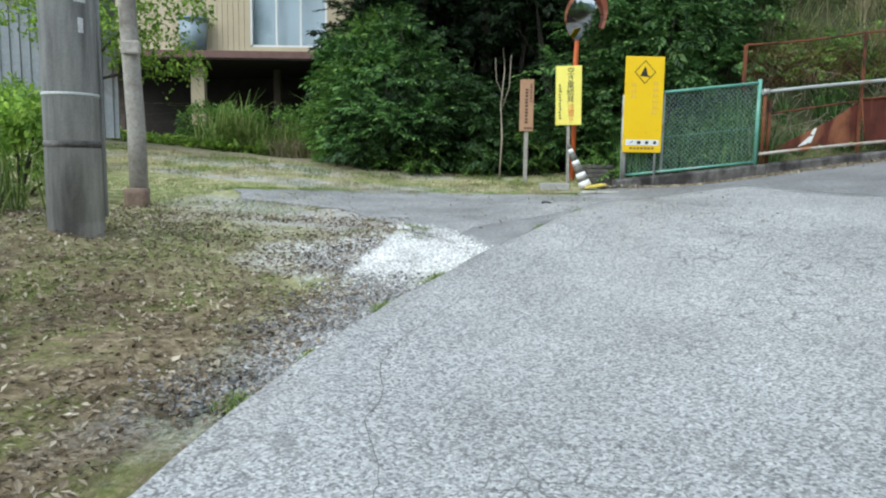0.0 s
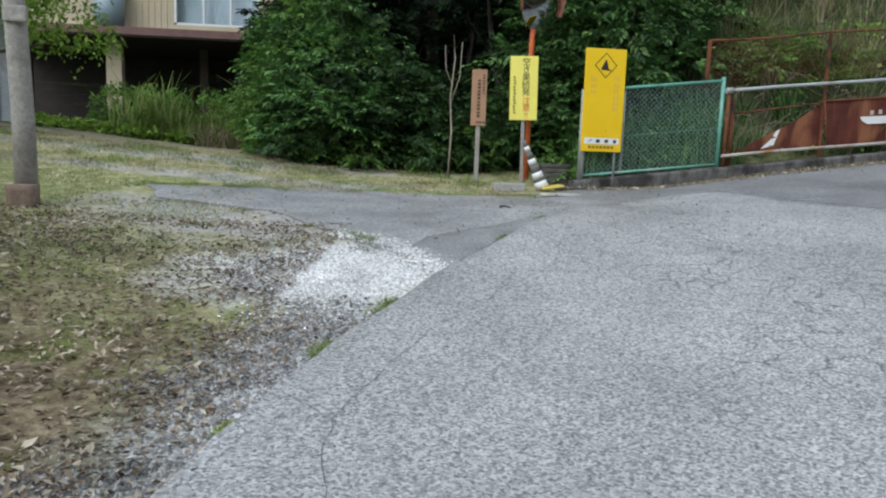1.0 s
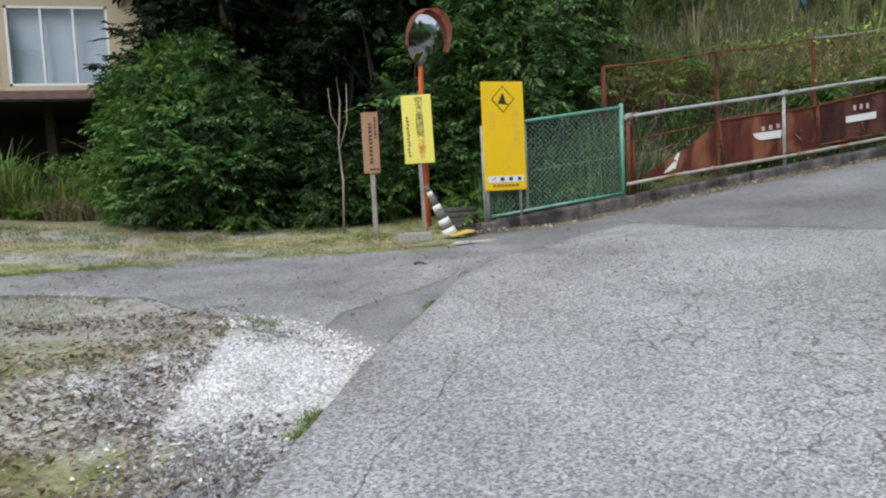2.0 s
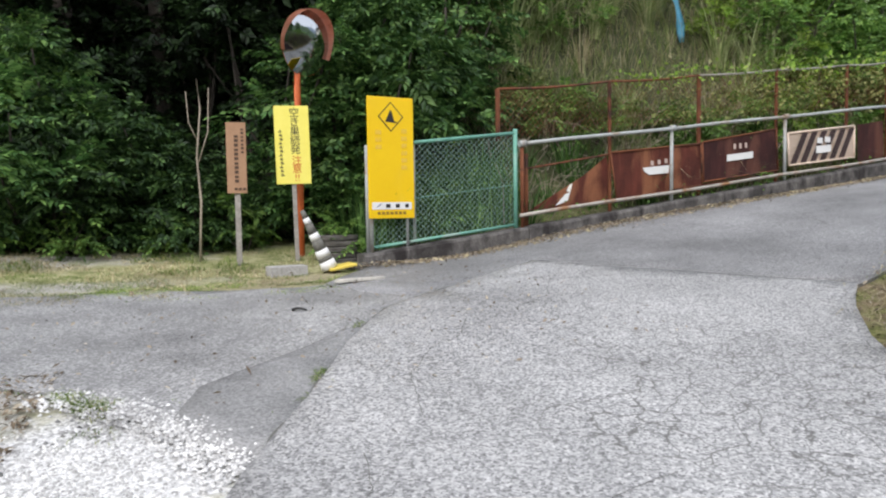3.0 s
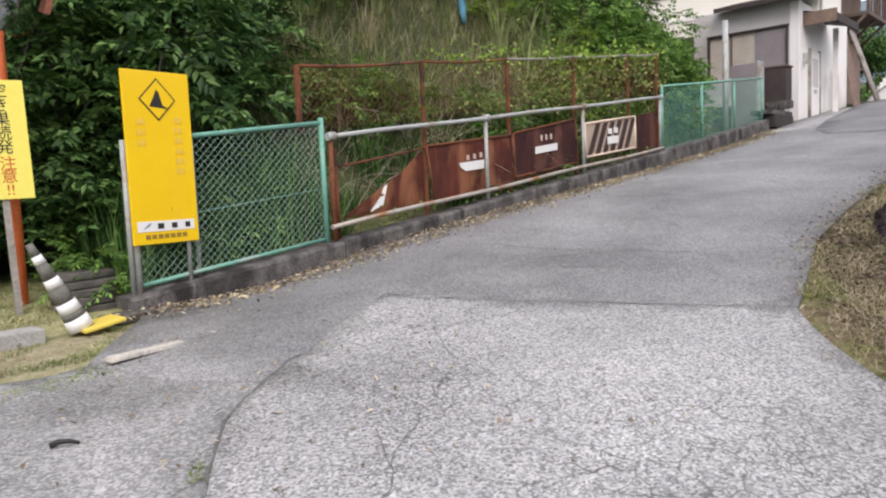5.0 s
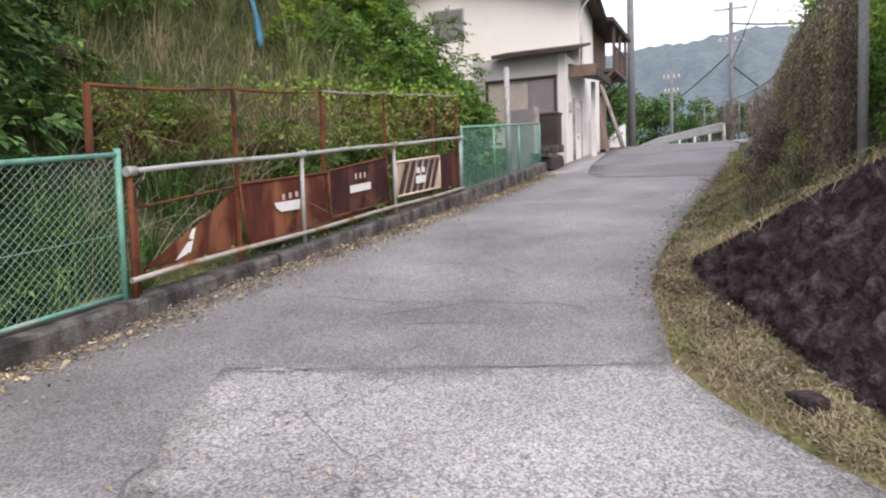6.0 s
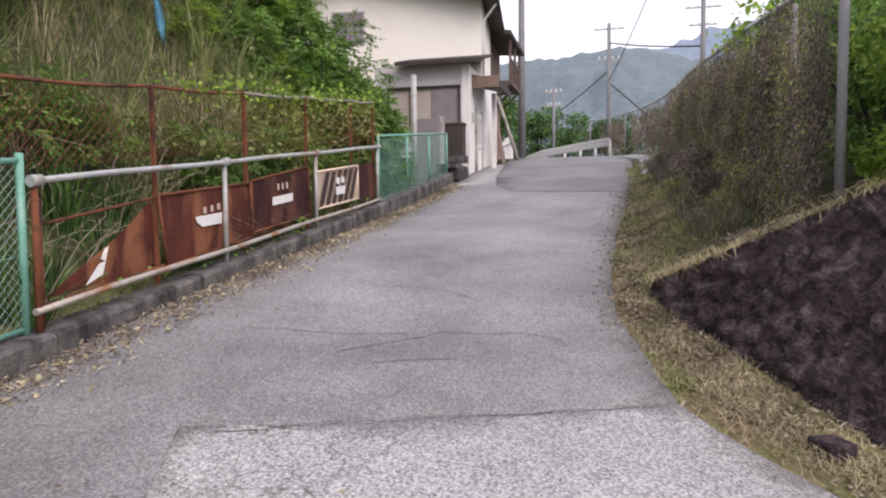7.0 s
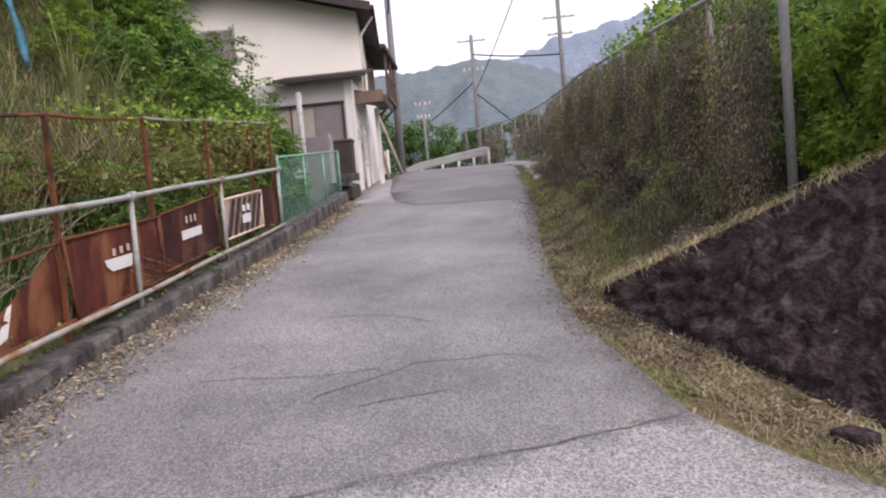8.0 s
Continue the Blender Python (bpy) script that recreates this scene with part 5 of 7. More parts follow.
def lane_house():
    X, Y = 20.4, 10.98
    g = 3.25
    root = thing("lane_house", (X, Y, g), "two-storey cream house with a grey lean-to beside the lane", "house")
    # lean-to wall towards the bend, with its window band
    part("lean_to_wall", wall_with_hole(0, 2.75, -0.3, 3.25, (0.25, 2.35, 1.45, 2.62), 0.16), M_GREYWALL, root)
    part("corner_wall", boxed((0.14, -0.012, 1.45), (0.36, 0.03, 3.5)), M_WHITEWALL, root)
    part("corner_wall", boxed((-0.012, 0.09, 1.45), (0.03, 0.20, 3.5)), M_WHITEWALL, root)
    win = part("window", boxed((0.02, 1.3, 2.62), (0.10, 2.16, 0.05)), M_BROWNROOF, root)
    part("frame", boxed((0.02, 0.26, 2.03), (0.10, 0.05, 1.16)), M_BROWNROOF, win)
    part("frame", boxed((0.02, 2.34, 2.03), (0.10, 0.05, 1.16)), M_BROWNROOF, win)
    part("shutter", boxed((0.05, 0.68, 2.03), (0.03, 0.80, 1.15)), M_PANELGREY, win, "mauve-grey sliding shutter")
    part("pane", boxed((0.07, 1.42, 2.03), (0.02, 0.66, 1.15)), M_CURTAIN, win, "beige obscured pane")
    part("pane", boxed((0.08, 2.03, 2.03), (0.02, 0.58, 1.15)), M_CURTAIN, win, "beige obscured pane")
    part("mullion", boxed((0.05, 1.72, 2.03), (0.05, 0.04, 1.15)), M_DARKWOOD, win)
    # lean-to roof
    rot = Matrix.Rotation(radians(-14), 3, "Y")
    part("lean_to_roof", boxed((0.45, 0.77, 3.46), (1.75, 2.5, 0.07), rot), M_BROWNROOF, root)
    part("fascia", boxed((-0.39, 0.77, 3.235), (0.05, 2.52, 0.11)), M_BROWNROOF, root)
    # road side of the lean-to
    part("side_wall", boxed((2.6, 0.08, 1.45), (4.6, 0.16, 3.5)), M_WHITEWALL, root)
    door = part("door", boxed((1.35, -0.02, 1.02), (0.85, 0.06, 2.0)), M_WHITEWALL, root, "pale panelled door")
    for dx in (-0.45, 0.45):
        part("door_frame", boxed((1.35 + dx, -0.035, 1.04), (0.06, 0.08, 2.08)), M_WOODGREY, door)
    part("door_panel", boxed((1.35, -0.055, 1.45), (0.5, 0.012, 0.75)), M_GREYWALL, door)
    part("letter_plate", boxed((1.35, -0.06, 0.95), (0.24, 0.016, 0.09)), M_GALV, door)
    part("doorstep", boxed((1.5, -0.3, 0.02), (1.7, 0.6, 0.16), bevel=0.01), M_CURB, root)
    part("porch_post", boxed((2.2, -0.35, 1.25), (0.12, 0.12, 2.9)), M_WHITEWALL, root)
    part("porch_roof", boxed((1.5, -0.35, 2.86), (2.2, 0.95, 0.08), Matrix.Rotation(radians(14), 3, "X")), M_BROWNROOF, root)
    part("porch_fascia", boxed((1.5, -0.8, 2.70), (2.2, 0.05, 0.2)), M_BROWNROOF, root)
    part("porch_end", boxed((0.42, -0.36, 2.76), (0.05, 0.9, 0.32)), M_BROWNBOARD, root)
    part("meter_box", boxed((0.42, -0.06, 1.75), (0.12, 0.1, 0.28), bevel=0.01), M_GALV, root)
    # upper storey: low-pitched gable towards the bend, turned a little off the lean-to
    ux, e, depth = 1.25, 5.36, 4.2
    turn = Matrix.Translation((ux, -0.4, 0)) @ Matrix.Rotation(radians(6), 4, "Z") @ Matrix.Translation((-ux, 0.4, 0))
    pitch = math.atan(0.25)

    def upper(name, bm, material, label=""):
        bmesh.ops.transform(bm, matrix=turn, verts=bm.verts[:])
        return part(name, bm, material, root, label)

    prof = [(-0.15, 2.9), (7.2, 2.9), (7.2, e), (3.5, e + 0.93), (-0.15, e)]
    bm = bmesh.new()
    f = bm.faces.new([bm.verts.new((ux, y, z)) for y, z in prof])
    r = bmesh.ops.extrude_face_region(bm, geom=[f])
    bmesh.ops.translate(bm, vec=(depth, 0, 0), verts=[v for v in r["geom"] if isinstance(v, bmesh.types.BMVert)])
    bmesh.ops.recalc_face_normals(bm, faces=bm.faces[:])
    upper("upper_wall", bm, M_CREAM)
    part("lower_wall", boxed((ux + 1.6, 3.6, 1.3), (2.2, 6.9, 3.2)), M_CREAM, root)
    for k in (1, -1):
        upper("roof", boxed((ux + depth / 2 - 0.25, 3.5 - k * 2.02, e + 0.50), (depth + 0.9, 4.2, 0.1), Matrix.Rotation(k * pitch, 3, "X")), M_BROWNROOF)
        upper("barge_board", boxed((ux - 0.68, 3.5 - k * 2.02, e + 0.44), (0.05, 4.2, 0.24), Matrix.Rotation(k * pitch, 3, "X")), M_BROWNROOF)
    upper("fascia", boxed((ux + depth / 2 - 0.25, -0.56, e - 0.07), (depth + 0.9, 0.05, 0.2)), M_BROWNROOF)
    upper("gutter", tubed((ux - 0.68, -0.63, e - 0.1), (ux + depth, -0.63, e - 0.1), 0.06), M_BROWNROOF)
    upper("downpipe", bent([(ux + 0.1, -0.6, e - 0.15), (ux + 0.1, -0.3, e - 0.55), (ux + 0.1, -0.22, e - 0.7), (ux + 0.1, -0.2, 3.0)], 0.035, 8), M_WHITEWALL)
    w2 = upper("window", boxed((ux - 0.01, 3.85, 4.62), (0.06, 1.0, 0.98)), M_GALV, "upper window with a dark pane")
    bm = boxed((ux - 0.03, 3.85, 4.62), (0.05, 0.9, 0.88))
    bmesh.ops.transform(bm, matrix=turn, verts=bm.verts[:])
    part("pane", bm, M_PANELGREY, w2)
    upper("trim", boxed((ux - 0.015, 3.5, 3.42), (0.03, 7.3, 0.1)), M_WHITEWALL)


lane_house()


def back_house():
    X, Y = 26.2, 11.35
    g = gzf(X, Y)
    root = thing("timber_house", (X, Y, g), "dark weathered timber house with an upper balcony", "house")
    part("wall", boxed((1.6, 2.4, 2.1), (3.2, 4.5, 5.0)), M_BROWNBOARD, root)
    part("roof", boxed((1.6, 2.0, 4.75), (3.9, 5.6, 0.14), Matrix.Rotation(radians(5), 3, "X")), M_BROWNROOF, root)
    part("balcony_floor", boxed((1.7, -0.25, 2.9), (2.6, 0.9, 0.12)), M_DARKWOOD, root)
    part("balcony_rail", boxed((1.7, -0.66, 3.75), (2.6, 0.06, 0.08)), M_DARKWOOD, root)
    for i in range(7):
        part("baluster", boxed((0.5 + i * 0.4, -0.66, 3.33), (0.05, 0.05, 0.8)), M_DARKWOOD, root)
    for x in (0.45, 1.7, 2.95):
        part("bracket", tubed((x, 0.1, 2.2), (x, -0.6, 2.85), 0.05, n=6), M_DARKWOOD, root)
        part("balcony_post", boxed((x, -0.66, 3.7), (0.09, 0.09, 1.7)), M_DARKWOOD, root)
    w = part("window", boxed((-0.02, 1.2, 3.7), (0.06, 1.3, 1.0)), M_GALV, root)
    part("pane", boxed((-0.04, 1.2, 3.7), (0.05, 1.2, 0.9)), M_PANELGREY, w)
    sheets = thing("leaning_boards", (25.5, 10.9, gzf(25.5, 10.9)), "brown boards leaning against the house side", "boards")
    for i in range(4):
        part("board", boxed((0.3 * i, 0.12 + 0.02 * i, 1.25), (0.28, 0.05, 2.6), Matrix.Rotation(radians(-10), 3, "X"), 0.006), M_BROWNBOARD, sheets)
    for i in range(3):
        part("board", tubed((1.3 + 0.2 * i, -0.5, 0.0), (1.1 + 0.2 * i, 0.3, 2.5), 0.05, n=6), M_WOODGREY, sheets)


back_house()


def yard_bits():
    st = thing("grey_post", (17.5, 11.75, gzf(17.5, 11.75) - 0.2), "plain pale grey steel post behind the net fence", "post")
    part("shaft", tubed((0, 0, 0), (0, 0, 5.67 - gzf(17.5, 11.75) + 0.2), 0.07), M_GALV, st)
    b = thing("metal_cabinet", (18.4, 11.45, gzf(18.4, 11.45)), "grey metal box standing by the house", "cabinet")
    part("body", boxed((0.2, 0.2, 0.75), (0.4, 0.62, 1.75), bevel=0.01), M_PANELGREY, b)
    part("side_plate", boxed((0.2, -0.13, 0.77), (0.42, 0.04, 1.8)), M_GALV, b)
    w = thing("block_wall", (19.35, 10.98, gzf(19.35, 10.98)), "dark stained concrete block wall in front of the house", "wall")
    for i in range(3):
        for j in range(5):
            part("block", boxed((0, 0.02 + j * 0.4 + 0.2 * (i % 2), 0.1 + i * 0.2), (0.2, 0.39, 0.19), bevel=0.008), M_CURB, w)
    c = thing("storage_box", (19.5, 10.95, gzf(19.35, 10.98) + 0.59), "dark brown storage box on the block wall", "box")
    part("body", boxed((0, 0.4, 0.42), (0.45, 0.85, 0.85), bevel=0.015), M_BROWNROOF, c)
    part("lid", boxed((0, 0.4, 0.87), (0.5, 0.9, 0.05), bevel=0.01), M_DARKWOOD, c)
    d = thing("drain_cover", (18.5, 10.95, gzf(18.5, 10.95)), "pale concrete slab over a dark roadside drain", "drain")
    part("slab", boxed((0.1, 0.1, 0.36), (1.5, 0.5, 0.1), bevel=0.01), M_CURB, d)
    # no real hole: a solid block, coloured near-black as the drain's shade
    part("opening", boxed((0.1, -0.03, 0.16), (1.3, 0.3, 0.3)), M_DARK, d)


yard_bits()


def hill_house():
    """The house across the yard: raised floor over a dark undercroft."""
    Y = 17.5
    X0, X1 = -9.5, -2.2
    g = gzf(-4.5, Y)
    root = thing("raised_house", (X0, Y, g), "beige house raised over a dark open undercroft", "house")
    fz = 3.95 - g
    W = X1 - X0
    part("floor_slab", boxed((W / 2 + 0.2, 1.6, fz), (W - 3.3 + 3.4, 4.2, 0.2), bevel=0.01), M_BROWNROOF, root)
    part("edge_beam", boxed((W / 2 + 0.2, -0.5, fz + 0.02), (W + 0.1, 0.06, 0.16)), mat("red_brown_beam", (0.13, 0.07, 0.06), (0.2, 0.115, 0.10), 4, 0.8), root)
    hole = (-4.66 - X0, -2.83 - X0, 4.22 - g, 5.75 - g)
    bm = wall_with_hole(0.4, W, fz + 0.1, fz + 3.0, hole, 0.14)
    bmesh.ops.transform(bm, matrix=Matrix(((0, 1, 0, 0), (1, 0, 0, 0), (0, 0, 1, 0), (0, 0, 0, 1))), verts=bm.verts[:])
    bmesh.ops.recalc_face_normals(bm, faces=bm.faces[:])
    part("wall", bm, M_SIDING, root)
    for i in range(14):
        x = 3.0 + 0.13 * i
        if x < hole[0] - 0.03:
            part("batten", boxed((x, -0.006, fz + 1.55), (0.02, 0.012, 2.85)), M_SIDING, root)
    part("sill_band", boxed((W / 2 + 0.2, -0.02, fz + 0.14), (W, 0.05, 0.06)), M_WHITE, root)
    window(root, (hole[0], 0.05, hole[2]), hole[1] - hole[0], hole[3] - hole[2], 3, M_WHITE, M_GLASS, "-y", back=mat("pale_room", (0.30, 0.36, 0.42), (0.42, 0.48, 0.54), 2, 0.9))
    # back wall coloured near-black to give the undercroft its shade
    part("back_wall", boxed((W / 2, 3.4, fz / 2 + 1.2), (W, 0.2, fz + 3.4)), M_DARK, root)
    part("end_wall", boxed((W - 0.1, 1.7, fz + 1.5), (0.2, 3.2, 3.0)), M_SIDING, root)
    part("roof", boxed((W / 2, 1.6, fz + 3.1), (W + 0.8, 4.8, 0.2)), M_BROWNROOF, root)
    part("pillar", boxed((-5.95 - X0, 0.1, fz / 2 - 0.1), (0.32, 0.2, fz)), M_SIDING, root)
    for x in (1.2, 5.2, W - 0.3):
        part("pillar", boxed((x, 1.2, fz / 2 - 0.1), (0.18, 0.18, fz)), M_DARKWOOD, root)
    t = thing("water_tank", (-5.95, 17.3, 4.05), "blue-grey plastic tank on the house's edge", "tank")
    part("body", tubed((0, 0, 0.0), (0, 0, 0.72), 0.28, 0.33, 20), M_TANK, t)
    part("rim", tubed((0, 0, 0.72), (0, 0, 0.78), 0.36, 0.36, 20), M_TANK, t)
    w = thing("tin_wall", (-9.4, 13.0, gzf(-9.4, 13.0)), "dull grey corrugated tin shed wall", "shed wall")
    bm = bmesh.new()
    for i in range(40):
        box(bm, (i * 0.09, 0.02 * (i % 2), 1.3), (0.09, 0.02, 2.9))
    part("sheet", bm, M_SHED, w)


hill_house()


def ridge(name, dist, crest, depth, seed, material, label):
    """A wooded ridge round the lane's head: crest as (bearing from +x, height), slopes falling on both sides."""
    crest_b, crest_h = np.array(crest).T
    bearings = np.linspace(crest_b[0], crest_b[-1], 220)
    rows = []
    for q in np.linspace(-1, 1, 26):
        d = dist + q * depth
        fall = (1 - abs(q)) ** 0.8
        row = []
        for b in bearings:
            h = float(np.interp(b, crest_b, crest_h))
            x, y = 1 + d * math.cos(radians(b)), 8 + d * math.sin(radians(b))
            rough = 0.16 * noise.fractal(Vector((x / dist * 9, y / dist * 9, seed)), 1, 2, 6) * (1 - 0.75 * fall) + 0.035 * noise.noise(Vector((x / dist * 60, y / dist * 60, seed)))
            row.append((x, y, h * (fall + rough) - 4))
        rows.append(row)
    V = np.array(rows).reshape(-1, 3)
    k = len(bearings)
    i = (np.arange(25)[:, None] * k + np.arange(k - 1)[None, :]).ravel()
    ob = arrays(name, V, np.stack([i, i + 1, i + k + 1, i + k], -1), material, smooth=True)
    return tagged(ob, label, "mountain", kind="structure")


# distance haze is mixed into the colours of the two farther ridges
M_MTFAR = mat("blue_haze_tinted_forest", (0.15, 0.20, 0.26), (0.20, 0.255, 0.31), 0.03, 1.0, 0, 0, 0.25)
M_MTMID = mat("thin_haze_tinted_forest", (0.085, 0.12, 0.142), (0.13, 0.172, 0.178), 0.06, 1.0, 0, 0, 0.5)
M_MTNEAR = mat("wooded_slope", (0.035, 0.065, 0.035), (0.075, 0.12, 0.055), 0.2, 1.0, 0, 0, 1.6)
ridge("backdrop_mountain", 800, [(-50, 133), (-30, 177), (-18, 206), (-13.4, 210), (-10.4, 202), (-6.8, 185), (-4, 177), (0, 162), (10, 138), (40, 119)], 420, 3.0, M_MTFAR, "far forested mountain ridge with blue haze in its colour")
ridge("backdrop_mountain", 340, [(-20, 30), (-14, 42), (-10, 57), (-7, 70), (-4, 77), (-0.6, 81), (2, 78), (5, 76), (8, 72), (30, 66), (40, 60)], 200, 12.0, M_MTMID, "green forested mountain ridge with thin haze in its colour")
ridge("backdrop_mountain", 125, [(-50, 33), (-30, 38), (-18, 37), (-11.5, 32), (-7.5, 27), (-5, 21), (-3, 13)], 60, 15.0, M_MTNEAR, "dark green wooded slope rising behind the tall fence")

def slat_fence():
    x0, y0 = 40.5, 12.6
    root = thing("slat_fence", (x0, y0, gzf(x0, y0)), "pale grey upright slat fence beyond the crest", "fence")
    for i in range(9):
        x, y = 0.9 * i, 0.30 * i
        part("slat", boxed((x, y, gzf(x0 + x, y0 + y) - gzf(x0, y0) + 0.75), (0.2, 0.12, 1.7)), M_WHITEWALL, root)
    part("rail", tubed((0, 0, 1.2), (7.2, 2.4, 1.2), 0.05, n=6), M_GALV, root)


slat_fence()
draped("verge_concrete", [(19.5, 6.28), (24, 6.28), (28, 6.85), (31, 7.5), (31.3, 7.0), (28, 6.35), (24, 5.85), (20, 5.9)], 0.03, M_ASPH_OLD, "pale concrete strip along the far verge", "pavement", 1.0, 0.06)


def far_house():
    x0, y0 = 47.0, 17.0
    root = thing("far_house", (x0, y0, gzf(x0, y0)), "far brown house with a grey tiled roof", "house")
    part("wall", boxed((2, 2, 1.6), (6, 5, 4.4)), M_BROWNBOARD, root)
    for s in (1, -1):
        part("roof", boxed((2, 2 - s * 1.5, 4.3), (7, 3.5, 0.15), Matrix.Rotation(s * radians(24), 3, "X")), M_PANELGREY, root)
    for i in range(3):
        w = part("window", boxed((-1.02, 0.6 + 1.4 * i, 2.4), (0.06, 0.9, 1.0)), M_WHITEWALL, root)
        part("pane", boxed((-1.04, 0.6 + 1.4 * i, 2.4), (0.05, 0.8, 0.9)), M_PANELGREY, w)


far_house()


# ---- plants ----
rng = np.random.default_rng(7)


def leaf_quads(P, N, size, aspect=0.5, droop=0.35):
    """Pointed leaves at P that turn roughly along N: one folded quad each."""
    n = len(P)
    P, N = np.asarray(P, float), np.asarray(N, float)
    A = N * 0.6 + rng.normal(0, 0.7, (n, 3))
    A[:, 2] -= droop
    A /= np.linalg.norm(A, axis=1, keepdims=True)
    U = np.cross(A, N + rng.normal(0, 0.45, (n, 3)) + np.array([0, 0, 0.6]))
    U /= np.linalg.norm(U, axis=1, keepdims=True) + 1e-9
    F = np.cross(U, A)
    L = (np.asarray(size) * rng.uniform(0.6, 1.35, n))[:, None]
    W = L * aspect
    V = np.stack([P, P + A * L * 0.45 + U * W * 0.5 + F * L * 0.08, P + A * L - F * L * 0.06, P + A * L * 0.45 - U * W * 0.5 + F * L * 0.08], 1)
    return V.reshape(-1, 3), np.arange(4 * n).reshape(n, 4)


def clump_points(clumps, n):
    """Points near the skins of round clumps (x, y, z, r), with the way out."""
    c = np.array(clumps, float)
    w = c[:, 3] ** 2
    k = rng.choice(len(c), n, p=w / w.sum())
    d = rng.normal(0, 1, (n, 3))
    d[:, 2] = np.abs(d[:, 2]) * 1.0 - 0.35
    d /= np.linalg.norm(d, axis=1, keepdims=True)
    r = c[k, 3] * (0.55 + 0.55 * rng.random(n) ** 0.6)
    return c[k, :3] + d * r[:, None] * np.array([1, 1, 0.8]), d


def blades(P, h, w, lean=0.5, up=1.0):
    """Grass blades: bent strips of three corners and a kink."""
    n = len(P)
    P = np.asarray(P, float)
    a = rng.uniform(0, 2 * np.pi, n)
    H = (np.asarray(h) * rng.uniform(0.5, 1.3, n))[:, None]
    D = np.stack([np.cos(a), np.sin(a), np.zeros(n)], 1)
    S = np.stack([-np.sin(a), np.cos(a), np.zeros(n)], 1) * w * 0.5
    ln = lean * rng.uniform(0.2, 1.6, n)[:, None]
    Z = np.array([[0, 0, 1.0]]) * up
    mid = P + Z * H * 0.6 + D * H * ln * 0.3
    tip = P + Z * H * (1 - 0.35 * ln) + D * H * ln
    V = np.stack([P - S, P + S, mid + S * 0.75, mid - S * 0.75, tip + S * 0.2, tip - S * 0.2], 1)
    k = 6 * np.arange(n)[:, None]
    f = np.concatenate([k + [[0, 1, 2, 3]], k + [[3, 2, 4, 5]]], 0)
    return V.reshape(-1, 3), f


def on_land(n, box_, keep=None, lift=0.0):
    """Random places on the land inside (x0, x1, y0, y1)."""
    x0, x1, y0, y1 = box_
    x, y = rng.uniform(x0, x1, n), rng.uniform(y0, y1, n)
    if keep is not None:
        k = keep(x, y)
        x, y = x[k], y[k]
    return np.stack([x, y, gz(x, y) + lift], 1)


def stuff(name, V, F, material, label, category):
    ob = arrays(name, V, F, material)
    return tagged(ob, label, category, kind="stuff")


def stems(parent, base, ends, r, material=M_BARK):
    bm = bmesh.new()
    for e in ends:
        b, e = Vector(base), Vector(e)
        m = b.lerp(e, 0.5) + Vector((random.uniform(-0.1, 0.1), random.uniform(-0.1, 0.1), 0.08)) * (e - b).length
        tube(bm, b, m, r, r * 0.7, 5, False)
        tube(bm, m, e, r * 0.7, r * 0.3, 5, False)
    return part("stem", bm, material, parent)


def sprays(P, N, leaf, k=11, aspect=0.46):
    """Leafy twigs at P growing along N: each a flat fan of k leaves set left and right of its axis."""
    n = len(P)
    A = N * np.array([1, 1, 0.45]) + rng.normal(0, 0.35, (n, 3)) + [0, 0, -0.1]
    A /= np.linalg.norm(A, axis=1, keepdims=True)
    U = np.cross(A, np.array([[0, 0, 1.0]]) + rng.normal(0, 0.3, (n, 3)))
    U /= np.linalg.norm(U, axis=1, keepdims=True) + 1e-9
    F = np.cross(U, A)
    S = (leaf * rng.uniform(2.0, 3.4, n))[:, None]
    out = []
    for j in range(k):
        t, side = (j + 0.6) / k, (1 if j % 2 else -1) * (0.0 if j == k - 1 else 1.0)
        base = P + A * S * t - np.array([[0, 0, 1.0]]) * S * 0.18 * t * t
        D = A * 0.62 + U * 0.8 * side + rng.normal(0, 0.16, (n, 3)) - [0, 0, 0.22]
        D /= np.linalg.norm(D, axis=1, keepdims=True)
        W = np.cross(F + rng.normal(0, 0.25, (n, 3)), D)
        W /= np.linalg.norm(W, axis=1, keepdims=True) + 1e-9
        L = (leaf * (1.15 - 0.5 * abs(t - 0.45)) * rng.uniform(0.7, 1.2, n))[:, None]
        mid = base + D * L * 0.45 + F * L * 0.06
        out.append(np.stack([base, mid + W * L * aspect * 0.5, base + D * L - [0, 0, 0.1] * L, mid - W * L * aspect * 0.5], 1))
    V = np.concatenate(out, 0)
    return V.reshape(-1, 3), np.arange(4 * n * k).reshape(n * k, 4)


def leafy(name, h, r, n, leaf, material, label, group, clumps=14, low=0.08):
    """A broadleaf shrub: stems and flat leafy twigs with gaps between its clumps."""
    root = thing(name, (0, 0, 0), label, "shrub", group)
    cl = []
    for i in range(clumps):
        a = random.uniform(0, 2 * math.pi)
        z = h * (low + (0.9 - low) * (i + random.random()) / clumps)
        q = r * random.uniform(0.35, 0.85) * (1.1 - 0.55 * (z / h) ** 2)
        cl.append((q * math.cos(a), q * math.sin(a), z, r * random.uniform(0.22, 0.40)))
    stems(root, (0, 0, -0.1), [c[:3] for c in cl], 0.01 + 0.009 * h)
    P, N = clump_points(cl, n)
    N = N + P * np.array([0.6, 0.6, 0]) / r
    P[:, 2] = np.maximum(P[:, 2], 0.05)
    V, F = sprays(P, N, leaf)
    arrays("crown", V, F, material, root)
    return root


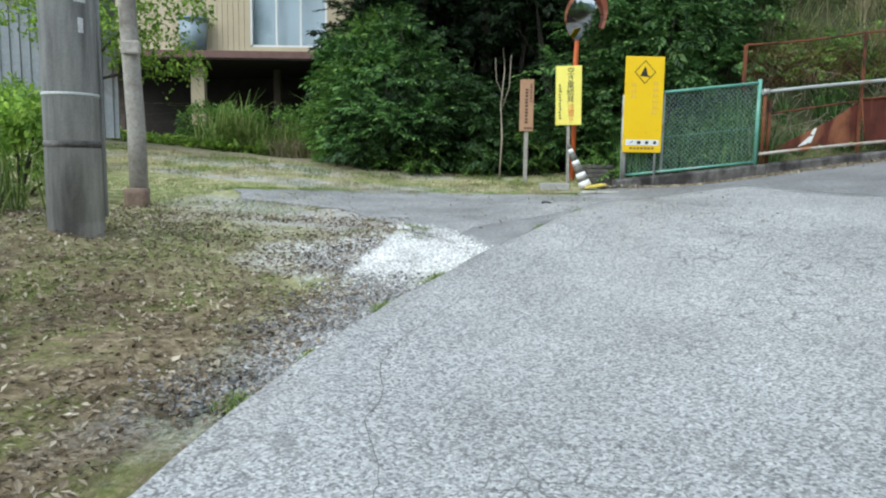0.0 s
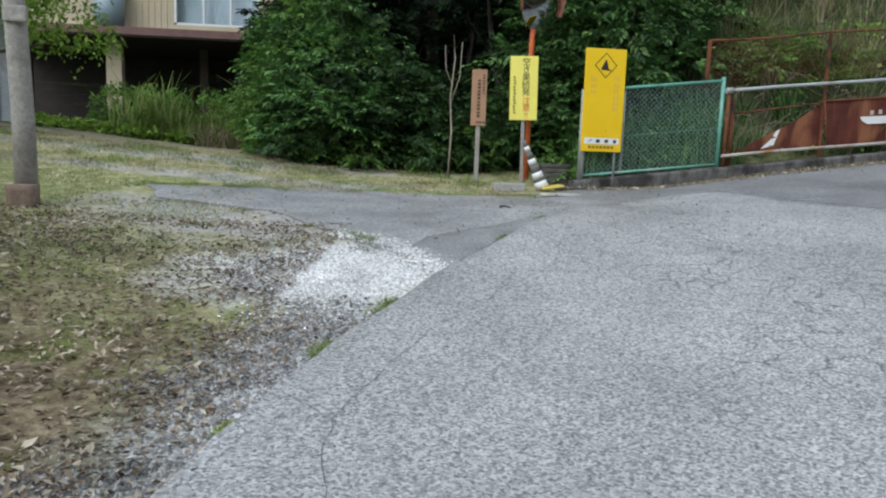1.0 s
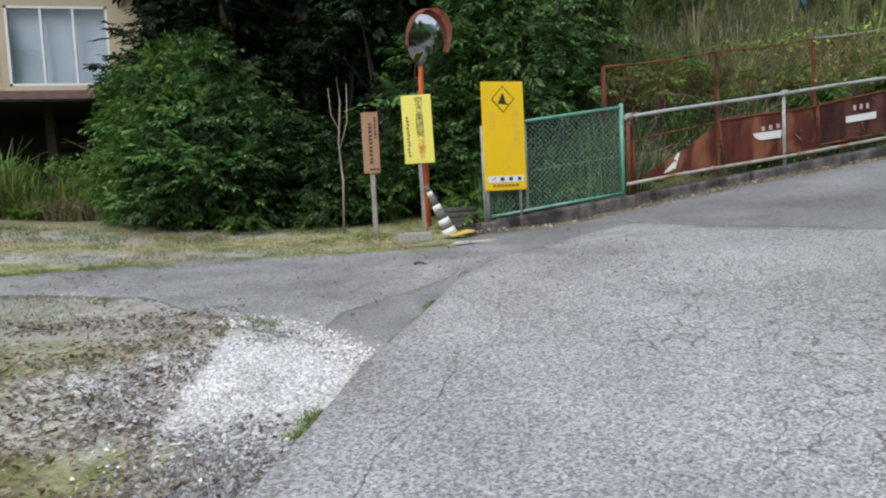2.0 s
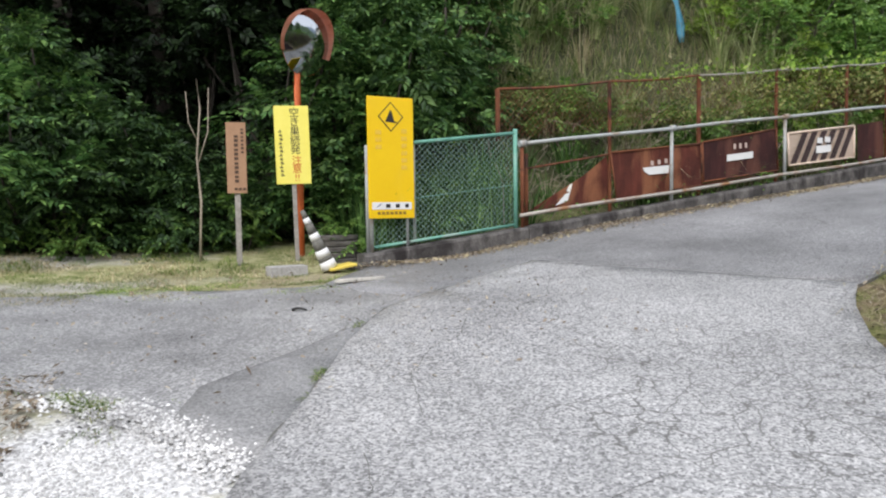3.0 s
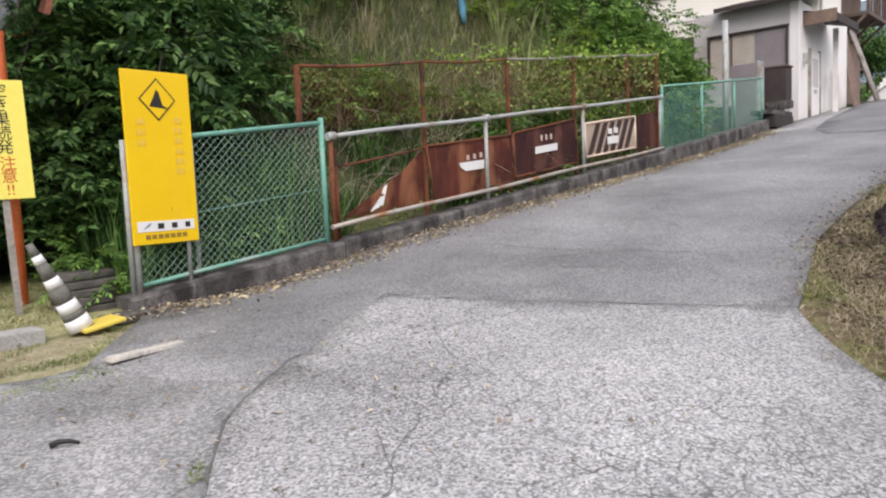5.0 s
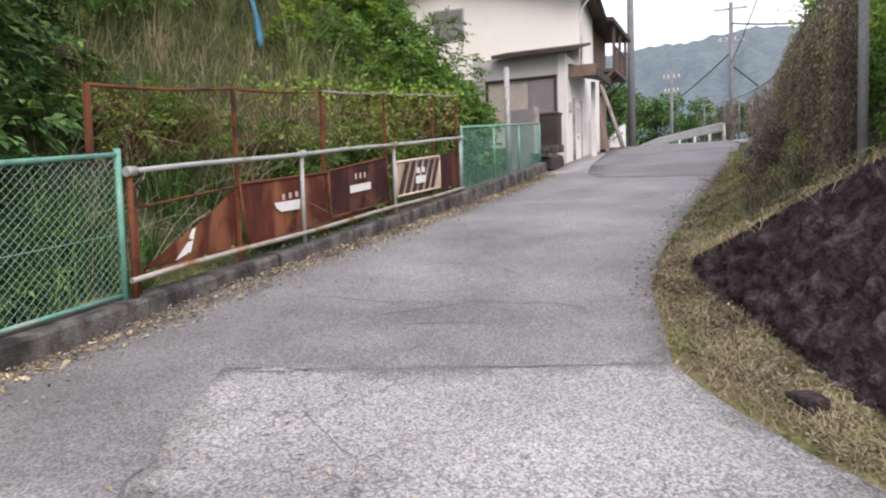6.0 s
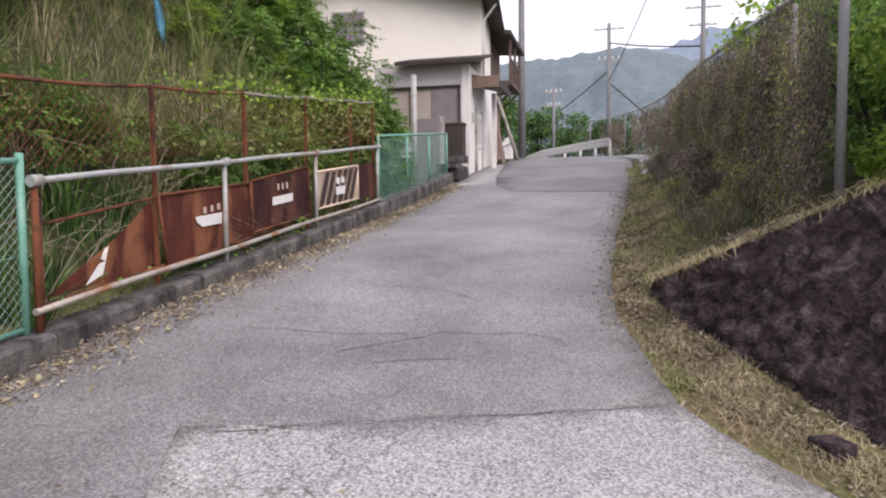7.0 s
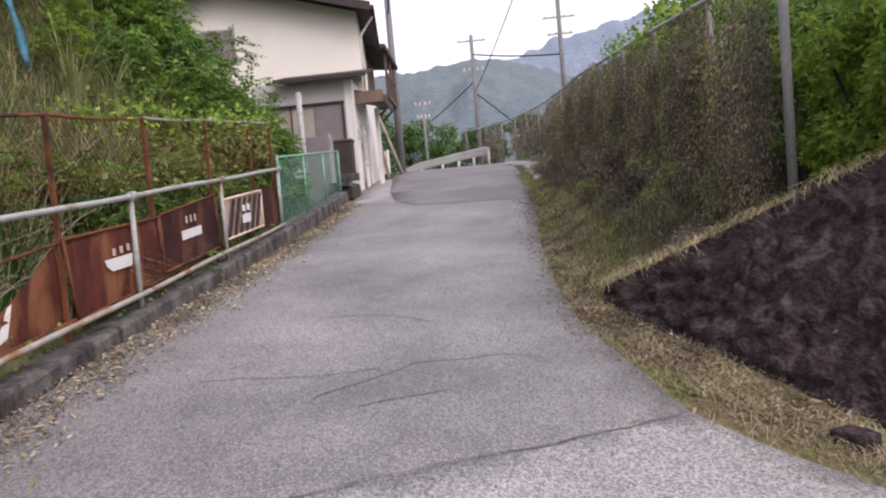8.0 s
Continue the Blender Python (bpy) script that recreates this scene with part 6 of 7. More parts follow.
def reeds(name, length, spread, n, width, material, label, group):
    """A clump of long blades that rise and arch over under their own weight."""
    root = thing(name, (0, 0, 0), label, "grass clump", group)
    a = rng.uniform(0, 2 * np.pi, n)
    D = np.stack([np.cos(a), np.sin(a), np.zeros(n)], 1)
    S = np.stack([-np.sin(a), np.cos(a), np.zeros(n)], 1)
    P = D * (spread * rng.random(n) ** 0.7)[:, None] - [0, 0, 0.05]
    L = length * rng.uniform(0.5, 1.2, n)[:, None]
    lean, drop = rng.uniform(0.15, 0.75, n)[:, None], rng.uniform(0.1, 0.75, n)[:, None]
    rings = []
    for u in (0, 0.25, 0.5, 0.75, 0.9, 1.0):
        c = P + D * L * lean * u ** 1.7 + np.array([[0, 0, 1.0]]) * L * (u - drop * u ** 2.6)
        w = width * (0.7 + 0.6 * u) * (1 - u ** 3) + 0.0015
        rings.append(np.stack([c - S * w / 2, c + S * w / 2], 1))
    V = np.stack(rings, 1).reshape(n, 12, 3)
    k = 12 * np.arange(n)[:, None]
    F = np.concatenate([k + [[2 * i, 2 * i + 1, 2 * i + 3, 2 * i + 2]] for i in range(5)], 0)
    arrays("blade_tuft", V.reshape(-1, 3), F, material, root)
    return root


def shrub(name, h, r, n, leaf, material, label, group, clumps=9, aspect=0.5):
    """A shrub at the origin: several stems and a crown of leaf clumps."""
    root = thing(name, (0, 0, 0), label, "shrub", group)
    cl = []
    for i in range(clumps):
        a, u = random.uniform(0, 2 * math.pi), random.random() ** 0.6
        z = h * random.uniform(0.22, 0.85)
        rr = r * random.uniform(0.24, 0.46)
        q = r * 0.75 * u * (1.1 - 0.45 * z / h)
        cl.append((q * math.cos(a), q * math.sin(a), z, rr))
    cl.append((0, 0, h * 0.85, r * 0.4))
    stems(root, (0, 0, -0.1), [c[:3] for c in cl[:6]], 0.012 + 0.012 * h)
    P, N = clump_points(cl, n)
    P[:, 2] = np.maximum(P[:, 2], 0.02)
    V, F = leaf_quads(P, N, np.full(n, leaf), aspect)
    arrays("crown", V, F, material, root)
    return root


def tree(name, at, h, r, n, leaf, material, label, group, low=0.35, trunk=0.16):
    root = thing(name, at, label, "tree", group)
    top = Vector((random.uniform(-0.4, 0.4), random.uniform(-0.4, 0.4), h * 0.8))
    part("trunk", bent([(0, 0, -0.3), (0.05, 0.02, h * 0.25), (top.x * 0.5, top.y * 0.6, h * 0.5), top], trunk, 9, 0.3), M_BARK, root)
    cl = []
    for i in range(16):
        z = h * random.uniform(low, 0.95)
        a = random.uniform(0, 2 * math.pi)
        q = r * random.uniform(0.2, 0.85) * (1.15 - 0.6 * z / h)
        cl.append((q * math.cos(a), q * math.sin(a), z, r * random.uniform(0.25, 0.42)))
    for c in cl[:7]:
        b = Vector((top.x * 0.5, top.y * 0.5, c[2] * 0.75))
        part("limb", tubed(b, c[:3], trunk * 0.35, trunk * 0.1, 5), M_BARK, root)
    P, N = clump_points(cl, n)
    V, F = leaf_quads(P, N, np.full(n, leaf))
    arrays("crown", V, F, material, root)
    return root


def plant(protos, places, smin, smax, sink=0.1):
    """Copies of the given plants at the places (x, y), turned and scaled; the first of each kind takes a place itself."""
    used = set()
    for i, (x, y) in enumerate(places):
        p = protos[i % len(protos)]
        s = random.uniform(smin, smax)
        m = pose(x, y, gzf(x, y) - sink, random.uniform(-6, 6), random.uniform(-6, 6), random.uniform(0, 360))
        ob = p
        if p.name in used:
            ob = copy_thing(p, m)
        used.add(p.name)
        ob.matrix_basis = m @ Matrix.Diagonal((s, s, s * random.uniform(0.9, 1.15), 1))


def jittered(x0, x1, y0, y1, dx, dy, keep=None, j=0.45):
    out = []
    y = y0
    while y <= y1:
        x = x0
        while x <= x1:
            p = (x + random.uniform(-j, j) * dx, y + random.uniform(-j, j) * dy)
            if keep is None or keep(*p):
                out.append(p)
            x += dx
        y += dy
    return out


# wooded edge behind the signs
edge_group = "shrubs at the wood's edge"
dark_a = leafy("forest_shrub", 2.3, 1.05, 520, 0.115, M_LEAF_DARK, "dark green broadleaf shrub with layered twigs at the wood's edge", edge_group, 16)
dark_b = leafy("forest_shrub", 3.1, 1.15, 700, 0.12, M_LEAF_DARK, "tall dark green broadleaf shrub at the wood's edge", edge_group, 20)
mid_a = leafy("forest_shrub", 2.6, 1.1, 600, 0.12, M_LEAF_MID, "fresh green broadleaf shrub at the wood's edge", edge_group, 17)
shade_a = leafy("forest_shrub", 2.2, 1.0, 520, 0.115, M_LEAF_SHADE, "dark green shrub with the hollow's shade in its leaf colour", edge_group, 15)
deep_a = leafy("forest_shrub", 3.2, 1.2, 620, 0.13, M_LEAF_DEEPSHADE, "shrub deep in the wood, its shade coloured almost black", edge_group, 18)
plant([mid_a], [(-1.45, 13.9), (-1.3, 14.6)], 0.9, 1.0)
plant([dark_b, dark_a], [(-1.0, 13.9), (-1.0, 13.2), (-1.6, 15.1),  (2.9, 12.75), (2.6, 13.2), (3.5, 12.5), (3.5, 13.4), (4.2, 13.0), (3.9, 14.2), (4.7, 14.4), (4.6, 13.2)], 0.9, 1.15)
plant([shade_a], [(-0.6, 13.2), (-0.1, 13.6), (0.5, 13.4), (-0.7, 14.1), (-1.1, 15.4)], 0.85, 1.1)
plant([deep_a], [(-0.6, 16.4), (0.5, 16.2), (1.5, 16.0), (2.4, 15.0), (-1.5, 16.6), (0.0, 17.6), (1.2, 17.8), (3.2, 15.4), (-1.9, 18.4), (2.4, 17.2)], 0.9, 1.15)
low_a = leafy("forest_shrub", 1.5, 0.8, 260, 0.11, M_LEAF_SHADE, "low dark green broadleaf shrub with the wood's shade in its colour", edge_group, 9)
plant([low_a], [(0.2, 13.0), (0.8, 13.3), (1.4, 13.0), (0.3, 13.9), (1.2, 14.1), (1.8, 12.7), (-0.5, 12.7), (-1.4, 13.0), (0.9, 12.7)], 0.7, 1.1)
plant([leafy("low_shrub", 0.75, 0.5, 80, 0.10, M_LEAF_MID, "low fresh green shrub in the grass", "low shrubs", 6)], [(2.46, 11.5), (1.5, 12.3), (0.6, 12.5), (-0.4, 12.5), (-1.3, 12.9), (3.3, 11.95), (3.9, 11.9), (4.5, 11.85), (-2.0, 13.7)], 0.55, 0.9, 0.04)
# tree crowns take the near-black leaves that hold the wood's shade
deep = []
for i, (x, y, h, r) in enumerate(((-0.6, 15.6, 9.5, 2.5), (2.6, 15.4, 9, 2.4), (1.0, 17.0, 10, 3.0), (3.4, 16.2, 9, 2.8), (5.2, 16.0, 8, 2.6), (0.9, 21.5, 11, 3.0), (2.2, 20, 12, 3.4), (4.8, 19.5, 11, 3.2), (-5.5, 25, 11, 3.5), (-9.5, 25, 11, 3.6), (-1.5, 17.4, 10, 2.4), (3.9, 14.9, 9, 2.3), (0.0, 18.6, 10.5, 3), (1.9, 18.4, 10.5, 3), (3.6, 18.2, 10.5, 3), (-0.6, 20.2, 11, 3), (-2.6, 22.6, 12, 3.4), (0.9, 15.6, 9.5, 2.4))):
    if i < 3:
        deep.append(tree("forest_tree", (x, y, gzf(x, y)), h, r, 9500, 0.25, M_LEAF_DEEPSHADE, "tall forest tree behind the shrubs, deep shade in its leaf colour", "forest trees", 0.36, 0.17))
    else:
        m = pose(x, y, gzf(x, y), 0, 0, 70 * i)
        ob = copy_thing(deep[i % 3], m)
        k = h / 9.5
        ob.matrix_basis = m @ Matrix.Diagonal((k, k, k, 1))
first = [tree("slope_tree", (x, y, gzf(x, y) - 2), 6.5, 2.1, 7500, 0.17, M_LEAF_DARK, "green broadleaf tree on the slope", "trees on the slopes", 0.3, 0.14) for x, y in ((7.0, 17.2), (10.0, 17.3), (12.6, 17.0))]

# the dead bare sapling by the brown notice
sap = thing("bare_sapling", (0.9, 11.7, gzf(0.9, 11.7)), "thin bare grey sapling with two forks", "sapling")
part("trunk", bent([(0, 0, -0.1), (0.03, 0, 0.7), (0.0, 0, 1.2), (0.05, 0, 1.75), (0.02, 0, 2.1)], 0.018, 6, 0.4), M_DEADSTEM, sap)
part("twig", bent([(0.02, 0, 1.15), (0.13, 0, 1.5), (0.15, 0, 2.0)], 0.01, 5, 0.5), M_DEADSTEM, sap)
part("twig", bent([(0.03, 0, 1.35), (-0.08, 0, 1.6), (-0.1, 0, 1.95)], 0.008, 5, 0.5), M_DEADSTEM, sap)

# steep hillside behind the fences
slope_group = "shrubs on the hillside"


def off_sheet(x, y):
    """Keeps plants from growing over the hanging blue sheet."""
    return not (8.4 < x < 10.4 and 12.4 < y < 13.7)


hill_a = leafy("hillside_shrub", 1.1, 0.75, 210, 0.095, M_LEAF_MID, "green leafy shrub on the steep hillside", slope_group, 9)
hill_b = shrub("hillside_shrub", 0.9, 0.7, 1500, 0.062, M_LEAF_OLIVE, "olive vine-tangled shrub on the steep hillside", slope_group, 8)
hill_c = leafy("hillside_shrub", 1.2, 0.85, 210, 0.075, M_LEAF_MID, "straggling green shrub on the steep hillside", slope_group, 9)
hill_d = leafy("hillside_shrub", 0.8, 0.65, 170, 0.09, M_LEAF_LIME, "bright yellow-green shrub on the steep hillside", slope_group, 7)
plant([hill_a, hill_c, hill_d, hill_b], jittered(4.7, 9.8, 12.1, 15.4, 0.95, 0.75, off_sheet), 0.7, 1.1, 0.15)
plant([hill_a, hill_d, hill_c, hill_a, hill_b, hill_d], jittered(10.2, 15.2, 12.1, 15.4, 0.9, 0.66, off_sheet), 0.75, 1.2, 0.15)
reed_a = reeds("reed_clump", 1.25, 0.14, 90, 0.020, M_REED, "tall arching green grass clump on the hillside", "grass clumps on the hillside")
reed_b = reeds("reed_clump", 1.05, 0.16, 80, 0.017, M_LEAF_DARK, "deep green arching grass clump on the hillside", "grass clumps on the hillside")
reed_c = reeds("reed_clump", 1.0, 0.18, 60, 0.012, M_STRAW, "dry straw-coloured grass clump on the hillside", "grass clumps on the hillside")
reed_d = reeds("reed_clump", 1.15, 0.16, 85, 0.020, M_REED, "pale green arching grass clump high on the hillside", "grass clumps on the hillside")
plant([reed_b], jittered(4.7, 7.4, 11.6, 12.2, 0.6, 0.5), 0.7, 1.1, 0.08)
plant([reed_b, reed_a, reed_c], jittered(6.6, 11.4, 12.2, 12.8, 0.65, 0.55, off_sheet), 0.7, 1.15, 0.08)
plant([reed_d, reed_a, reed_d, reed_c], jittered(6.0, 12.6, 13.0, 15.4, 0.58, 0.56, off_sheet), 0.8, 1.25, 0.08)
plant([leafy("hillside_shrub", 1.7, 1.0, 420, 0.11, M_LEAF_MID, "large bright green shrub overhanging the lane house", slope_group, 12)], [(14.7, 12.5), (15.3, 13.2), (14.9, 13.9), (14.0, 13.0), (14.3, 12.2), (15.2, 14.8), (13.4, 14.2), (15.6, 12.7), (15.7, 13.4), (15.5, 12.2)], 0.8, 1.1, 0.2)
for i, (x, y) in enumerate(((15.2, 17.6), (8.5, 19.5), (13.8, 20), (11.3, 19.4), (6.2, 18.2))):
    m = pose(x, y, gzf(x, y) - 2, 0, 0, 50 * i)
    copy_thing(first[i % 3], m).matrix_basis = m @ Matrix.Diagonal((1.1, 1.1, 1.0, 1))

V, F = blades(on_land(9000, (4.6, 16.0, 11.5, 14.8), lambda x, y: (x > 6.8) | (y > 12.6)), 0.42, 0.011, 1.3)
stuff("hillside_grass", V, F, M_GRASS, "long green grass on the steep hillside", "grass")
V, F = blades(on_land(4500, (4.6, 13.5, 11.5, 14.8), lambda x, y: (x > 7.4) | (y > 12.8)), 0.6, 0.008, 1.5)
stuff("dead_grass", V, F, M_STRAW, "long dead straw stems among the hillside plants", "dead grass")
V, F = blades(on_land(2200, (2.75, 5.2, 11.45, 12.4)), 0.85, 0.018, 0.5)
stuff("tall_grass", V, F, M_LEAF_DARK, "tall broad-bladed grass behind the green fence", "grass")


def vine_over(name, pts_fn, n, leaf, material, label, spread=(0.2, 0.06, 0.12)):
    t = rng.random(n)
    P = np.array([pts_fn(u) for u in t]) + rng.normal(0, 1, (n, 3)) * np.array(spread)
    N = np.tile([[0, -0.6, 0.6]], (n, 1)) + rng.normal(0, 0.3, (n, 3))
    V, F = leaf_quads(P, N, np.full(n, leaf), 0.7)
    stuff(name, V, F, material, label, "vine")


vine_over("fence_vine", lambda u: (6.6 + 6 * u, 11.1, 3.35 + 0.1165 * (6.6 + 6 * u - 4.53) + 0.02), 420, 0.07, M_LEAF_LIME, "bright vine leaves running along the rusty fence top", (0.2, 0.08, 0.09))
vine_over("fence_vine", lambda u: (7.5 + 5.5 * u, 11.16, 3.0 + 0.117 * (7.5 + 5.5 * u - 4.53)), 1000, 0.07, M_LEAF_OLIVE, "olive vine leaves hanging in the rusty wire", (0.3, 0.06, 0.26))
vine_over("fence_vine", lambda u: (5.0 + 7.2 * u, 11.05, kerb_top(5.0 + 7.2 * u) + 0.06), 450, 0.045, M_LEAF_MID, "small green weeds along the kerb top", (0.3, 0.05, 0.06))

# bare tangled stems in front of the hillside
bm = bmesh.new()
for i in range(170):
    x, y = random.uniform(4.9, 12.5), random.uniform(11.4, 12.6)
    p = Vector((x, y, gzf(x, y)))
    d = Vector((random.uniform(-0.5, 0.5), random.uniform(-0.3, 0.1), 1.0))
    r = random.uniform(0.004, 0.009)
    for k in range(4):
        q = p + d * random.uniform(0.22, 0.42)
        q.y = max(q.y, 11.3)
        tube(bm, p, q, r, r * 0.8, 4, False)
        p, r = q, r * 0.8
        d = d + Vector((random.uniform(-0.6, 0.6), random.uniform(-0.3, 0.1), random.uniform(-0.7, 0.0)))
tagged(part("bare_stems", bm, M_DEADSTEM), "pale bare tangled stems on the hillside", "stems", kind="stuff")

# pale blue sheet hanging on the hillside
bs = thing("blue_sheet", (9.93, 13.4, 4.9), "torn pale blue sheet hanging on the hillside", "sheet")
bm = bmesh.new()
rows = []
for i in range(14):
    z = i * 0.17
    w = 0.13 + 0.13 * (i / 13) + 0.05 * math.sin(i * 1.3)
    rows.append([bm.verts.new((-w / 2 + w * j / 4 + 0.03 * math.sin(i * 0.8), 0.03 * math.sin(j * 2 + i) + 0.2 * z, z)) for j in range(5)])
for a, b in zip(rows, rows[1:]):
    for j in range(4):
        bm.faces.new((a[j], a[j + 1], b[j + 1], b[j])).smooth = True
bmesh.ops.solidify(bm, geom=bm.faces[:], thickness=0.004)
part("cloth", bm, M_BLUE, bs)

# left side of the yard and below the raised house
plant([shrub("yard_shrub", 1.2, 0.75, 1300, 0.10, M_LEAF_MID, "leafy green bush below the raised house", "bushes in the yard", 8)], [(-5.0, 16.5), (-4.4, 16.4), (-5.6, 16.8), (-3.0, 16.6), (-2.5, 16.2), (-3.8, 16.8)], 0.75, 1.1, 0.05)
P = on_land(2600, (-5.2, -1.4, 15.2, 16.8))
V, F = blades(P, 0.25 + 1.0 * np.array([max(0.0, 0.5 + 1.1 * noise.noise(Vector((p[0] * 1.6, p[1] * 1.6, 0)))) for p in P]), 0.026, 0.9)
stuff("tall_grass", V, F, M_GRASS, "tall green grass below the raised house", "grass")
V, F = blades(on_land(500, (-3.6, -1.8, 14.6, 15.6)), 0.5, 0.016, 1.2)
stuff("dead_grass", V, F, M_STRAW, "flattened dead straw heap by the bushes", "dead grass")
P, N = on_land(2600, (-8, -2.2, 14.9, 16.0), lift=0.1), None
V, F = leaf_quads(P + rng.normal(0, 0.05, P.shape), np.tile([[0, 0, 1.0]], (len(P), 1)), np.full(len(P), 0.10), 0.8)
stuff("ground_cover", V, F, M_LEAF_LIME, "bright low weeds along the yard's far edge", "weeds")
tree("maple_tree", (-6.05, 12.2, gzf(-6.05, 12.2)), 4.6, 2.0, 9000, 0.10, M_LEAF_LIME, "maple with fresh yellow-green leaves beside the house", "", 0.27, 0.1)
plant([shrub("edge_shrub", 1.1, 0.7, 1800, 0.085, M_LEAF_LIME, "yellow-green bush at the yard's edge", "bushes at the yard's edge", 8)], [(-4.3, 6.0), (-4.8, 6.7), (-4.4, 7.4), (-5.2, 8.0), (-5.4, 9.2), (-4.5, 5.2)], 0.7, 1.05, 0.1)
V, F = blades(on_land(200, (-4.6, -3.6, 5.6, 6.8)), 0.7, 0.016, 1.0)
stuff("tall_grass", V, F, M_GRASS, "arching yellow-green leaves beside the concrete pole", "grass")

# short grass and weeds in the yard



def patchy(x, y, f=0.9, cut=0.0):
    return np.array([noise.noise(Vector((a * f, b * f, 5.5))) > cut for a, b in zip(x, y)])


def yard_grass(x, y):
    inside = (x < -1.0 - 0.15 * (y - 4)) | (y > 9.7)
    gravel = (np.hypot((x + 0.5) / 1.2, (y - 6.0) / 1.1) < 1) | ((np.abs(x + 1.2 - 0.42 * (y - 3.9)) < 0.5) & (y < 6))
    paved = (x > -1.5) & (y > 6.2) & (y < 9.5)
    return inside & ~gravel & ~paved & patchy(x, y, 0.9, -0.4) & patchy(x, y, 2.7, -0.1)


V, F = blades(on_land(150000, (-6.5, 2.6, 1.5, 13.0), yard_grass), 0.03, 0.004, 1.7)
stuff("yard_grass", V, F, M_GRASS, "short patchy grass in the yard", "grass")
V, F = blades(on_land(22000, (-6, 2.0, 9.9, 13.2), lambda x, y: (y > 10.0 + 0.75 * step(0.0, 1.6, x)) & patchy(x, y * 2, 0.8, 0.0) & patchy(x, y, 2.6, -0.1)), 0.08, 0.006, 1.2)
stuff("yard_grass", V, F, M_GRASS, "longer grass along the wood's edge", "grass")
V, F = blades(on_land(16000, (-5.5, 2.3, 9.6, 12.8), lambda x, y: ((x < 1.6) | (y > 10.85)) & patchy(x, y, 1.9, 0.0)), 0.06, 0.005, 2.2)
stuff("dead_grass", V, F, M_STRAW, "dry cut grass lying by the signs", "dead grass")


def along(points, n, spread):
    """Places scattered about a line on the ground."""
    P = np.array(points, float)
    seg = np.linalg.norm(np.diff(P, axis=0), axis=1)
    k = rng.choice(len(seg), n, p=seg / seg.sum())
    t = rng.random(n)[:, None]
    q = P[k] * (1 - t) + P[k + 1] * t + rng.normal(0, spread, (n, 2))
    return np.stack([q[:, 0], q[:, 1], gz(q[:, 0], q[:, 1])], 1)


def clumpy(P, f=2.0, cut=0.1):
    return P[np.array([noise.noise(Vector((p[0] * f, p[1] * f, 2.2))) > cut for p in P])]


joint = [(-1.0, 2.6), (-0.9, 3.1), (-0.57, 4.1), (0.3, 6.0), (0.1, 6.6), (-0.4, 7.2)]
V, F = blades(clumpy(along(joint, 5000, 0.045), 2.2, 0.2), 0.045, 0.006, 1.4)
stuff("joint_weeds", V, F, M_GRASS, "small green weeds growing along the paving joint", "weeds")
V, F = blades(clumpy(along([(0.33, 6.0), (0.91, 6.82), (1.48, 7.71), (1.75, 8.08), (2.2, 8.42), (2.0, 8.8), (1.95, 9.3)], 4200, 0.026), 2.6, 0.22), 0.045, 0.006, 1.3)
stuff("joint_weeds", V, F, M_GRASS, "small green weeds growing along the paving joint", "weeds")
V, F = blades(clumpy(along([(4.9, 6.2), (5.6, 6.5), (6.6, 6.75), (7.6, 6.9), (9.5, 6.9), (13, 6.75), (17, 6.4)], 9000, 0.12), 1.7, 0.2), 0.045, 0.006, 1.2)
stuff("verge_grass", V, F, M_GRASS, "short green grass along the lane's verge", "grass")
V, F = blades(clumpy(along([(3.9, 5.35), (4.6, 5.75), (5.6, 6.25), (6.8, 6.65), (9, 6.7), (13, 6.5)], 8000, 0.2), 2.3, -0.1), 0.07, 0.005, 2.6)
stuff("dead_grass", V, F, M_STRAW, "dry cut straw lying at the foot of the stone wall", "dead grass")
V, F = blades(clumpy(on_land(15000, (7.6, 22, 5.0, 6.7)), 1.4, -0.05), 0.11, 0.007, 1.5)
stuff("bank_grass", V, F, M_LEAF_OLIVE, "rough olive grass on the bank below the tall fence", "grass")
V, F = blades(on_land(9000, (7.6, 22, 4.9, 6.2)), 0.25, 0.008, 1.4)
stuff("dead_grass", V, F, M_LEAF_BROWN, "dead brown stems on the bank below the fence", "dead grass")
wt = np.array([(7.6 - 0.917 * s + 0.4 * (0.45 * wall_height(s) + 0.1), 6.72 - 0.4 * s - 0.917 * (0.45 * wall_height(s) + 0.1)) for s in np.linspace(0, 3.2, 30)])
P = along(wt, 2400, 0.07)
sw = (7.6 - P[:, 0]) * 0.917 + (6.72 - P[:, 1]) * 0.4
P[:, 2] = np.maximum(P[:, 2], road_z(P[:, 0], P[:, 1]) + np.clip(0.17 + 0.55 * np.maximum(sw, 0), 0, 1.55) - 0.02)
V, F = blades(P, 0.12, 0.007, 2.0)
stuff("dead_grass", V, F, M_STRAW, "dry straw hanging over the stone wall's top", "dead grass")

V, F = blades(clumpy(along([(-1.2, 6.9), (0.1, 6.75), (-0.5, 7.5), (-1.5, 8.2), (-2.6, 9.2), (-0.9, 9.7), (0.6, 9.9), (1.9, 9.85)], 9000, 0.10), 2.6, 0.16), 0.026, 0.005, 1.8)
stuff("edge_weeds", V, F, M_GRASS, "ragged weeds creeping over the old asphalt's edge", "weeds")

V, F = blades(clumpy(along([(-2.7, 9.2), (-1.8, 9.6), (-0.9, 10.0), (0.2, 9.98), (0.9, 9.7), (1.84, 9.52), (2.1, 9.75)], 15000, 0.17), 2.2, 0.0), 0.036, 0.005, 1.8)
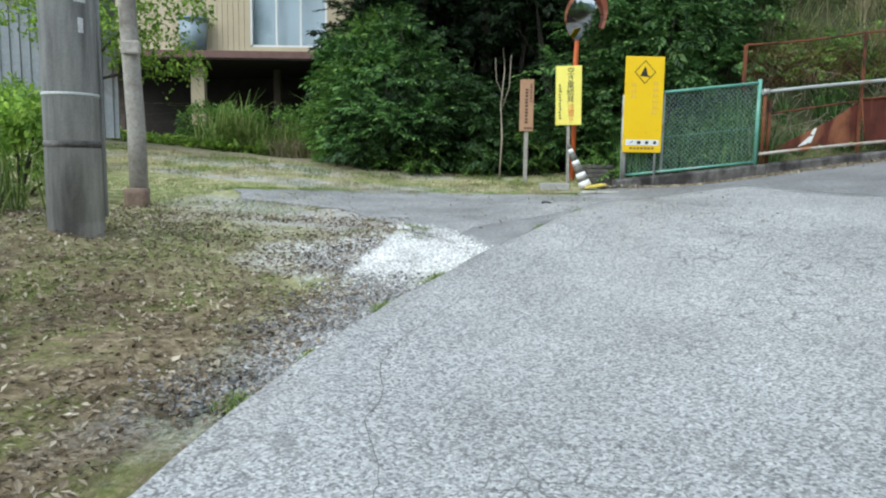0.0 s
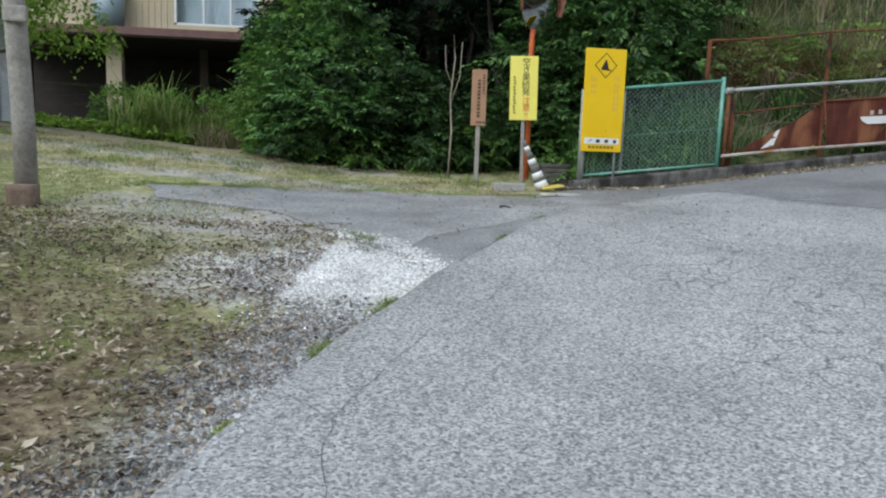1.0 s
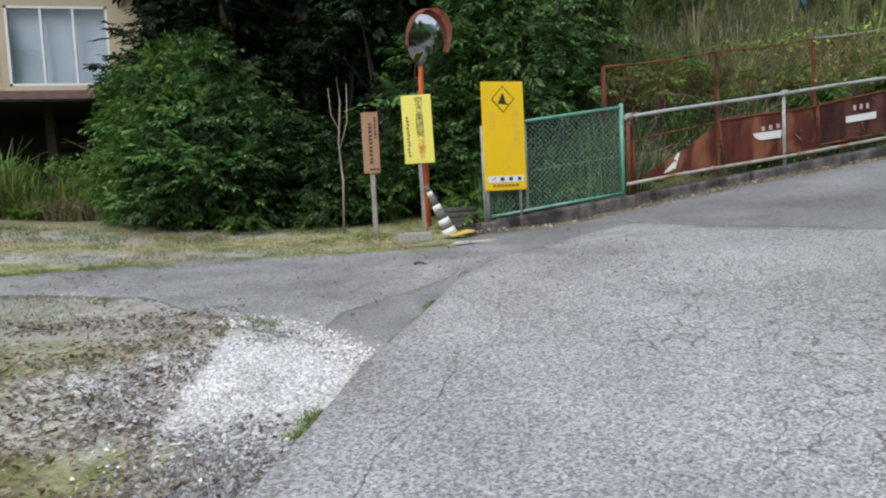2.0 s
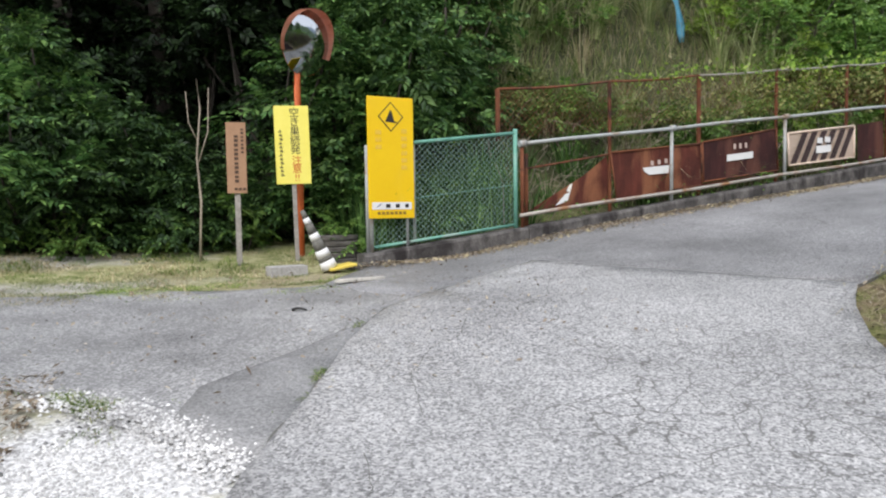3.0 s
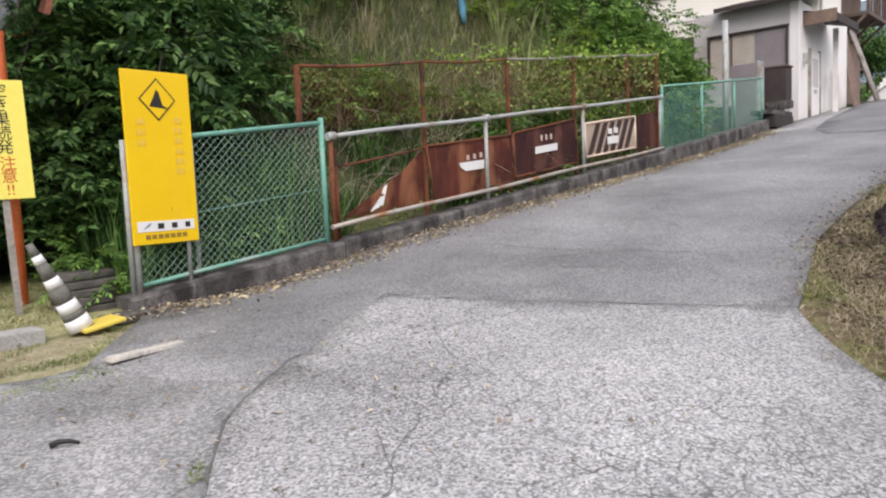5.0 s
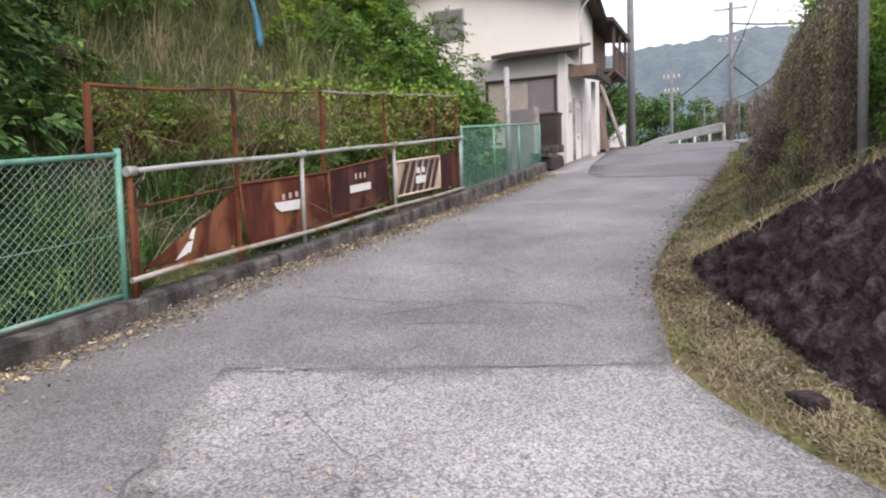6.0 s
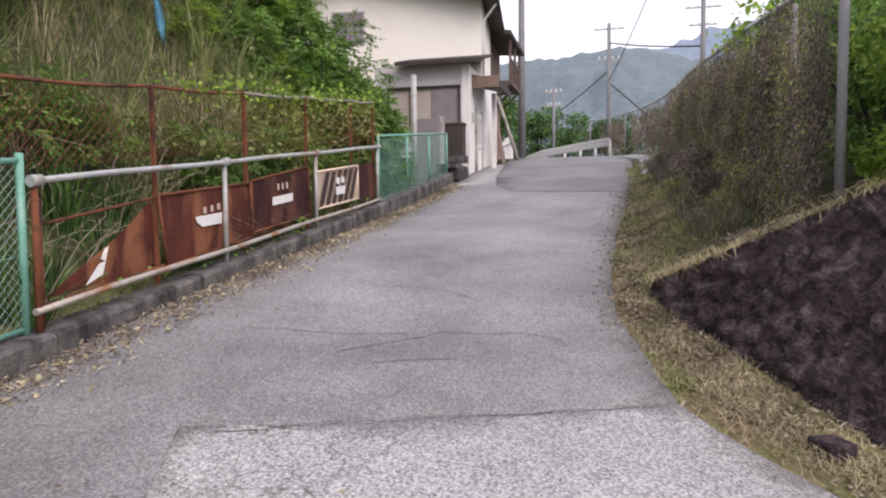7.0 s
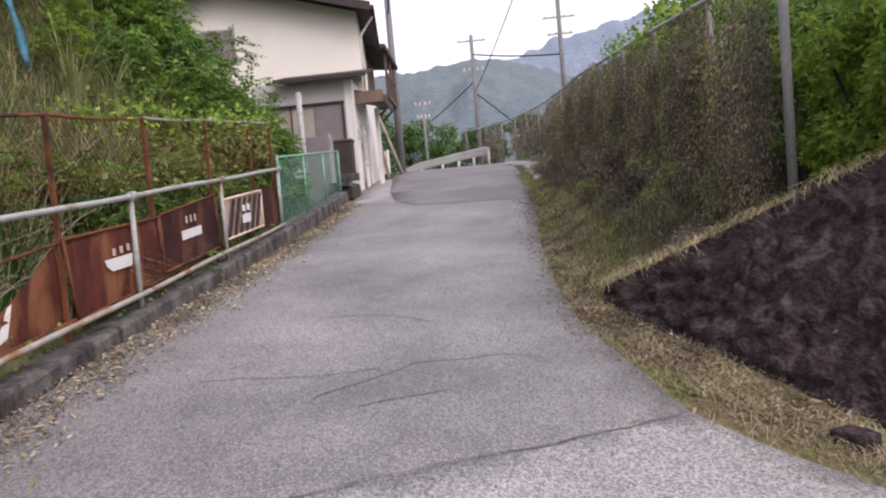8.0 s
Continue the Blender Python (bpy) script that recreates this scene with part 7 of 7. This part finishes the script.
stuff("edge_weeds", V, F, M_GRASS, "ragged weeds creeping over the old asphalt's edge", "weeds")

# fallen leaves
def litter(name, P, size, label, material=M_LITTER):
    n = len(P)
    P = P + np.stack([np.zeros(n), np.zeros(n), rng.uniform(0.006, 0.03, n)], 1)
    a = rng.uniform(0, 2 * np.pi, n)
    tilt = rng.normal(0, 0.35, (n, 2))
    A = np.stack([np.cos(a), np.sin(a), tilt[:, 0]], 1)
    U = np.stack([-np.sin(a), np.cos(a), tilt[:, 1]], 1)
    L = (size * rng.uniform(0.5, 1.5, n))[:, None]
    V = np.stack([P - A * L * 0.5, P + U * L * 0.22 + [0, 0, 0.004], P + A * L * 0.5, P - U * L * 0.22 + [0, 0, 0.004]], 1).reshape(-1, 3)
    stuff(name, V, np.arange(4 * n).reshape(n, 4), material, label, "fallen leaves")


kl = along([(2.6, 10.74), (17.6, 10.77)], 8000, 0.11)
kl = kl[kl[:, 1] < 10.85]
kl2 = along([(2.5, 10.6), (9, 10.55), (17, 10.62)], 5200, 0.17)
kl2 = kl2[kl2[:, 1] < 10.84]
litter("leaf_litter", np.vstack([kl, kl2]) + [0, 0, 0.02], 0.03, "dry tan leaves drifted against the kerb")
ks = along([(2.6, 10.62), (17.4, 10.64)], 1300, 0.17)
litter("straw_litter", ks[ks[:, 1] < 10.84] + [0, 0, 0.02], 0.06, "pale straw scraps drifted against the kerb", M_STRAW)
litter("leaf_litter", on_land(34000, (-5, 0.2, 1.5, 7.6), lambda x, y: (x < -1.1 + 0.16 * (y - 3)) & patchy(x, y, 1.2, -0.55)), 0.036, "small dry brown leaf scraps scattered over the yard")
litter("leaf_litter", on_land(1300, (-5, -0.6, 1.5, 7.5), lambda x, y: x < -1.1 + 0.25 * (y - 3)), 0.055, "larger dry leaves scattered over the yard")
litter("leaf_litter", along([(-1.15, 2.9), (-0.9, 4.1), (-0.6, 5.0)], 1500, 0.18), 0.034, "dry leaf scraps lying on the gravel")
litter("straw_litter", on_land(9000, (-5.5, 1.4, 6.8, 13.2), lambda x, y: ((y > 10) | (x < -1.2)) & patchy(x, y, 1.6, -0.1)), 0.04, "pale dry straw scraps on the grass", M_STRAW)
litter("leaf_litter", along([(4.0, 5.3), (5.5, 6.15), (7.2, 6.75), (12, 6.7), (17, 6.5)], 15000, 0.22), 0.036, "dry leaves at the foot of the stone wall")
litter("leaf_litter", on_land(500, (-1.5, 3.5, 6.5, 10.5)) + [0, 0, 0.03], 0.035, "few dry leaf scraps on the asphalt")


def pebbles(name, P, size, label, material=M_GRAVEL):
    n = len(P)
    dirs = np.array([[1, 0, 0], [0, 1, 0], [-1, 0, 0], [0, -1, 0], [0, 0, 1], [0, 0, -0.6]], float)
    R = size * rng.uniform(0.5, 1.5, (n, 1, 1)) * rng.uniform(0.6, 1.3, (n, 6, 1))
    a = rng.uniform(0, np.pi, n)
    c, s = np.cos(a), np.sin(a)
    D = np.stack([np.outer(c, dirs[:, 0]) - np.outer(s, dirs[:, 1]), np.outer(s, dirs[:, 0]) + np.outer(c, dirs[:, 1]), np.tile(dirs[:, 2] * 0.7, (n, 1))], -1)
    V = (P[:, None, :] + D * R * 0.5).reshape(-1, 3)
    t = np.array([[0, 1, 4], [1, 2, 4], [2, 3, 4], [3, 0, 4], [1, 0, 5], [2, 1, 5], [3, 2, 5], [0, 3, 5]])
    F = (np.arange(n)[:, None, None] * 6 + t[None]).reshape(-1, 3)
    stuff(name, V, F, material, label, "gravel")


pebbles("gravel", np.vstack([along([(-1.08, 3.1), (-0.82, 4.2), (-0.42, 5.2)], 6000, 0.16)]), 0.026, "loose grey gravel beside the concrete road")
pebbles("white_gravel", along([(-0.8, 5.6), (-0.05, 6.4)], 4200, 0.27), 0.024, "loose white gravel beside the concrete road", M_GRAVEL_WHITE)
pebbles("white_gravel", along([(0.32, 5.95), (0.14, 6.5), (-0.1, 6.86), (-0.45, 7.2)], 1500, 0.07) + [0, 0, 0.018], 0.022, "white gravel spilt over the asphalt's edge", M_GRAVEL_WHITE)
pebbles("gravel", on_land(1500, (-3, 0.5, 6.2, 9.6), lambda x, y: patchy(x, y, 1.4, 0.0)), 0.03, "loose grey gravel beside the concrete road")

# vines in the tall fence and the thicket behind it
def fence_at(u):
    k = u * (len(FENCE_LINE) - 1)
    i = min(int(k), len(FENCE_LINE) - 2)
    f = k - i
    return (FENCE_LINE[i][0] * (1 - f) + FENCE_LINE[i + 1][0] * f, FENCE_LINE[i][1] * (1 - f) + FENCE_LINE[i + 1][1] * f)


def curtain(strands, per, u0, u1, leaf, material, label, phase=1.0):
    """Vines hanging in the tall fence: strands of small leaves that drop from the top rail, denser in some stretches."""
    u = rng.uniform(u0, u1, strands)
    xy = np.array([fence_at(a) for a in u])
    col = np.array([noise.noise(Vector((x * 1.3, 0, phase))) + 0.6 * noise.noise(Vector((x * 4.3, 3, phase))) for x in xy[:, 0]])
    keep = rng.random(strands) < 0.5 + 1.7 * col
    xy, col = xy[keep], col[keep]
    n = len(xy)
    g, t = gz(xy[:, 0], xy[:, 1]), np.array([fence_top(x) for x in xy[:, 0]])
    top, low = rng.uniform(0.55, 1.03, n), rng.uniform(0.0, 0.55, n) * (0.9 - 0.6 * col)
    v = low[:, None] + (top - low)[:, None] * rng.random((n, per))
    sway = 0.07 * np.sin(v * rng.uniform(3, 9, (n, 1)) + rng.uniform(0, 6.3, (n, 1)))
    x = xy[:, :1] + sway + rng.normal(0, 0.022, (n, per))
    y = xy[:, 1:] + 0.06 + rng.normal(0, 0.05, (n, per)) + 0.3 * (1 - v) ** 3 * rng.random((n, 1))
    P = np.stack([x, y, g[:, None] + (t - g)[:, None] * v], -1).reshape(-1, 3)
    N = np.tile([[-0.2, 0.7, -0.7]], (len(P), 1)) + rng.normal(0, 0.3, (len(P), 3))
    V, F = leaf_quads(P, N, np.full(len(P), leaf), 0.4, 1.2)
    stuff("fence_vine", V, F, material, label, "vine")


curtain(1500, 80, 0.006, 0.5, 0.038, M_LEAF_UMBER, "dark umber dead vines hanging in the tall fence", 1.3)
curtain(900, 75, 0.006, 0.5, 0.038, M_LEAF_BROWN, "dead brown vines hanging in the tall fence", 9.7)
curtain(420, 70, 0.006, 0.5, 0.044, M_LEAF_OLIVE, "olive green vine leaves among the dead vines", 17.1)
curtain(320, 60, 0.45, 1.0, 0.06, M_LEAF_BROWN, "dead brown vines hanging in the tall fence", 4.4)
vine_over("fence_vine", lambda u: (9 + 3 * u, 5.4, fence_top(9 + 3 * u) + 0.03), 190, 0.09, M_LEAF_LIME, "bright leaves along the tall fence top", (0.3, 0.15, 0.14))
plant([shrub("bank_tangle", 0.7, 0.6, 2200, 0.055, M_LEAF_BROWN, "brown tangle of dead vines on the bank", "tangles on the bank", 7), shrub("bank_tangle", 0.5, 0.6, 1000, 0.05, M_LEAF_OLIVE, "olive tangle of vines on the bank", "tangles on the bank", 7)], jittered(7.9, 20, 5.35, 5.9, 0.8, 0.5), 0.5, 0.85, 0.12)
bm = bmesh.new()
for i in range(170):
    u = random.uniform(0.02, 0.75)
    x, y = fence_at(u)
    g, t = gzf(x, y), fence_top(x)
    a = Vector((x, y + 0.04, g + random.uniform(0, 0.5)))
    b = Vector((x + random.uniform(-0.25, 0.25), y + 0.05, t - random.uniform(0, 0.5)))
    tube(bm, a, a.lerp(b, 0.5) + Vector((random.uniform(-0.1, 0.1), 0.03, 0)), 0.008, 0.006, 4, False)
    tube(bm, a.lerp(b, 0.5), b, 0.006, 0.004, 4, False)
tagged(part("vine_stem", bm, M_DARKWOOD), "bare brown vine stems climbing the tall fence", "vine", kind="stuff")
bush_a = shrub("bank_bush", 2.0, 1.0, 5000, 0.085, M_LEAF_LIME, "bright green leafy bush behind the tall fence", "bushes behind the fence", 11)
bush_b = shrub("bank_bush", 2.3, 1.1, 5000, 0.085, M_LEAF_MID, "green leafy bush behind the tall fence", "bushes behind the fence", 11)
plant([bush_a], [(6.0, 4.3), (5.4, 3.8), (7.0, 4.3), (6.4, 3.2), (7.8, 3.6), (5.0, 4.3)], 0.9, 1.15)
plant([bush_b], [(8.8, 4.2), (10.2, 4.1), (11.6, 4.3), (13.2, 4.1), (15, 4.2), (17, 4.0), (19, 4.2), (22, 4.0), (9.4, 2.8), (12.5, 2.6), (16, 2.6), (7.2, 2.0)], 0.8, 1.15)
for i, (x, y) in enumerate(((11, -2), (15, -3), (20, -2), (9, -5))):
    m = pose(x, y, gzf(x, y) - 2.5, 0, 0, 80 * i)
    ob = copy_thing(first[i % 3], m)
    ob.matrix_basis = m @ Matrix.Diagonal((1.1, 1.1, 1.1, 1))
for i, (x, y, s) in enumerate(((44, 17, 0.7), (52, 16, 0.8), (60, 8, 0.7), (58, 13, 0.75), (66, 11, 0.8), (62, 3, 0.8), (70, 18, 1.0), (75, 6, 0.9), (56, 20, 0.9), (48, 21, 0.8))):
    m = pose(x, y, gzf(x, y) - 1, 0, 0, 40 * i)
    ob = copy_thing(first[i % 3], m)
    ob.matrix_basis = m @ Matrix.Diagonal((1.7 * s, 1.7 * s, 1.6 * s, 1))
# unseen trees, added out of view to shade the foot of the lane
for i, (x, y) in enumerate(((5.6, -6.0), (3.5, -9.5), (8.0, -7.0), (-2.4, -5.0))):
    m = pose(x, y, gzf(x, y) - 0.3, 0, 0, 65 * i)
    copy_thing(first[i % 3], m).matrix_basis = m @ Matrix.Diagonal((1.6, 1.6, 1.4, 1))
